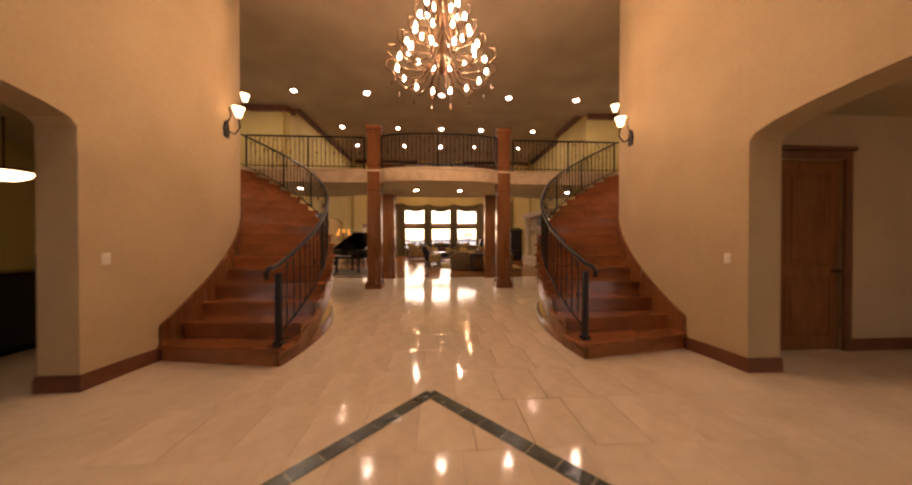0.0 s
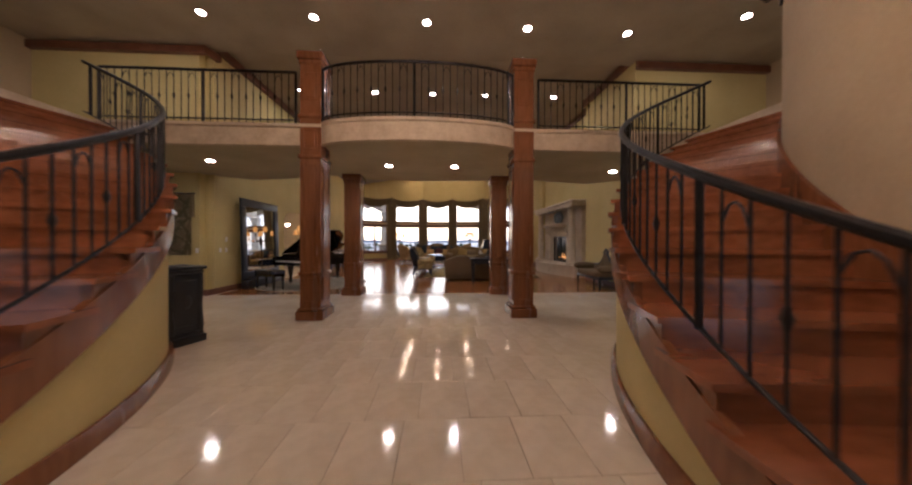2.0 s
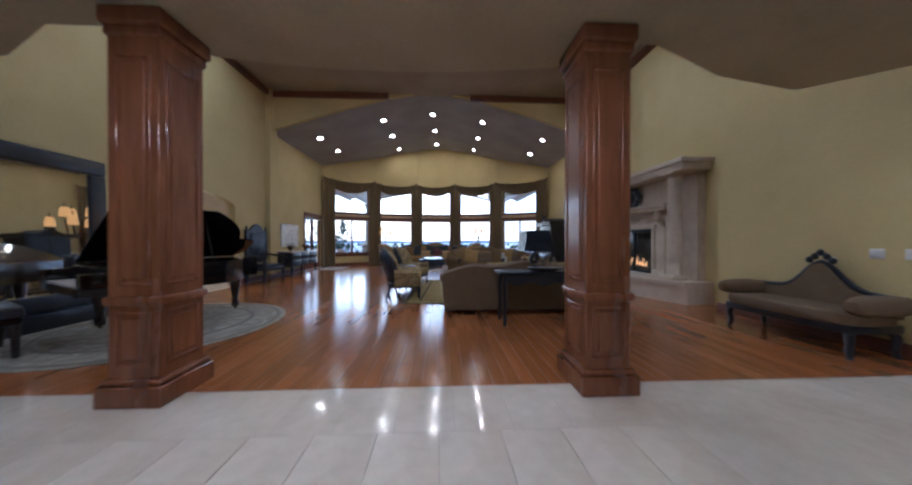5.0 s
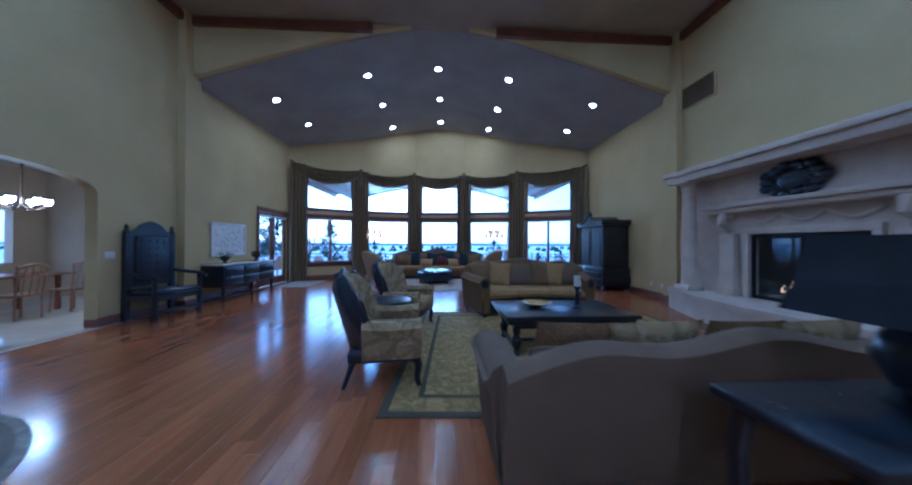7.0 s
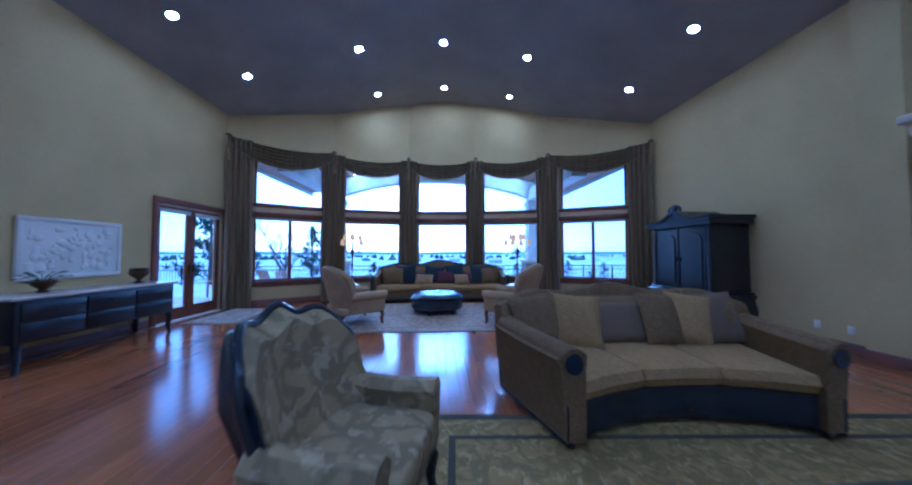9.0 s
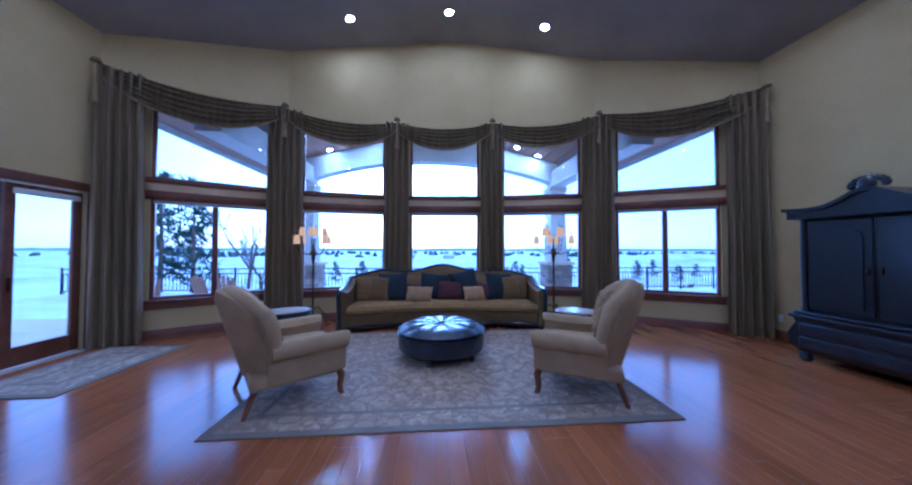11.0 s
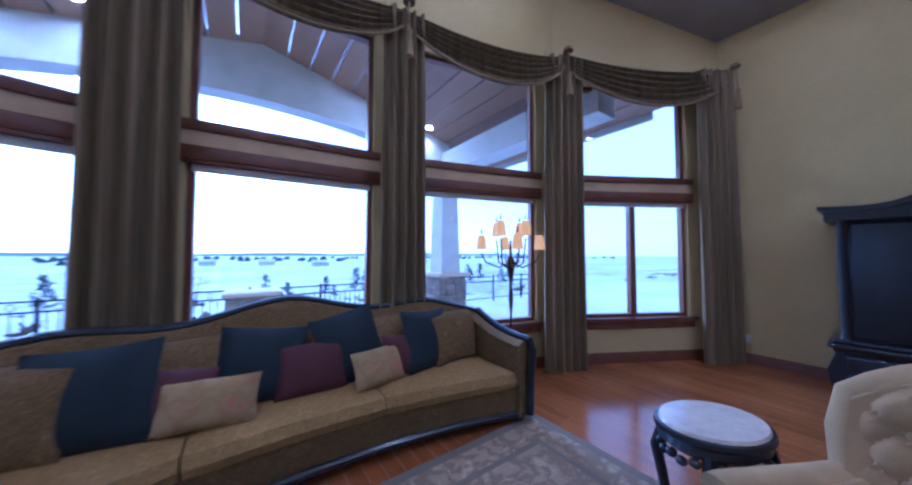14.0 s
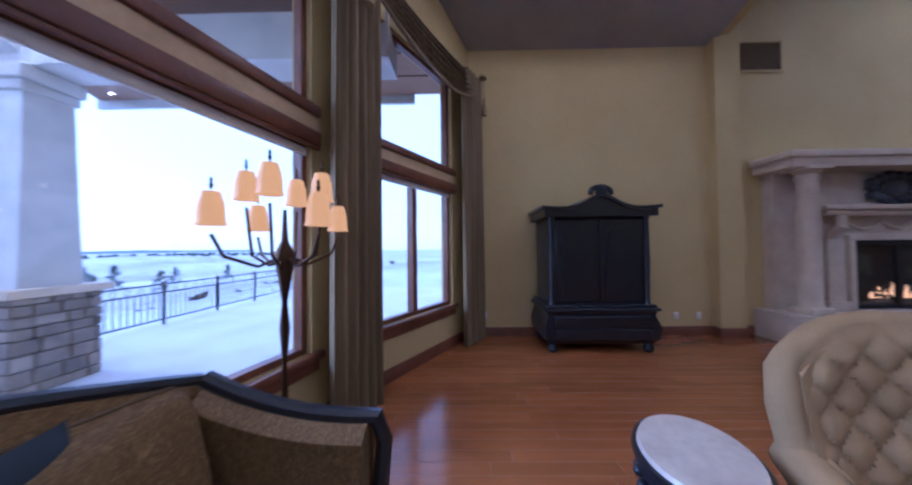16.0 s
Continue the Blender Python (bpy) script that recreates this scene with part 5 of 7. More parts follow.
# ---- lamps ----
def candelabra(x, y, tall=1.0, name="floor_lamp"):
    l = thing(name, "wrought-iron candelabra floor lamp with lit amber shades", "floor lamp", x, y, 0, 0, "candelabra floor lamps")
    l.scale = (1, 1, tall)
    st = B()
    lathe(st, [(0.012, 0.22), (0.022, 0.5), (0.012, 0.8), (0.03, 1.0), (0.015, 1.15), (0.05, 1.36), (0.06, 1.42), (0.02, 1.5), (0.01, 1.68)], 10)
    part("stem", st, BRONZE, l)
    for k in range(3):
        a = k * 2.094 + 0.5
        c, s = math.cos(a), math.sin(a)
        part("foot", tube(B(), [(0, 0, 0.30), (0.10 * c, 0.10 * s, 0.34), (0.20 * c, 0.20 * s, 0.22), (0.16 * c, 0.16 * s, 0.10), (0.24 * c, 0.24 * s, 0.02), (0.28 * c, 0.28 * s, 0.06)], 0.014, 6), BRONZE, l)
    for k in range(8):
        a = k * math.pi / 4 + 0.2
        c, s = math.cos(a), math.sin(a)
        r, z = (0.36, 1.63) if k % 2 else (0.21, 1.79)
        arm = part("arm", tube(B(), [(0, 0, 1.42), (r * 0.4 * c, r * 0.4 * s, 1.36), (r * 0.85 * c, r * 0.85 * s, 1.42), (r * c, r * s, z - 0.10)], 0.009, 6), BRONZE, l)
        sh = B()
        prof = [(0.068, 0.0), (0.060, 0.02), (0.058, 0.06), (0.054, 0.11), (0.044, 0.145), (0.040, 0.165)]
        loft(sh, [[(r * c + q * (1 + 0.05 * math.cos(6 * t)) * math.cos(t), r * s + q * (1 + 0.05 * math.cos(6 * t)) * math.sin(t), z - 0.06 + h) for t in [2 * math.pi * i / 24 for i in range(24)]] for q, h in prof], cap=False)
        bmesh.ops.solidify(sh, geom=sh.faces[:], thickness=0.003)
        part("shade", sh, SHADE, arm, "glowing amber scalloped shade")
        part("finial", lathe(B(), [(0.004, 0.115), (0.012, 0.135), (0.006, 0.15), (0.009, 0.165), (0.0, 0.18)], 8, r * c, r * s, z), BRONZE, arm)


candelabra(-1.95, 23.80, 1.04)
candelabra(3.04, 23.68, 1.05)
candelabra(-3.9, 13.3)

# ---- armoire ----
ar = thing("armoire", "tall dark carved armoire with arched cornice against the wall", "armoire", 6.02, 20.60, 0, -90)
ar.scale = (0.96, 0.9, 0.95)
part("lower_chest", loft(B(), [[(sx * w, y, z) for sx, y in ((-1, f), (1, f), (1, 0.45), (-1, 0.45))] for w, f, z in ((0.78, -0.42, 0.12), (0.84, -0.50, 0.20), (0.86, -0.52, 0.38), (0.80, -0.46, 0.55), (0.82, -0.48, 0.62))]), EBONY, ar)
for z in (0.20, 0.40):
    part("drawer", box(B(), -0.72, 0.72, -0.535, -0.47, z, z + 0.16, 0.02, 3), EBONY, ar)
part("waist_moulding", box(box(B(), -0.86, 0.86, -0.52, 0.45, 0.62, 0.67, 0.02, 3), -0.82, 0.82, -0.48, 0.45, 0.67, 0.72, 0.02, 3), EBONY, ar)
part("body", box(B(), -0.74, 0.74, -0.40, 0.45, 0.72, 2.08, 0.015, 2), EBONY, ar)
for sg in (-1, 1):
    dr = part("door", box(B(), sg * 0.34 - 0.32, sg * 0.34 + 0.32, -0.425, -0.40, 0.76, 2.02, 0.008, 1), EBONY, ar)
    pn = B()
    pts = [(sg * 0.34 - 0.24, 0.84), (sg * 0.34 + 0.24, 0.84), (sg * 0.34 + 0.24, 1.78)] + [(sg * 0.34 + 0.24 * math.cos(t), 1.78 + 0.14 * math.sin(t)) for t in [math.pi * i / 10 for i in range(1, 10)]] + [(sg * 0.34 - 0.24, 1.78)]
    prism(pn, pts, -0.445, -0.42, "y")
    part("panel", pn, EBONY, dr)
    part("handle", ball(B(), sg * 0.06, -0.44, 1.35, 0.012, 0.015, 0.05, 1, 8, 6), BRONZE, dr)
    part("corner_post", lathe(B(), [(0.05, 0.72), (0.035, 0.8), (0.045, 1.4), (0.035, 2.0), (0.05, 2.08)], 12, sg * 0.72, -0.40), EBONY, ar)
    for y in (-0.40, 0.36):
        part("foot", lathe(B(), [(0.05, 0), (0.08, 0.04), (0.06, 0.12)], 12, sg * 0.72, y), EBONY, ar)
cor = B()
us = [i / 24 for i in range(25)]
def cornice(u):
    return 2.16 + 0.05 * math.cos(u * 6.28 * 2) * 0 + 0.20 * math.exp(-((u - 0.5) / 0.16) ** 2) + 0.03 * abs(2 * u - 1) ** 4
prism(cor, [(-0.84 + 1.68 * u, cornice(u)) for u in us] + [(0.84, 2.06), (-0.84, 2.06)], -0.52, 0.45, "y")
prism(cor, [(-0.88 + 1.76 * u, cornice(u) + 0.04) for u in us] + [(0.88 - 1.76 * u, cornice(1 - u) - 0.01) for u in us], -0.56, 0.45, "y")
part("cornice", cor, EBONY, ar)
cr = B()
for t in range(9):
    a = math.pi * t / 8
    ball(cr, 0.15 * math.cos(a), -0.50, 2.42 + 0.09 * math.sin(a), 0.045, 0.03, 0.04, 1, 8, 6)
ball(cr, 0, -0.52, 2.43, 0.09, 0.04, 0.09, 1, 12, 8)
part("carved_crest", cr, EBONY, ar)

# ---- left wall: throne chair, console, relief ----
th = thing("throne_chair", "high-backed dark carved armchair with studded leather back", "chair", -4.42, 17.14, 0, 82)
th.scale = (1.25, 1.1, 1.07)
part("seat", box(B(), -0.32, 0.32, -0.30, 0.28, 0.44, 0.52, 0.02, 3), LEATHER, th)
part("seat_rail", box(B(), -0.34, 0.34, -0.32, 0.30, 0.34, 0.44, 0.01, 1), EBONY, th)
part("backrest", prism(B(), [(-0.30, 0.55), (0.30, 0.55), (0.31, 1.45), (0.22, 1.50), (0.12, 1.62), (0.0, 1.68), (-0.12, 1.62), (-0.22, 1.50), (-0.31, 1.45)], 0.24, 0.30, "y"), EBONY, th)
part("back_pad", box(B(), -0.23, 0.23, 0.215, 0.245, 0.62, 1.42, 0.02, 3), LEATHER, th)
for r in range(6):
    for q in range(4):
        part("stud", ball(B(), -0.165 + q * 0.11, 0.21, 0.70 + r * 0.125, 0.016, 0.01, 0.016, 1, 8, 6), LEATHER, th)
for sg in (-1, 1):
    part("finial", lathe(B(), [(0.03, 1.42), (0.045, 1.48), (0.02, 1.53), (0.03, 1.57), (0.0, 1.62)], 10, sg * 0.31, 0.27), EBONY, th)
    part("stile", box(B(), sg * 0.31 - 0.035, sg * 0.31 + 0.035, 0.23, 0.31, 0.0, 1.45, 0.008, 1), EBONY, th)
    part("arm", tube(B(), [(sg * 0.33, 0.25, 0.80), (sg * 0.36, 0.0, 0.76), (sg * 0.37, -0.25, 0.74), (sg * 0.37, -0.36, 0.68)], 0.032, 8), EBONY, th)
    part("front_leg", lathe(B(), [(0.035, 0), (0.05, 0.05), (0.03, 0.2), (0.045, 0.36), (0.03, 0.5), (0.04, 0.74)], 10, sg * 0.33, -0.27), EBONY, th)
part("stretcher", box(B(), -0.32, 0.32, -0.29, -0.24, 0.12, 0.18, 0.008, 1), EBONY, th)

co = thing("console", "long dark console cabinet with marble top and cabriole legs", "console", -4.50, 19.40, 0, 90)
co.scale = (1.05, 1.0, 0.98)
part("top", box(B(), -1.04, 1.04, -0.34, 0.34, 0.88, 0.92, 0.012, 3), MARBLETOP, co)
part("body", box(B(), -0.98, 0.98, -0.30, 0.32, 0.36, 0.88, 0.012, 2), EBONY, co)
for k in range(3):
    dw = part("drawer", box(B(), -0.94 + k * 0.635, -0.33 + k * 0.635, -0.32, -0.295, 0.62, 0.84, 0.01, 2), EBONY, co)
    part("handle", ball(B(), -0.635 + k * 0.635, -0.33, 0.73, 0.04, 0.012, 0.012, 1, 8, 6), BRONZE, dw)
    part("door", box(B(), -0.94 + k * 0.635, -0.33 + k * 0.635, -0.315, -0.295, 0.39, 0.60, 0.01, 2), EBONY, co)
for sx in (-0.92, 0.92):
    for sy, o in ((-0.25, -1), (0.27, 1)):
        part("leg", cabriole(B(), sx, sy, 0.37, 1.1, 1 if sx > 0 else -1, o), EBONY, co)
ur = thing("urn", "small bronze urn with handles on the console", "urn", -4.50, 20.10, 0.902)
part("body", lathe(B(), [(0.06, 0), (0.065, 0.02), (0.02, 0.05), (0.05, 0.08), (0.12, 0.14), (0.13, 0.18), (0.10, 0.22), (0.125, 0.25), (0.11, 0.25), (0.08, 0.20), (0.0, 0.15)], 18), BRONZE, ur)
for sg in (-1, 1):
    part("handle", tube(B(), [(0, sg * 0.12, 0.15), (0, sg * 0.17, 0.19), (0, sg * 0.15, 0.24), (0, sg * 0.10, 0.23)], 0.01, 6), BRONZE, ur)
pl = thing("potted_plant", "low bronze footed bowl with sparse trailing leaves", "plant", -4.50, 18.85, 0.902)
part("bowl", lathe(B(), [(0.07, 0), (0.03, 0.04), (0.10, 0.10), (0.12, 0.15), (0.10, 0.15), (0.0, 0.11)], 16), BRONZE, pl)
lv = B()
rnd = random.Random(3)
for _ in range(26):
    a, ln = rnd.uniform(0, 6.28), rnd.uniform(0.12, 0.28)
    tipv = Vector((ln * math.cos(a) * 0.5, ln * math.sin(a), 0.16 + rnd.uniform(-0.03, 0.12)))
    tube(lv, [(0, 0, 0.12), tuple(Vector((0, 0, 0.2)).lerp(tipv, 0.5)), tuple(tipv)], 0.003, 4)
    ball(lv, tipv.x, tipv.y, tipv.z, 0.018, 0.028, 0.006, 1, 6, 4)
part("stems", lv, PINE, pl)
re = thing("relief_panel", "white carved plaster relief panel on the wall", "wall relief", -4.835, 19.45, 1.48, 90)
part("panel", box(B(), -0.62, 0.62, -0.03, 0.0, -0.41, 0.41, 0.008, 2), WHITE, re)
fr = B()
for a in ((-0.64, 0.64, 0.37, 0.43), (-0.64, 0.64, -0.43, -0.37), (-0.64, -0.58, -0.37, 0.37), (0.58, 0.64, -0.37, 0.37)):
    box(fr, a[0], a[1], -0.05, 0.0, a[2], a[3], 0.012, 2)
part("frame", fr, WHITE, re)
cv = B()
for k in range(70):
    ball(cv, rnd.uniform(-0.52, 0.52), -0.03, rnd.uniform(-0.3, 0.3), rnd.uniform(0.02, 0.07), 0.018, rnd.uniform(0.02, 0.08), 1, 8, 6)
tagged(part("carving", cv, WHITE, re), kind="stuff")

# ---- fireplace ----
fp = thing("fireplace", "large cast-limestone fireplace with columns, mantel and raised hearth", "fireplace")
FY = 15.45
pts = [(6.45, FY - 2.2), (5.85, FY - 2.2)] + [(5.85 - 0.52 * math.sin(math.pi * i / 12), FY - 2.2 + 4.4 * i / 12) for i in range(1, 12)] + [(5.85, FY + 2.2), (6.45, FY + 2.2)]
part("hearth_base", prism(B(), [(x + 0.05 if x < 6.4 else x, y) for x, y in pts], 0, 0.36), LIMESTONE, fp, smooth=False)
part("hearth_slab", prism(B(), pts, 0.36, 0.45), LIMESTONE, fp, smooth=False)
for y0, y1, z0 in ((FY - 2.0, FY - 0.77, 0.45), (FY + 0.77, FY + 2.0, 0.45), (FY - 0.77, FY + 0.77, 1.58)):
    part("back_panel", box(B(), 6.28, 6.45, y0, y1, z0, 2.72), LIMESTONE, fp, smooth=False)
for y in (FY - 1.76, FY + 1.76):
    c = part("column", lathe(B(), [(0.15, 0.55), (0.135, 0.62), (0.14, 1.4), (0.12, 2.5), (0.15, 2.56), (0.12, 2.60), (0.17, 2.66)], 20, 5.99, y), LIMESTONE, fp)
    part("plinth", box(B(), 5.81, 6.17, y - 0.18, y + 0.18, 0.45, 0.555, 0.015, 2), LIMESTONE, c)
    part("abacus", box(B(), 5.79, 6.19, y - 0.2, y + 0.2, 2.66, 2.72, 0.01, 1), LIMESTONE, c)
part("upper_beam", box(box(B(), 5.82, 6.45, FY - 2.16, FY + 2.16, 2.70, 2.86, 0.012, 2), 5.76, 6.45, FY - 2.22, FY + 2.22, 2.84, 2.94, 0.02, 3), LIMESTONE, fp)
part("mantel_shelf", box(box(B(), 5.98, 6.28, FY - 1.48, FY + 1.48, 2.06, 2.14, 0.02, 3), 6.04, 6.28, FY - 1.40, FY + 1.40, 1.98, 2.06, 0.025, 3), LIMESTONE, fp)
fz = B()
for k in range(3):
    y0 = FY - 0.86 + k * 0.57
    tube(fz, [(6.26, y0 + 0.57 * u, 1.90 - 0.13 * math.sin(math.pi * u)) for u in [i / 8 for i in range(9)]], 0.03, 6)
part("garland", fz, LIMESTONE, fp)
for y in (FY - 1.12, FY + 1.12):
    bm = B()
    tube(bm, [(6.26, y, 1.96), (6.10, y, 1.92), (6.08, y, 1.80), (6.20, y, 1.72), (6.24, y, 1.55)], 0.10, 8, 0.05)
    part("corbel", bm, LIMESTONE, fp)
    part("pilaster", box(box(B(), 6.16, 6.28, y - 0.14, y + 0.14, 0.45, 1.6, 0.012, 2), 6.12, 6.28, y - 0.18, y + 0.18, 0.45, 0.60, 0.01, 1), LIMESTONE, fp)
fx = B()
for a in ((FY - 0.86, FY - 0.76, 0.45, 1.58), (FY + 0.76, FY + 0.86, 0.45, 1.58), (FY - 0.86, FY + 0.86, 1.58, 1.68)):
    box(fx, 6.20, 6.28, a[0], a[1], a[2], a[3], 0.012, 2)
part("surround", fx, LIMESTONE, fp)
fb = B()
box(fb, 6.42, 6.44, FY - 0.77, FY + 0.77, 0.45, 1.58)
part("firebox", fb, SOOT, fp, smooth=False)
for k, (y, z, ln, tilt) in enumerate(((FY - 0.25, 0.53, 0.55, 0.03), (FY + 0.28, 0.53, 0.50, -0.03), (FY + 0.02, 0.62, 0.60, 0.06))):
    part("log", tube(B(), [(6.37, y - ln / 2, z - tilt), (6.375, y, z + 0.01), (6.37, y + ln / 2, z + tilt)], 0.045, 9, 0.04), BARK, fp)
for k in range(7):
    y, hh = FY - 0.36 + k * 0.115, (0.12, 0.22, 0.16, 0.26, 0.14, 0.20, 0.11)[k]
    part("flame", tube(B(), [(6.36, y, 0.62), (6.36, y + 0.015, 0.62 + hh * 0.45), (6.365, y - 0.012, 0.62 + hh * 0.8), (6.365, y + 0.006, 0.62 + hh)], 0.032, 8, 0.003), FLAME, fp)
for sg in (-1, 1):
    dr = part("glass_door", box(B(), 6.29, 6.31, FY + sg * 0.375 - 0.365, FY + sg * 0.375 + 0.365, 0.50, 1.54), GLASS, fp, "clear glass fire door")
    bm = B()
    for a in ((-0.375, -0.335, 0.46, 1.57), (0.335, 0.375, 0.46, 1.57), (-0.335, 0.335, 0.46, 0.52), (-0.335, 0.335, 1.50, 1.57)):
        box(bm, 6.265, 6.315, FY + sg * 0.375 + a[0], FY + sg * 0.375 + a[1], a[2], a[3], 0.006, 1)
    part("door_frame", bm, IRON, dr)
    part("handle", box(B(), 6.245, 6.265, FY + sg * 0.375 - 0.12, FY + sg * 0.375 + 0.12, 0.74, 0.765, 0.006, 2), BRONZE, dr)
md = thing("wall_medallion", "dark carved scrollwork medallion over the mantel", "wall ornament", 6.27, FY + 0.1, 2.42)
part("shield", ball(B(), -0.05, 0, 0, 0.05, 0.22, 0.17, 0.9, 16, 8), EBONY, md)
for k in range(14):
    a = 2 * math.pi * k / 14
    out = 1.0 + 0.14 * (k % 2)
    leaf = ball(B(), -0.06, 0.36 * out * math.cos(a), 0.21 * out * math.sin(a), 0.05, 0.10, 0.075, 1, 8, 6)
    tube(leaf, [(-0.05, 0.2 * math.cos(a), 0.12 * math.sin(a)), (-0.09, 0.33 * math.cos(a + 0.3), 0.18 * math.sin(a + 0.3)), (-0.05, 0.46 * math.cos(a), 0.26 * math.sin(a))], 0.022, 6)
    part("scroll", leaf, EBONY, md)
vt = thing("air_vent", "beige wall air-return vent high on the wall", "vent", 6.445, 18.0, 4.77)
bm = B()
for a in ((-0.46, 0.46, 0.24, 0.28), (-0.46, 0.46, -0.28, -0.24), (-0.46, -0.42, -0.24, 0.24), (0.42, 0.46, -0.24, 0.24)):
    box(bm, -0.03, 0.0, a[0] - 0.5, a[1] - 0.5, a[2], a[3], 0.004, 1)
part("frame", bm, SAGE, vt)
for k in range(14):
    part("slat", box(B(), -0.02, -0.004, -0.92, -0.08, -0.235 + k * 0.034, -0.215 + k * 0.034), TAUPE, vt, smooth=False)

# ---- sofa table with lamp and dried arrangement ----
sb = thing("sofa_table", "dark carved console table behind the sofa", "console table", 2.57, 12.17, 0)
sb.scale = (0.79, 0.93, 0.97)
part("tabletop", box(B(), -0.85, 0.85, -0.27, 0.27, 0.78, 0.83, 0.015, 3), EBONY, sb)
ap = prism(B(), [(-0.75, 0.78), (0.75, 0.78), (0.75, 0.68), (0.5, 0.62), (0.25, 0.67), (0.0, 0.60), (-0.25, 0.67), (-0.5, 0.62), (-0.75, 0.68)], -0.23, -0.20, "y")
part("apron", ap, EBONY, sb)
for sx in (-0.72, 0.72):
    for sy, o in ((-0.19, -1), (0.19, 1)):
        part("leg", cabriole(B(), sx, sy, 0.79, 1.25, 1 if sx > 0 else -1, o), EBONY, sb)
bl = thing("table_lamp", "black urn table lamp with a square dark shade", "table lamp", 2.52, 12.24, 0.806)
part("base", lathe(B(), [(0.09, 0), (0.04, 0.05), (0.09, 0.16), (0.07, 0.24), (0.02, 0.29), (0.02, 0.36)], 16), EBONY, bl)
sh = B()
loft(sh, [[(sx * w, sy * w, z) for sx, sy in ((-1, -1), (1, -1), (1, 1), (-1, 1))] for w, z in ((0.235, 0.30), (0.20, 0.44), (0.175, 0.62))], cap=False)
bmesh.ops.solidify(sh, geom=sh.faces[:], thickness=0.004)
part("shade", sh, LEATHER, bl, "dark square flared shade", False)
da = thing("dried_arrangement", "pale dried leaves in a dark footed tray", "arrangement", 2.62, 12.03, 0.806)
part("tray", lathe(B(), [(0.10, 0), (0.16, 0.03), (0.22, 0.06), (0.2, 0.065), (0.0, 0.04)], 20, sx=1.3), EBONY, da)
lf = B()
for _ in range(60):
    a, r = rnd.uniform(0, 6.28), rnd.uniform(0, 0.2)
    p = Vector((r * 1.3 * math.cos(a), r * math.sin(a), 0.06 + rnd.uniform(0, 0.14)))
    d = Vector((rnd.uniform(-1, 1), rnd.uniform(-1, 1), rnd.uniform(0, 1))) * 0.07
    w = d.orthogonal().normalized() * 0.03
    lf.faces.new([lf.verts.new(p - w * 0.3), lf.verts.new(p + d * 0.5 - w), lf.verts.new(p + d), lf.verts.new(p + d * 0.5 + w)])
part("leaves", lf, DRIED, da, smooth=False)

# ---- piano corner ----
pn = thing("grand_piano", "glossy black grand piano with raised lid", "piano", -2.93, 12.42, 0.013, -29)
pn.scale = (1.0, 1.22, 1.0)
ol = [(-0.75, -0.75), (0.75, -0.75), (0.75, 0.15)] + [(0.75 - 0.10 * i - 0.02 * i * i * 0.3, 0.15 + 0.14 * i - 0.008 * i * i) for i in range(1, 7)] + [(-0.15, 0.95), (-0.55, 0.98), (-0.75, 0.85)]
part("case", prism(B(), ol, 0.62, 0.95), LACQUER, pn, smooth=False)
part("keybed", box(B(), -0.75, 0.75, -1.0, -0.75, 0.62, 0.72, 0.008, 1), LACQUER, pn)
part("keys", box(B(), -0.62, 0.62, -0.97, -0.80, 0.72, 0.735, 0.002, 1), WHITE, pn)
part("fallboard", box(B(), -0.70, 0.70, -0.79, -0.75, 0.72, 0.92, 0.005, 1), LACQUER, pn)
for sg in (-1, 1):
    part("cheek", box(B(), sg * 0.71 - 0.05, sg * 0.71 + 0.05, -1.0, -0.75, 0.72, 0.88, 0.01, 2), LACQUER, pn)
lid = prism(B(), [(x, y) for x, y in ol], 0, 0.02)
bmesh.ops.transform(lid, matrix=pose(-0.75, 0, 0.955) @ pose(0, 0, 0, 0, -29, 0) @ pose(0.75, 0, 0), verts=lid.verts)
part("lid", lid, LACQUER, pn, smooth=False)
part("lid_prop", tube(B(), [(0.55, 0.1, 0.95), (0.33, 0.1, 1.54)], 0.01, 6), LACQUER, pn)
part("music_desk", box(B(), -0.35, 0.35, -0.60, -0.58, 0.95, 1.22, 0.006, 1, None), LACQUER, pn)
for x, y in ((-0.6, -0.6), (0.6, -0.6), (-0.3, 0.7)):
    lg = part("leg", lathe(B(), [(0.045, 0.05), (0.05, 0.12), (0.035, 0.2), (0.075, 0.5), (0.085, 0.62)], 14, x, y), LACQUER, pn)
    part("caster", ball(B(), x, y, 0.028, 0.035, 0.02, 0.028, 1, 10, 8), BRONZE, lg)
part("pedal_lyre", box(box(B(), -0.12, 0.12, -0.42, -0.36, 0.10, 0.16, 0.01, 1), -0.02, 0.02, -0.41, -0.37, 0.16, 0.62, 0.005, 1), LACQUER, pn)
bn = thing("piano_bench", "black tufted leather piano bench", "bench", -3.88, 11.05, 0.013, -29)
part("seat", soft(B(), -0.45, 0.45, -0.2, 0.2, 0.42, 0.54, 0.3, 24), LEATHER, bn)
part("rail", box(B(), -0.42, 0.42, -0.17, 0.17, 0.36, 0.43, 0.008, 1), LACQUER, bn)
for sx in (-0.37, 0.37):
    for sy in (-0.13, 0.13):
        part("leg", lathe(B(), [(0.025, 0), (0.03, 0.1), (0.04, 0.36)], 10, sx, sy), LACQUER, bn)

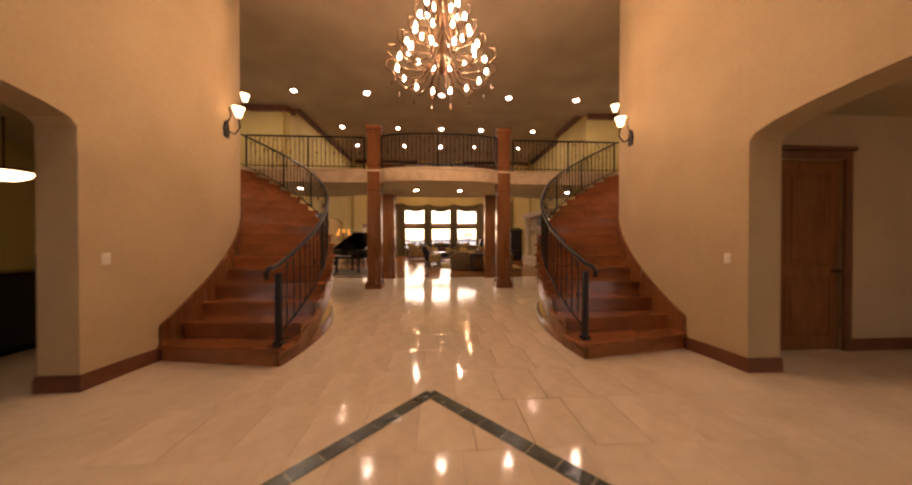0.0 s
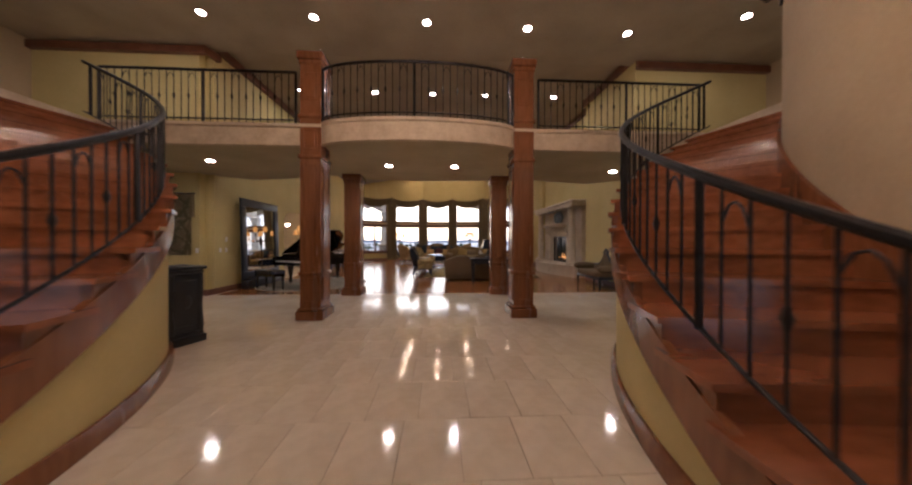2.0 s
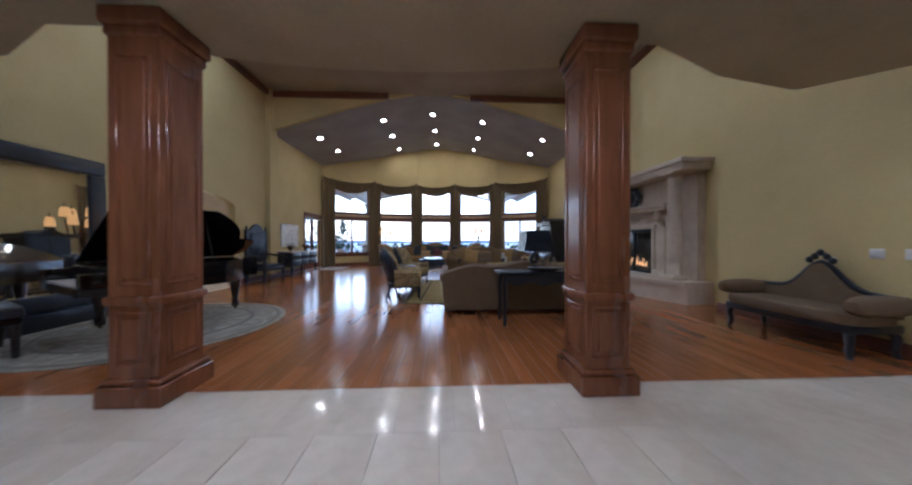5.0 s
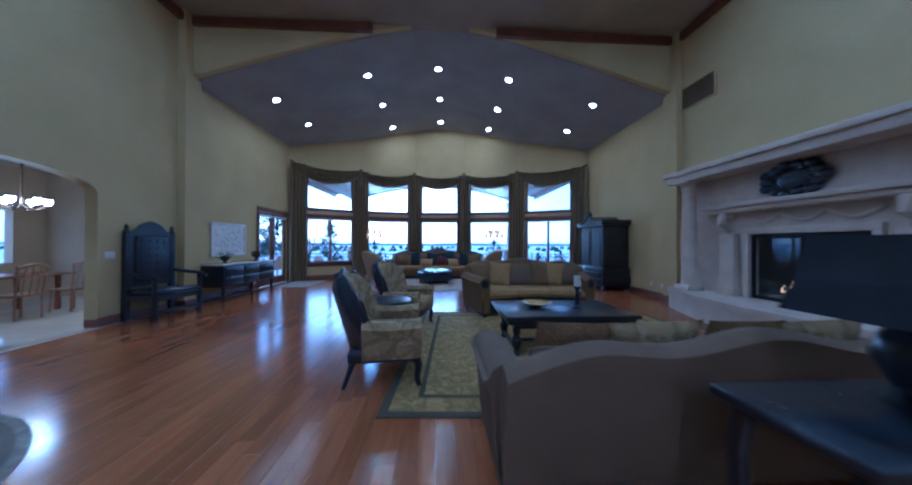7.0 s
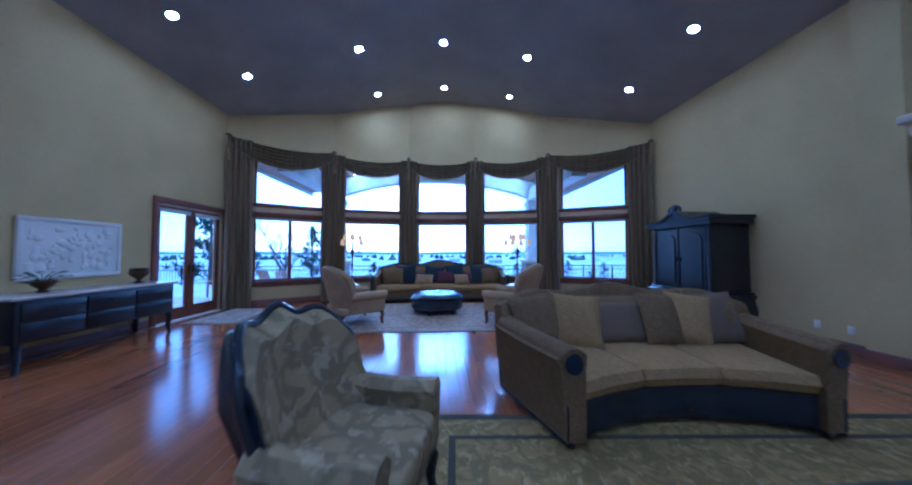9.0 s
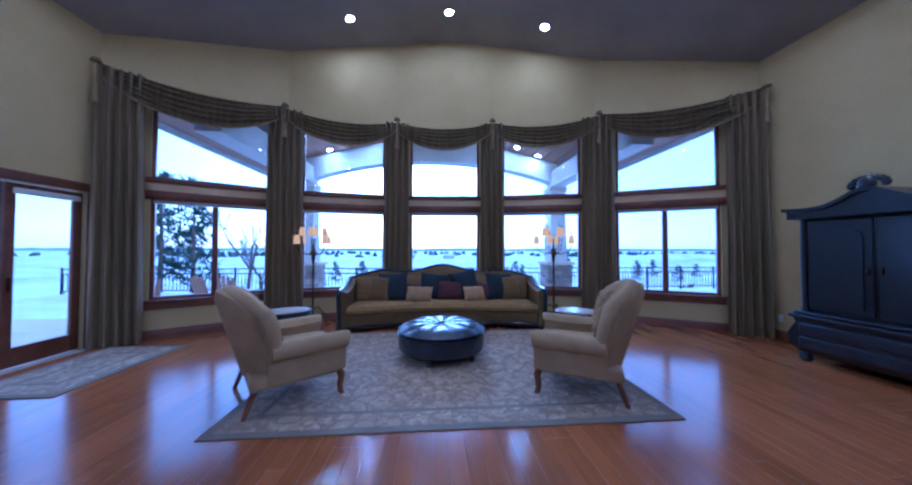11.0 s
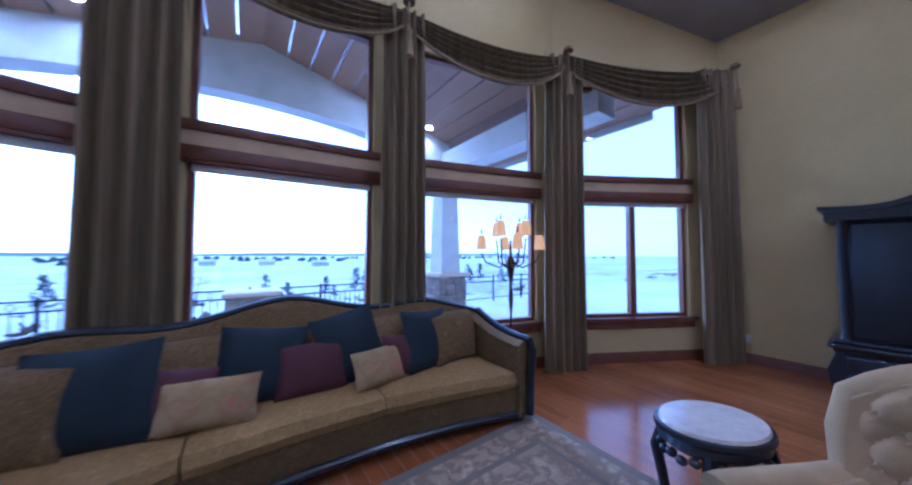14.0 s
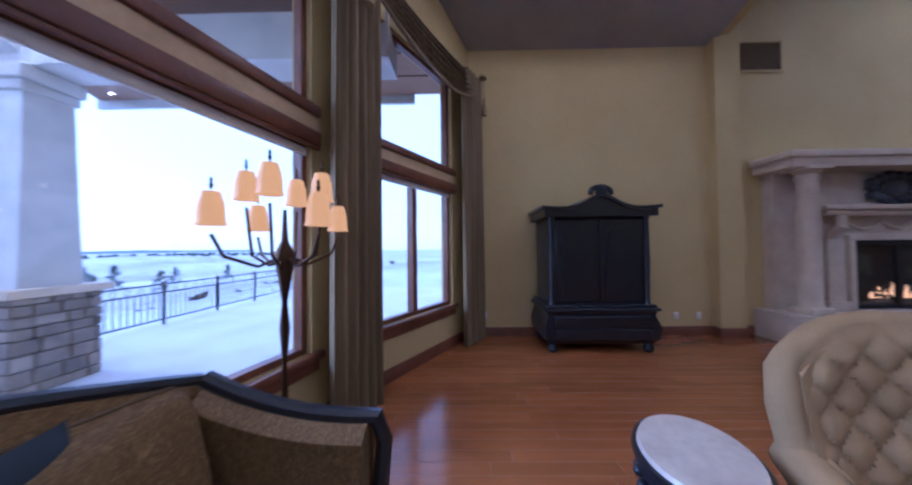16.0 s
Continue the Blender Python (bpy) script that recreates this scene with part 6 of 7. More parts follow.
# leaning mirror
mi = thing("leaning_mirror", "tall mirror in a wide dark carved frame leaning on the wall", "mirror", -4.66, 12.0, 0.24, 90)
T = pose(0, 0, 0, -1.5)
fr = B()
for a in ((-0.96, 0.96, 0.0, 0.24), (-0.96, 0.96, 2.1, 2.34), (-0.96, -0.72, 0.24, 2.1), (0.72, 0.96, 0.24, 2.1)):
    box(fr, a[0], a[1], -0.06, 0.0, a[2], a[3], 0.025, 3, T)
part("frame", fr, EBONY, mi)
part("glass", box(B(), -0.73, 0.73, -0.025, -0.015, 0.23, 2.11, m=T), MIRROR, mi, smooth=False)
mb = thing("mirror_stand", "low dark plinth under the mirror", "plinth", -4.60, 12.0, 0, 90)
part("plinth", box(B(), -0.9, 0.9, -0.12, 0.1, 0.0, 0.24, 0.01, 2), EBONY, mb)

# tapestry
tp = thing("tapestry", "woven landscape tapestry hanging from a rod", "tapestry", -6.2, 10.09, 1.0)
bm, g = B(), []
for j in range(9):
    row = []
    for i in range(41):
        u = i / 40
        row.append(bm.verts.new((-1.0 + 2.0 * u, -0.03 - 0.012 * math.sin(u * 20) * (1 - j / 10), 1.52 * j / 8 + 0.01)))
    g.append(row)
for j in range(8):
    for i in range(40):
        bm.faces.new((g[j][i], g[j][i + 1], g[j + 1][i + 1], g[j + 1][i]))
bmesh.ops.solidify(bm, geom=bm.faces[:], thickness=0.008)
part("cloth", bm, TAPESTRY, tp)
part("rod", tube(B(), [(-1.1, -0.05, 1.53), (1.1, -0.05, 1.53)], 0.015, 8), EBONY, tp)
for sg in (-1, 1):
    part("swag_tail", box(B(), sg * 1.02 - 0.05, sg * 1.02 + 0.05, -0.06, -0.02, 0.95, 1.55, 0.015, 2), DRAPE, tp)

# loveseat at the hall end of the right wall
ls = thing("settee", "carved dark settee with pointed back and taupe seat", "settee", 5.68, 11.2, 0, -90)
part("seat", soft(B(), -0.72, 0.72, -0.36, 0.26, 0.34, 0.50, 0.3, 28), TAUPE, ls)
part("seat_rail", box(B(), -0.70, 0.70, -0.34, 0.28, 0.27, 0.37, 0.02, 2), EBONY, ls)
us = [i / 20 for i in range(21)]
hz = lambda u: 0.62 + 0.36 * math.exp(-((u - 0.5) / 0.17) ** 2)
part("back_pad", prism(B(), [(-0.68 + 1.36 * u, hz(u)) for u in us] + [(0.68, 0.42), (-0.68, 0.42)], 0.22, 0.30, "y"), TAUPE, ls)
part("back_frame", tube(B(), [(-0.72 + 1.44 * u, 0.27, hz(u) + 0.02) for u in us], 0.032, 8), EBONY, ls)
cr = B()
for k in range(5):
    ball(cr, -0.12 + k * 0.06, 0.26, 1.02 + 0.05 * (2 - abs(k - 2)), 0.045, 0.03, 0.045, 1, 8, 6)
part("carved_crest", cr, EBONY, ls)
for sg in (-1, 1):
    part("bolster_arm", ball(B(), sg * 0.72, -0.04, 0.58, 0.11, 0.36, 0.11, 0.7, 16, 10), TAUPE, ls)
    for sy, o in ((-0.28, -1), (0.22, 1)):
        part("leg", cabriole(B(), sg * 0.64, sy, 0.29, 1.1, sg, o), EBONY, ls)

# ---- entrance: chandelier and sconces ----
ch = thing("chandelier", "large bronze branching chandelier with lit bulbs and crystal drops", "chandelier", 0.53, 3.3, 0)
part("chain", tube(B(), [(0, 0, CEILZ), (0, 0, 4.9)], 0.018, 6), BRONZE, ch)
part("canopy", lathe(B(), [(0.12, CEILZ), (0.10, CEILZ - 0.05), (0.02, CEILZ - 0.08)], 16), BRONZE, ch)
part("stem", lathe(B(), [(0.03, 4.95), (0.07, 4.7), (0.03, 4.5), (0.06, 4.1), (0.1, 3.9), (0.05, 3.75), (0.02, 3.7)], 14), BRONZE, ch)
rnd = random.Random(11)
for tier, (r, z, cnt) in enumerate(((0.78, 3.75, 14), (0.62, 4.05, 12), (0.46, 4.35, 10), (0.30, 4.6, 6))):
    for k in range(cnt):
        a = 2 * math.pi * (k + 0.5 * (tier % 2)) / cnt
        c, s = math.cos(a), math.sin(a)
        arm = part("arm", tube(B(), [(0.04 * c, 0.04 * s, z + 0.25), (r * 0.35 * c, r * 0.35 * s, z - 0.08), (r * 0.75 * c, r * 0.75 * s, z - 0.12), (r * c, r * s, z + 0.04), (r * 0.98 * c, r * 0.98 * s, z + 0.14), (r * 0.88 * c, r * 0.88 * s, z + 0.17)], 0.014, 6, 0.008), BRONZE, ch)
        part("bulb", lathe(B(), [(0.012, 0), (0.022, 0.03), (0.014, 0.06), (0.002, 0.085)], 8, r * 0.80 * c, r * 0.80 * s, z + 0.0), BULB, arm)
        part("drop", lathe(B(), [(0.002, 0.0), (0.018, -0.04), (0.012, -0.07), (0.001, -0.08)], 8, r * 0.9 * c, r * 0.9 * s, z - 0.14), CRYSTAL, arm)


def sconce(x, y, z, rz):
    s = thing("wall_sconce", "wrought-iron wall sconce with a lit alabaster bell shade", "wall sconce", x, y, z, rz, "wall sconces")
    part("backplate", prism(B(), [(-0.06, -0.16), (0.06, -0.16), (0.085, -0.05), (0.05, 0.06), (0, 0.10), (-0.05, 0.06), (-0.085, -0.05)], -0.025, 0.0, "y"), IRON, s)
    part("arm", tube(B(), [(0, -0.02, -0.05), (0, -0.12, -0.10), (0, -0.19, 0.0), (0, -0.18, 0.10), (0, -0.17, 0.16)], 0.013, 6), IRON, s)
    part("leaf", tube(B(), [(0, -0.02, 0.05), (0.01, -0.07, 0.18), (0, -0.04, 0.30)], 0.012, 6, 0.004), IRON, s)
    sh = B()
    lathe(sh, [(0.03, 0.0), (0.05, 0.03), (0.062, 0.10), (0.085, 0.15), (0.08, 0.15), (0.055, 0.10), (0.0, 0.05)], 18, 0, -0.17, 0.16)
    part("shade", sh, ALABASTER, s, "glowing alabaster bell shade")


for side in (1, -1):
    for a, z in ((168, 3.1), (134, 4.05)):
        x, y = SC[0] + (RIN + 0.002) * math.cos(radians(a)), SC[1] + (RIN + 0.002) * math.sin(radians(a))
        sconce(flip(x, side), y, z, (a + 90) if side > 0 else (-(a + 90)))

# side rooms: kitchen counter, hanging bowl added as an unseen hall light
kc = thing("bar_counter", "dark wood bar counter with a polished black top", "counter", -4.9, -1.6, 0)
part("body", box(B(), -1.1, 0.7, -1.6, 0.9, 0, 0.88, 0.01, 1), EBONY, kc)
part("worktop", box(B(), -1.15, 0.75, -1.65, 0.95, 0.88, 0.92, 0.012, 2), LACQUER, kc)
for k in range(3):
    part("panel", box(B(), 0.70, 0.715, -1.5 + k * 0.8, -0.8 + k * 0.8, 0.1, 0.8, 0.006, 1), EBONY, kc)
# out-of-view pendant, put in to brighten the right side room
for x, y, z, nm in ((5.6, 0.6, 2.45, "bowl_pendant"),):
    bp = thing(nm, "added bronze pendant with a lit alabaster bowl, out of view", "pendant lamp", x, y, z, group="bowl pendants")
    part("bowl", lathe(B(), [(0.0, 0.0), (0.10, 0.01), (0.20, 0.06), (0.24, 0.12), (0.22, 0.12), (0.0, 0.05)], 24), ALABASTER, bp)
    part("rod", tube(B(), [(0, 0, 0.1), (0, 0, 2.94 - z)], 0.012, 6), BRONZE, bp)
solid("kitchen_cabinet", box(B(), -7.1, -6.5, -1.5, 2.4, 0, 2.3, 0.01, 1), EBONY, "tall dark kitchen cabinets along the far wall", "cabinet")

# dining room past the arch
dt = thing("dining_table", "long wooden dining table", "dining table", -7.6, 16.9, 0)
part("tabletop", box(B(), -0.55, 0.55, -1.2, 1.2, 0.72, 0.76, 0.015, 2), CHERRY, dt)
for sx in (-0.4, 0.4):
    for sy in (-1.0, 1.0):
        part("leg", lathe(B(), [(0.04, 0), (0.05, 0.1), (0.035, 0.4), (0.05, 0.72)], 10, sx, sy), CHERRY, dt)


def dining_chair(x, y, rz):
    c = thing("dining_chair", "light wooden spindle-back dining chair", "chair", x, y, 0, rz, "dining chairs")
    part("seat", box(B(), -0.22, 0.22, -0.22, 0.22, 0.42, 0.46, 0.015, 2), PORCHWOOD, c)
    for sx in (-0.18, 0.18):
        part("leg", tube(B(), [(sx, -0.18, 0.42), (sx * 1.1, -0.2, 0)], 0.02, 6), PORCHWOOD, c)
        part("leg", tube(B(), [(sx, 0.18, 0.0), (sx, 0.19, 0.45), (sx * 1.1, 0.26, 0.98)], 0.02, 6), PORCHWOOD, c)
    part("crest", tube(B(), [(-0.22, 0.26, 0.94), (0, 0.29, 1.0), (0.22, 0.26, 0.94)], 0.03, 6), PORCHWOOD, c)
    for q in (-0.1, 0, 0.1):
        part("spindle", tube(B(), [(q, 0.19, 0.46), (q, 0.275, 0.96)], 0.01, 6), PORCHWOOD, c)


for x, y, rz in ((-6.8, 16.2, -90), (-6.8, 17.0, -90), (-6.8, 17.8, -90), (-8.4, 16.4, 90), (-8.4, 17.4, 90)):
    dining_chair(x, y, rz)
dc = thing("dining_chandelier", "small bronze chandelier with lit glass cups over the table", "chandelier", -6.5, 16.8, 0)
part("stem", tube(B(), [(0, 0, 3.2), (0, 0, 2.0)], 0.014, 6), BRONZE, dc)
for k in range(6):
    a = k * math.pi / 3
    c, s = math.cos(a), math.sin(a)
    arm = part("arm", tube(B(), [(0, 0, 2.05), (0.15 * c, 0.15 * s, 1.95), (0.28 * c, 0.28 * s, 2.05)], 0.01, 6), BRONZE, dc)
    part("cup", lathe(B(), [(0.02, 0), (0.05, 0.04), (0.055, 0.09), (0.0, 0.08)], 12, 0.28 * c, 0.28 * s, 2.06), CUP, arm)

# wet bar in the room beside the hall
wb = thing("bar_counter", "dark wood bar counter with black stone top", "bar counter", -4.95, 3.75, 0, 0)
part("cabinet", box(B(), -0.30, 0.30, -1.10, 1.10, 0.08, 0.95, 0.006, 1), EBONY, wb)
part("toe_kick", box(B(), -0.30, 0.26, -1.08, 1.08, 0.0, 0.08), IRON, wb, smooth=False)
for k in range(3):
    part("panel", box(B(), 0.30, 0.318, -1.04 + k * 0.71, -0.40 + k * 0.71, 0.16, 0.88, 0.008, 1), EBONY, wb)
part("worktop", box(B(), -0.33, 0.36, -1.14, 1.13, 0.95, 0.99, 0.01, 2), BLACKGLASS, wb, "black polished stone top")
part("faucet", tube(B(), [(0.05, -0.35, 0.99), (0.05, -0.35, 1.20), (0.05, -0.28, 1.26), (0.05, -0.18, 1.24), (0.05, -0.17, 1.19)], 0.013, 8), BRONZE, wb)
bl = thing("bowl_pendant", "lit bowl pendant lamp over the bar", "pendant lamp", -4.95, 3.15, 2.12, 0)
part("bowl", lathe(B(), [(0.0, 0.0), (0.10, 0.012), (0.20, 0.06), (0.25, 0.13), (0.235, 0.13), (0.0, 0.03)], 28), ALABASTER, bl)
part("rim", lathe(B(), [(0.25, 0.12), (0.265, 0.13), (0.25, 0.15), (0.235, 0.13)], 28), BRONZE, bl)
part("chain", tube(B(), [(0, 0, 0.03), (0, 0, 0.81)], 0.010, 6), BRONZE, bl)

# pedestal urn behind the left stair, niche console on the loft
pu = thing("pedestal_cabinet", "narrow dark carved pedestal cabinet beside the stair", "cabinet", -2.62, 6.55, 0, -20)
part("plinth", box(box(B(), -0.24, 0.24, -0.22, 0.22, 0, 0.10, 0.012, 2), -0.22, 0.22, -0.20, 0.20, 0.10, 0.15, 0.015, 2), EBONY, pu)
part("body", loft(B(), [[(sx * w, sy * w * 0.9, z) for sx, sy in ((-1, -1), (1, -1), (1, 1), (-1, 1))] for w, z in ((0.19, 0.15), (0.20, 0.35), (0.205, 0.65), (0.19, 0.93))]), EBONY, pu)
for rot in (0, 90, 180, 270):
    pnl = box(B(), -0.13, 0.13, -0.205, -0.17, 0.24, 0.84, 0.012, 2)
    bmesh.ops.transform(pnl, matrix=pose(0, 0, 0, 0, 0, rot), verts=pnl.verts)
    part("panel", pnl, EBONY, pu)
    boss = ball(B(), 0, -0.20, 0.56, 0.06, 0.025, 0.09, 1, 12, 8)
    bmesh.ops.transform(boss, matrix=pose(0, 0, 0, 0, 0, rot), verts=boss.verts)
    part("carved_boss", boss, EBONY, pu)
for sx in (-0.19, 0.19):
    for sy in (-0.17, 0.17):
        part("corner_post", lathe(B(), [(0.03, 0.15), (0.04, 0.22), (0.022, 0.5), (0.035, 0.8), (0.03, 0.93)], 10, sx, sy), EBONY, pu)
part("top", box(box(B(), -0.22, 0.22, -0.20, 0.20, 0.93, 0.98, 0.015, 2), -0.25, 0.25, -0.23, 0.23, 0.98, 1.03, 0.018, 3), EBONY, pu)
for x in (-1.0, 2.1):
    k = thing("loft_chest", "small wooden chest on the loft by the railing", "chest", x, 9.4, LOFT1, group="loft chests")
    part("body", box(B(), -0.35, 0.35, -0.2, 0.2, 0, 0.5, 0.012, 2), CHERRY, k)
    part("lid", box(B(), -0.37, 0.37, -0.22, 0.22, 0.5, 0.55, 0.012, 2), CHERRY, k)


# ---- switches and outlets ----
def plate(x, y, z, rz, w=0.075, name="light_switch"):
    p = thing(name, "small white wall plate", "switch" if name == "light_switch" else "outlet", x, y, z, rz, "wall plates")
    part("plate", box(B(), -w / 2, w / 2, -0.008, 0.0, -0.058, 0.058, 0.003, 2), WHITE, p)
    part("rocker", box(B(), -0.016, 0.016, -0.013, -0.007, -0.033, 0.033, 0.002, 1), WHITE, p)


plate(3.692, 2.20, 1.18, -90)
plate(flip(3.692, -1), 2.2, 1.20, 90)
plate(-5.1, 10.099, 1.12, 0)
plate(-5.25, 10.099, 0.35, 0, name="wall_outlet")
for y, z in ((10.5, 1.12), (10.72, 1.12), (10.72, 1.40)):
    plate(-4.839, y, z, 90)
plate(6.099, 10.55, 1.12, -90)
plate(6.099, 10.80, 1.12, -90, 0.12)
plate(-4.839, 16.6, 1.18, 90, 0.16)
for y, z in ((22.22, 0.36), (18.95, 0.33), (18.57, 0.33)):
    plate(6.449, y, z, -90, name="wall_outlet")

# ---- recessed lights ----
def can(x, y, z, m=None, group="recessed ceiling lights", lens=CAN):
    c = thing("recessed_light", "small lit recessed ceiling light with white trim ring", "ceiling light", group=group)
    c.matrix_basis = pose(x, y, z) if m is None else m
    part("trim_ring", lathe(B(), [(0.075, -0.002), (0.095, -0.004), (0.095, -0.012), (0.075, -0.008), (0.075, -0.002)], 20), WHITE, c)
    part("lens", lathe(B(), [(0.0, -0.003), (0.074, -0.003), (0.074, -0.006), (0.0, -0.006)], 20), lens, c)
    return c


first = can(-4.12, 8.95, CEILZ)
# the four at negative y are unseen, added to brighten the foyer floor
for x, y in [(-1.81, 8.95), (0.6, 8.98), (2.86, 9.03), (5.2, 9.06), (-3.75, 12.65), (-1.3, 12.65), (0.65, 12.65), (2.45, 12.65), (4.85, 12.65),
             (-3.75, 15.2), (-1.3, 15.2), (0.65, 15.2), (2.45, 15.2), (4.85, 15.2), (-6.3, 8.4), (7.4, 8.4), (-1.2, -0.6), (2.1, -0.6), (-1.2, -3.0), (2.1, -3.0)]:
    copy_thing(first, pose(x, y, LOUNGEZ if y > 10.3 else CEILZ))
for x, y in [(-0.246, 9.09), (1.225, 9.09), (-3.9, 8.9), (5.0, 9.3)]:
    copy_thing(first, pose(x, y, LOFT0))
for x, y in [(-3.77, 19.72), (-1.27, 19.68), (0.70, 19.80), (2.73, 19.70), (5.16, 19.58), (-3.66, 21.49), (-1.20, 21.49), (0.75, 21.60), (2.76, 21.57), (5.24, 21.51), (-1.18, 23.49), (0.80, 23.54), (2.76, 23.38)]:
    slope = (vault(x + 0.05) - vault(x - 0.05)) / 0.1
    can(x, y, vault(x), pose(x, y, vault(x), 0, -math.degrees(math.atan(slope)), 0), lens=CANWARM)

# ---- outside: deck, porch, land ----
bm = B()
n = 60
rows = []
for j in range(n + 1):
    y = 22.0 + (j / n) ** 3 * 3000
    row = []
    for i in range(n + 1):
        x = 0.6 + ((2 * i / n - 1) ** 3) * 3000
        far = max(0.0, y - 30)
        z = -0.55 - 5.5 * (1 - math.exp(-far / 45)) - 9 * (1 - math.exp(-far / 500)) + 1.5 * noise.noise(Vector((x / 60, y / 60, 0))) * min(1, far / 40)
        z += 7.0 * math.exp(-((x - 120) / 70) ** 2 - ((y - 150) / 70) ** 2) if far else 0
        row.append(bm.verts.new((x, y, z)))
    rows.append(row)
for j in range(n):
    for i in range(n):
        bm.faces.new((rows[j][i], rows[j][i + 1], rows[j + 1][i + 1], rows[j + 1][i]))
solid("ground", bm, SNOW, "snow-dusted grassland falling away from the house", "ground", "structure")
# distance haze is put into the hills' colour as a pale blue
FAR = mat("hazy_far_hills", (0.34, 0.40, 0.50), 0.9, grain=0.02, scale=0.01, bump=0)
bm = B()
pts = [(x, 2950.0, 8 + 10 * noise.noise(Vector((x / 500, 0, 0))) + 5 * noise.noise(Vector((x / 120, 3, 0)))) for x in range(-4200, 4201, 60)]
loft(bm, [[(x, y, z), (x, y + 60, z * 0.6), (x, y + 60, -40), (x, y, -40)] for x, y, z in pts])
solid("backdrop", bm, FAR, "low hills on the horizon, haze painted in as blue", "hills", "structure")
solid("deck", box(B(), -13, 14, 22.4, 29.6, -0.45, -0.12), SNOWDECK, "snow-covered terrace behind the house", "terrace", "structure", False)
solid("deck_side", box(B(), -13, -5.05, 19.7, 22.4, -0.45, -0.12), SNOWDECK, "snow-covered terrace beside the house", "terrace", "structure", False)


def stone_pier(cx, cy, w, z0, z1, parent):
    part("core", box(B(), cx - w + 0.03, cx + w - 0.03, cy - w + 0.03, cy + w - 0.03, z0, z1), STONEVENEER, parent, smooth=False)
    rnd = random.Random(int(cx * 10))
    z = z0
    while z < z1 - 0.05:
        h = min(rnd.uniform(0.11, 0.2), z1 - z)
        for rot in (0, 90, 180, 270):
            a = -w
            while a < w - 0.05:
                b = min(a + rnd.uniform(0.16, 0.34), w)
                bm = box(B(), cx + a + 0.006, cx + b - 0.006, cy - w - rnd.uniform(0.0, 0.02), cy - w + 0.06, z + 0.006, z + h - 0.006, 0.012, 1)
                bmesh.ops.transform(bm, matrix=Matrix.Translation((cx, cy, 0)) @ pose(0, 0, 0, 0, 0, rot) @ Matrix.Translation((-cx, -cy, 0)), verts=bm.verts)
                part("stone", bm, STONEVENEER, parent, smooth=False)
                a = b
        z += h


for px in (-3.75, 4.9):
    p = thing("porch_column", "white tapered porch column on a stone pier", "column", group="porch columns")
    stone_pier(px, 28.0, 0.42, -0.12, 1.0, p)
    part("pier_cap", box(B(), px - 0.5, px + 0.5, 27.5, 28.5, 1.0, 1.1, 0.015, 2), LIMESTONE, p)
    bm = B()
    loft(bm, [[(px + sx * w, 28 + sy * w, z) for sx, sy in ((-1, -1), (1, -1), (1, 1), (-1, 1))] for w, z in ((0.3, 1.1), (0.24, 3.45))])
    part("shaft", bm, PORCHPAINT, p, smooth=False)
    part("capital", box(box(B(), px - 0.32, px + 0.32, 27.68, 28.32, 3.57, 3.75, 0.03, 2), px - 0.28, px + 0.28, 27.72, 28.28, 3.45, 3.57, 0.02, 2), PORCHPAINT, p)
por = thing("porch_roof", "white arched porch beams under a plank ceiling", "porch roof")
bm = B()
span = [(-3.75 + 8.65 * i / 24) for i in range(25)]
prism(bm, [(x, 3.75 + 0.8 * max(0.0, math.sin(math.pi * (x + 3.75) / 8.65)) ** 0.7) for x in span] + [(4.9, 4.75), (0.58, 5.75), (-3.75, 4.75)], 27.8, 28.2, "y")
part("front_beam", bm, PORCHPAINT, por, smooth=False)
for px in (-3.75, 4.9):
    part("side_beam", box(B(), px - 0.24, px + 0.24, bay_y(px) + 0.1, 28.2, 3.75, 4.3), PORCHPAINT, por, smooth=False)
for sgn, xo, zo in ((-1, -5.3, 4.2), (1, 6.45, 4.2)):
    for k in range(14):
        u0, u1 = k / 14, (k + 1) / 14
        a, b = (0.58 + (xo - 0.58) * u0, 5.62 + (zo - 5.62) * u0), (0.58 + (xo - 0.58) * (u1 - 0.006), 5.62 + (zo - 5.62) * (u1 - 0.006))
        bm = prism(B(), [a, b, (b[0], b[1] + 0.22), (a[0], a[1] + 0.22)], max(bay_y(a[0]), bay_y(b[0])) + 0.22, 29.0, "y")
        part("ceiling_board", bm, PORCHWOOD, por, smooth=False)
    part("eave_board", box(B(), min(xo, xo + sgn * 0.06), max(xo, xo + sgn * 0.06), 23.4, 29.1, zo - 0.12, zo + 0.24), PORCHPAINT, por, smooth=False)
for x, y in [(-2.4, 26.6), (-1.6, 27.3), (2.6, 26.6), (3.3, 27.3), (-2.9, 27.5), (4.1, 27.5)]:
    z = 5.62 - abs(x - 0.58) * 0.2415
    copy_thing(first, pose(x, y, z - 0.002, 0, 15 if x > 0.58 else -15, 0))
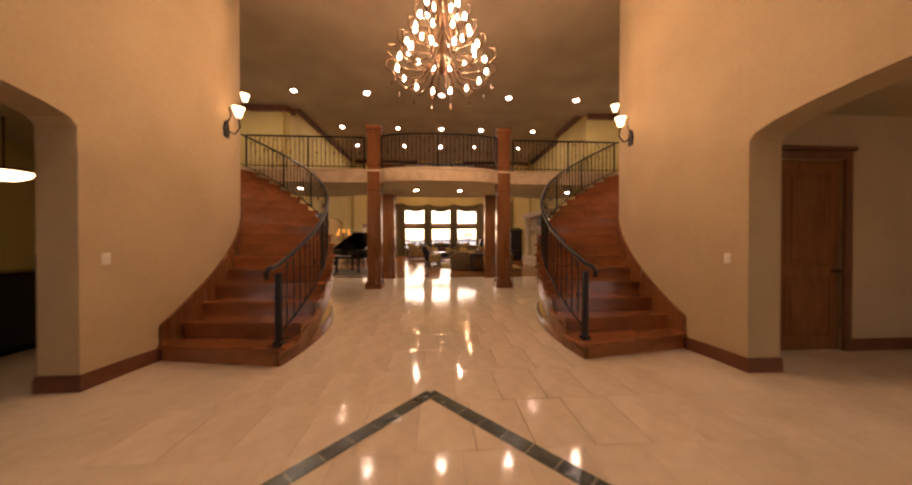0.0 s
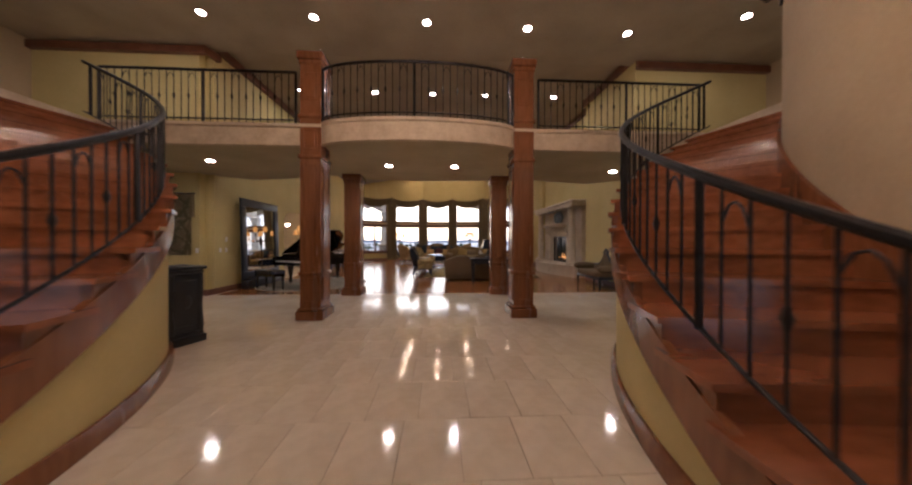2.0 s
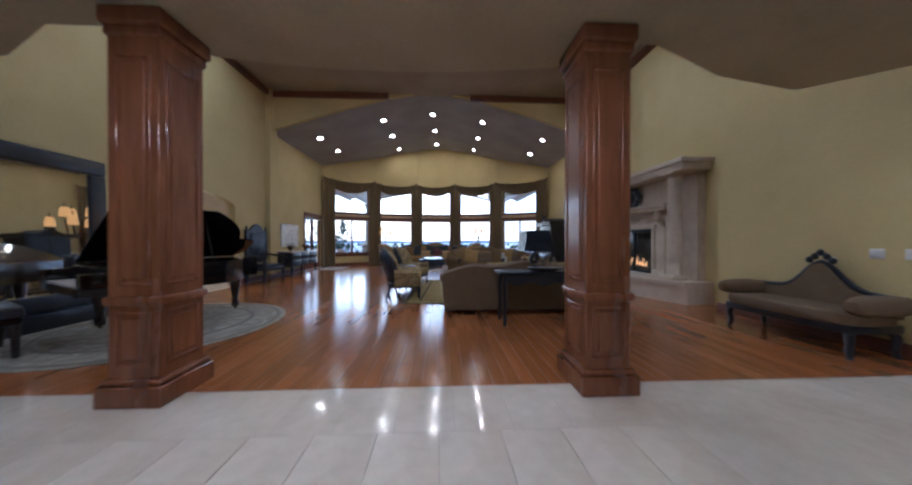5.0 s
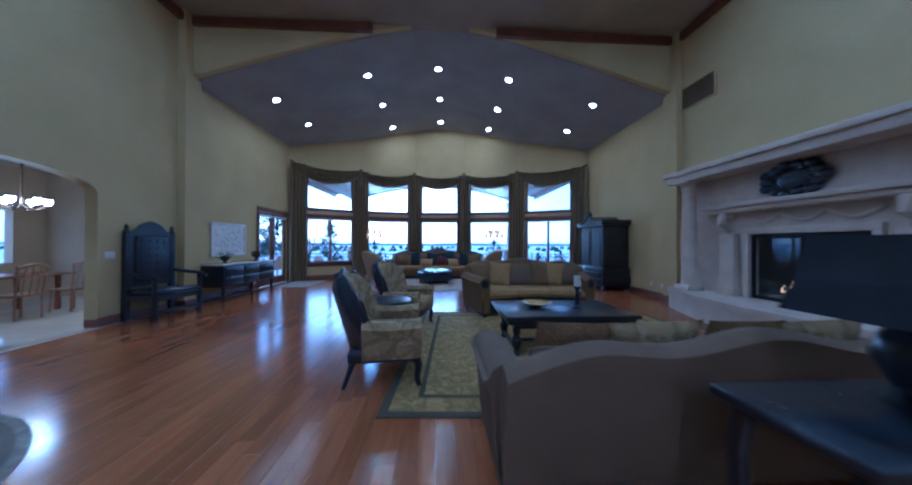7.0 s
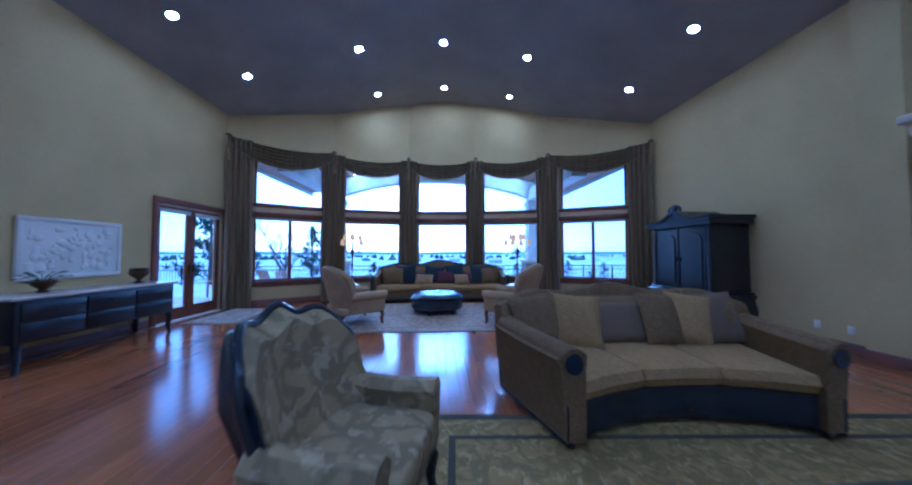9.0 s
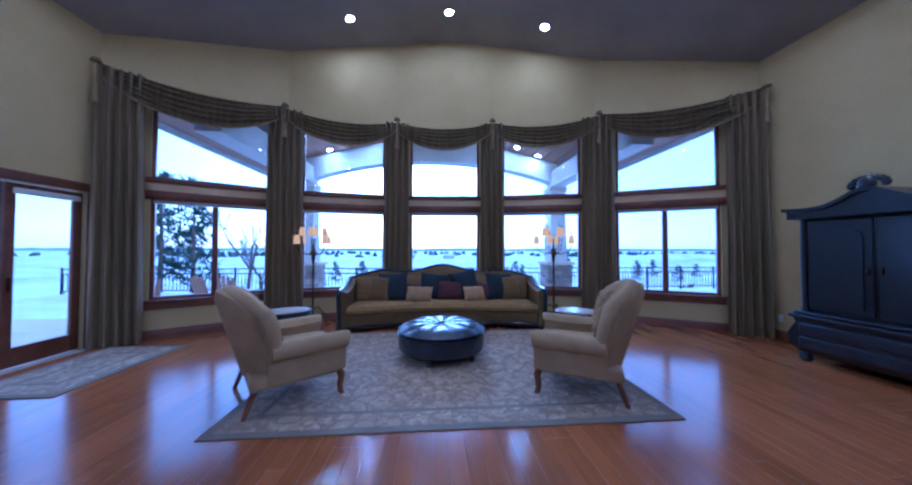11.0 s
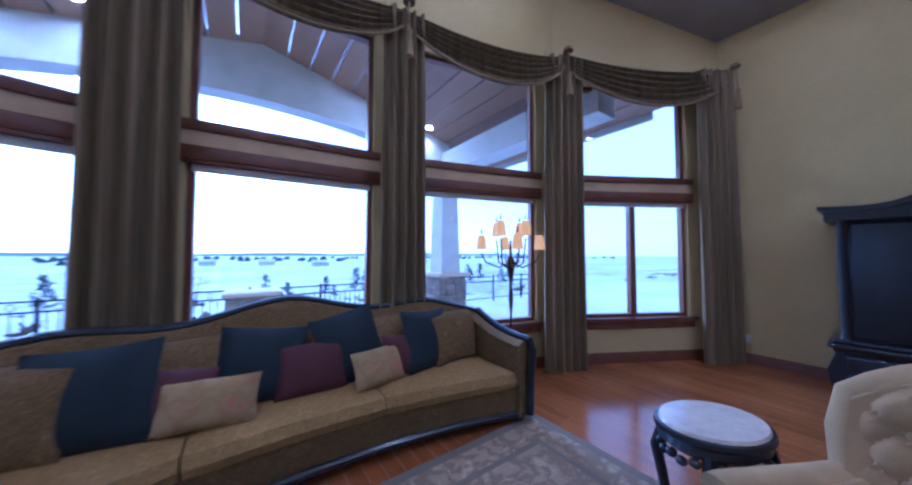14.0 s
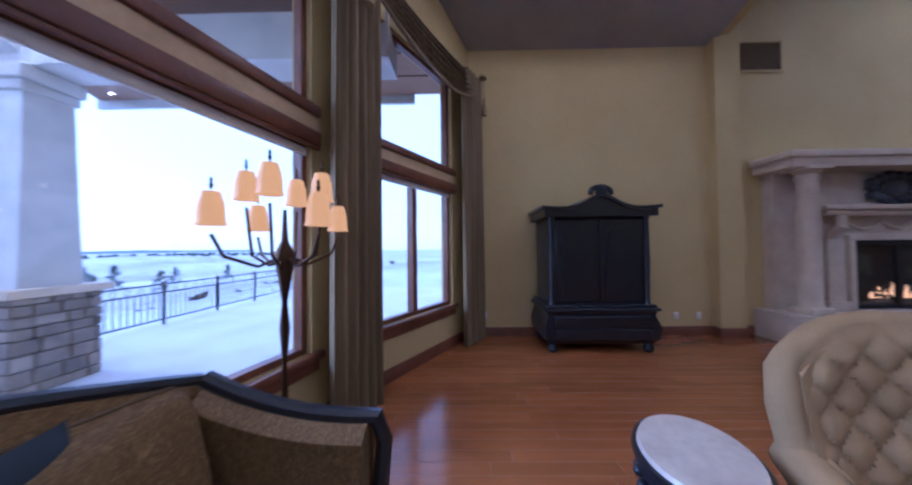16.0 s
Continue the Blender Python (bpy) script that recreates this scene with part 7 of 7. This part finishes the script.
# iron railing round the terrace
fence = thing("terrace_railing", "black iron terrace railing with scrollwork", "railing")
for z in (0.78, 0.60, 0.0):
    part("rail", tube(B(), [(-12.8, 29.3, z), (13.8, 29.3, z)], 0.018, 6), IRON, fence)
for i in range(19):
    x = -12.8 + 26.6 * i / 18
    part("post", box(B(), x - 0.025, x + 0.025, 29.275, 29.325, -0.12, 0.84, 0.006, 1), IRON, fence)
bars = B()
for i in range(210):
    x = -12.8 + 26.6 * (i + 0.5) / 210
    box(bars, x - 0.007, x + 0.007, 29.293, 29.307, 0.0, 0.60)
    if i % 2:
        tube(bars, [(x + 0.05 * math.cos(t), 29.3, 0.69 + 0.06 * math.sin(t)) for t in [k * math.pi / 4 for k in range(9)]], 0.006, 4)
tagged(part("bars", bars, IRON, fence), kind="stuff")
pier = thing("stone_pier", "low square stone pier on the terrace edge", "pier")
stone_pier(0.55, 28.9, 0.45, -0.12, 0.72, pier)
part("pier_cap", box(B(), 0.03, 1.07, 28.38, 29.42, 0.72, 0.8, 0.015, 2), LIMESTONE, pier)


def pine(x, y, z, h, seed):
    rnd = random.Random(seed)
    t = thing("pine_tree", "dark green pine tree with open branches", "tree", x, y, z, group="pine trees")
    part("trunk", tube(B(), [(0, 0, -0.3), (0.05 * h * 0.1, 0, h * 0.5), (0, 0, h)], 0.022 * h, 7, 0.006), BARK, t)
    br, cr = B(), B()
    for k in range(34):
        zz = h * (0.18 + 0.8 * k / 34)
        ln = h * 0.26 * (1 - (zz / h) ** 1.6) * rnd.uniform(0.6, 1.15) + 0.1
        a = rnd.uniform(0, 6.28)
        tip = Vector((ln * math.cos(a), ln * math.sin(a), zz + ln * rnd.uniform(0.0, 0.25)))
        tube(br, [(0, 0, zz), tip], 0.006 * h * 0.6, 4, 0.004)
        for q in range(9):
            u = rnd.uniform(0.35, 1.05)
            c = Vector((0, 0, zz)).lerp(tip, u) + Vector((rnd.uniform(-1, 1), rnd.uniform(-1, 1), rnd.uniform(-0.6, 0.8))) * 0.045 * h
            r = h * rnd.uniform(0.012, 0.03)
            for s in range(7):
                d = Vector((rnd.uniform(-1, 1), rnd.uniform(-1, 1), rnd.uniform(-0.5, 1))).normalized() * r * 2.2
                w = d.orthogonal().normalized() * r * 0.22
                cr.faces.new([cr.verts.new(c - w), cr.verts.new(c + w), cr.verts.new(c + d + w * 0.3), cr.verts.new(c + d - w * 0.3)])
    part("branches", br, BARK, t)
    part("crown", cr, PINE, t, smooth=False)


def bare(x, y, z, h, seed):
    rnd = random.Random(seed)
    t = thing("bare_tree", "leafless winter tree with fine spreading twigs", "tree", x, y, z, group="bare trees")
    br = B()

    def grow(p, d, ln, r, k):
        q = p + d * ln
        tube(br, [p, p.lerp(q, 0.5) + Vector((rnd.uniform(-1, 1), rnd.uniform(-1, 1), 0)) * ln * 0.05, q], r, 5 if k > 2 else 3, r * 0.6)
        if k:
            for _ in range(3 if k > 1 else 4):
                nd = (d + Vector((rnd.uniform(-1, 1), rnd.uniform(-1, 1), rnd.uniform(-0.1, 0.7))) * 0.75).normalized()
                grow(p.lerp(q, rnd.uniform(0.6, 1.0)), nd, ln * rnd.uniform(0.55, 0.8), r * 0.5, k - 1)
    grow(Vector((0, 0, -0.3)), Vector((0.05, 0, 1)), h * 0.36, 0.018 * h, 4)
    part("trunk", br, BARK, t)


pine(-10.8, 32.5, -1.2, 6.0, 1)
pine(-8.2, 36.0, -1.8, 5.0, 2)
pine(-13.5, 34.0, -1.5, 7.0, 3)
pine(-17.0, 27.0, -1.0, 6.5, 4)
pine(-6.3, 47, -3.2, 3.6, 5)
for i, (x, y, h) in enumerate([(9, 62, 3.4), (14, 66, 4.2), (20, 64, 3.6), (25, 70, 4.6), (31, 60, 3.8), (38, 66, 4.4), (46, 58, 4.0), (3, 72, 3.2), (-16, 70, 4.0)]):
    pine(x, y, -4.6, h, 40 + i)
bare(-8.6, 33.0, -1.3, 6.5, 1)
bare(-12.0, 40.0, -2.5, 7.0, 2)
bare(-2.9, 52.0, -4.0, 5.5, 3)
for i, (x, y, h) in enumerate([(4.5, 60, 2.8), (9, 58, 2.4), (14, 62, 3.6), (16.5, 58, 4.5), (19, 66, 3.4), (24, 60, 3.0), (28, 63, 4.2), (33, 55, 3.8), (22, 75, 3.0), (-4, 62, 2.0), (38, 70, 4.0), (45, 65, 3.5), (30, 42, 2.6)]):
    pine(x, y, -4.4, h, 20 + i)
sh = B()
rnd = random.Random(5)
for _ in range(420):
    x, y = rnd.uniform(-40, 70), rnd.uniform(33, 110)
    r = rnd.uniform(0.2, 0.6)
    z = -0.55 - 5.5 * (1 - math.exp(-(y - 30) / 45)) - 9 * (1 - math.exp(-(y - 30) / 500))
    for s in range(9):
        d = Vector((rnd.uniform(-1, 1), rnd.uniform(-1, 1), rnd.uniform(0.1, 1))) * r
        w = Vector((rnd.uniform(-1, 1), rnd.uniform(-1, 1), 0.3)) * r * 0.3
        c = Vector((x, y, z))
        sh.faces.new([sh.verts.new(c - w), sh.verts.new(c + w), sh.verts.new(c + d + w), sh.verts.new(c + d - w)])
solid("scrub", sh, SHRUB, "dry scrub scattered over the snowy slope", "shrubs", "stuff", False)
tl = B()
for _ in range(260):
    x, y = rnd.uniform(-900, 1100), rnd.uniform(500, 1100)
    z = -14.0
    lathe(tl, [(0.5, 0), (rnd.uniform(3, 8), 1.5), (rnd.uniform(3, 7), 5), (0.3, rnd.uniform(7, 11))], 6, x, y, z)
solid("far_woods", tl, PINE, "dark specks of distant woods on the plain", "woods", "stuff", False)
for i, (x, y) in enumerate([(110, 150), (128, 160), (95, 175), (60, 330), (-30, 420), (20, 390)]):
    h = thing("far_house", "small distant house with a snowy roof", "house", x, y, -9.5 if i > 2 else -6.2, group="distant houses")
    part("wall", box(B(), -7, 7, -4, 4, -1, 3.2), PORCHPAINT, h, smooth=False)
    part("roof", prism(B(), [(-4.6, 3.2), (4.6, 3.2), (0, 5.6)], -7.5, 7.5, "x"), SNOWDECK, h, smooth=False)
    for q in (-4, 0, 4):
        part("window", box(B(), q - 0.7, q + 0.7, -4.05, -3.98, 0.8, 2.2), BLACKGLASS, h, smooth=False)


def adirondack(x, y, rz):
    c = thing("garden_chair", "wooden slatted garden chair on the terrace", "garden chair", x, y, -0.12, rz, "garden chairs")
    for i in range(5):
        part("back_slat", box(B(), -0.27 + i * 0.11, -0.18 + i * 0.11, 0, 0.025, 0.3, 1.0 - 0.04 * abs(i - 2), 0.008, 1, pose(0, 0.2, 0, -18)), PORCHWOOD, c)
    for i in range(4):
        part("seat_slat", box(B(), -0.28, 0.28, -0.32 + i * 0.12, -0.22 + i * 0.12, 0.34 - i * 0.02, 0.36 - i * 0.02, 0.005, 1), PORCHWOOD, c)
    for sx in (-0.31, 0.31):
        part("arm", box(B(), sx - 0.07, sx + 0.07, -0.4, 0.35, 0.55, 0.575, 0.008, 1), PORCHWOOD, c)
        part("leg", box(B(), sx - 0.03, sx + 0.03, -0.36, -0.3, 0, 0.55, 0.005, 1), PORCHWOOD, c)
        part("leg", box(B(), sx - 0.03, sx + 0.03, 0.2, 0.28, 0, 0.55, 0.005, 1), PORCHWOOD, c)


adirondack(-5.6, 26.4, 160)
adirondack(-4.6, 25.6, 60)
adirondack(-6.9, 25.6, -120)
adirondack(-7.6, 21.5, -100)

# ---- finished floors, piece by piece ----
def tile_mesh(name, w, d, h, material, bevel=0.003):
    return mesh_of(name, box(B(), -w / 2, w / 2, -d / 2, d / 2, -h, 0, bevel, 1), material, smooth=False)


marble = new("marble_floor")
tagged(marble, "polished cream marble tile floor", "floor", kind="structure")
T, U = 0.61, 0.405
me = tile_mesh("marble_tile", T - 0.004, U - 0.004, 0.012, MARBLE, 0.0015)
rest = B()
count = 0
tip = Vector((0.40, 1.82))
j = 0
y = 10.16
while y > -5.0:
    i = 0
    x = -9.4 + (T / 2 if j % 2 else 0)
    while x < 10.4:
        cx, cy = x + U / 2, y - T / 2
        if not (cx < -2.9 and cy < 2.4 and cx < -7) and not (cx > 7.2 and cy < 2.6):
            if -1.6 < cx < 2.7 and 1.2 < cy < 9.7 and count < 300:
                o = new("tile", me)
                o.matrix_basis = pose(cx, cy, 0, 0, 0, 90)
                o.parent = marble
                count += 1
            else:
                z = 0.0
                a, b = U / 2 - 0.002, T / 2 - 0.002
                v = [rest.verts.new(p) for p in ((cx - a, cy - b, 0), (cx + a, cy - b, 0), (cx + a, cy + b, 0), (cx - a, cy + b, 0))]
                f = rest.faces.new(v)
        x += U
        i += 1
    y -= T
    j += 1
tagged(part("tiles", rest, MARBLE, marble, smooth=False), kind="stuff")
# slate border laid as a square on its corner
slate = new("slate_border")
tagged(slate, "band of dark green slate inlaid in the marble", "floor border", kind="structure")
bt = tile_mesh("slate_tile", 0.20, 0.125, 0.004, GREENSTONE, 0.001)
for sgn in (1, -1):
    for k in range(14):
        o = new("slate_tile", bt)
        d = 0.09 + 0.205 * k
        o.matrix_basis = pose(tip.x + sgn * d * 0.665, tip.y - 0.06 - d * 0.747, 0.004, 0, 0, -sgn * 48.3)
        o.parent = slate
wood = new("wood_floor")
tagged(wood, "glossy cherry plank floor", "floor", kind="structure")
rnd = random.Random(7)
rest, count = B(), 0
meshes = {}
PW = 0.127
x = -4.72
while x < 6.45:
    y = 10.17 - rnd.uniform(0, 1.2)
    while y < 24.6:
        L = rnd.choice((0.9, 1.2, 1.5, 1.8))
        y0, y1 = max(y, 10.17), min(y + L, 24.58)
        if y1 - y0 > 0.05:
            near = -0.9 < x < 1.7 and 10.2 < y0 and y1 < 20.1 and abs((y1 - y0) - L) < 1e-6
            if near and count < 300:
                if L not in meshes:
                    meshes[L] = tile_mesh("plank", PW - 0.0015, L - 0.0015, 0.012, FLOORWOOD, 0.001)
                o = new("plank", meshes[L])
                o.matrix_basis = pose(x + PW / 2, (y0 + y1) / 2, 0)
                o.parent = wood
                count += 1
            else:
                v = [rest.verts.new(p) for p in ((x + 0.0008, y0 + 0.0008, 0), (x + PW - 0.0008, y0 + 0.0008, 0), (x + PW - 0.0008, y1 - 0.0008, 0), (x + 0.0008, y1 - 0.0008, 0))]
                rest.faces.new(v)
        y += L
    x += PW
tagged(part("planks", rest, FLOORWOOD, wood, smooth=False), kind="stuff")
solid("dining_floor", box(B(), -9.4, -4.84, 10.3, 19.5, -0.01, 0.0), MARBLE, kind="structure", smooth=False)
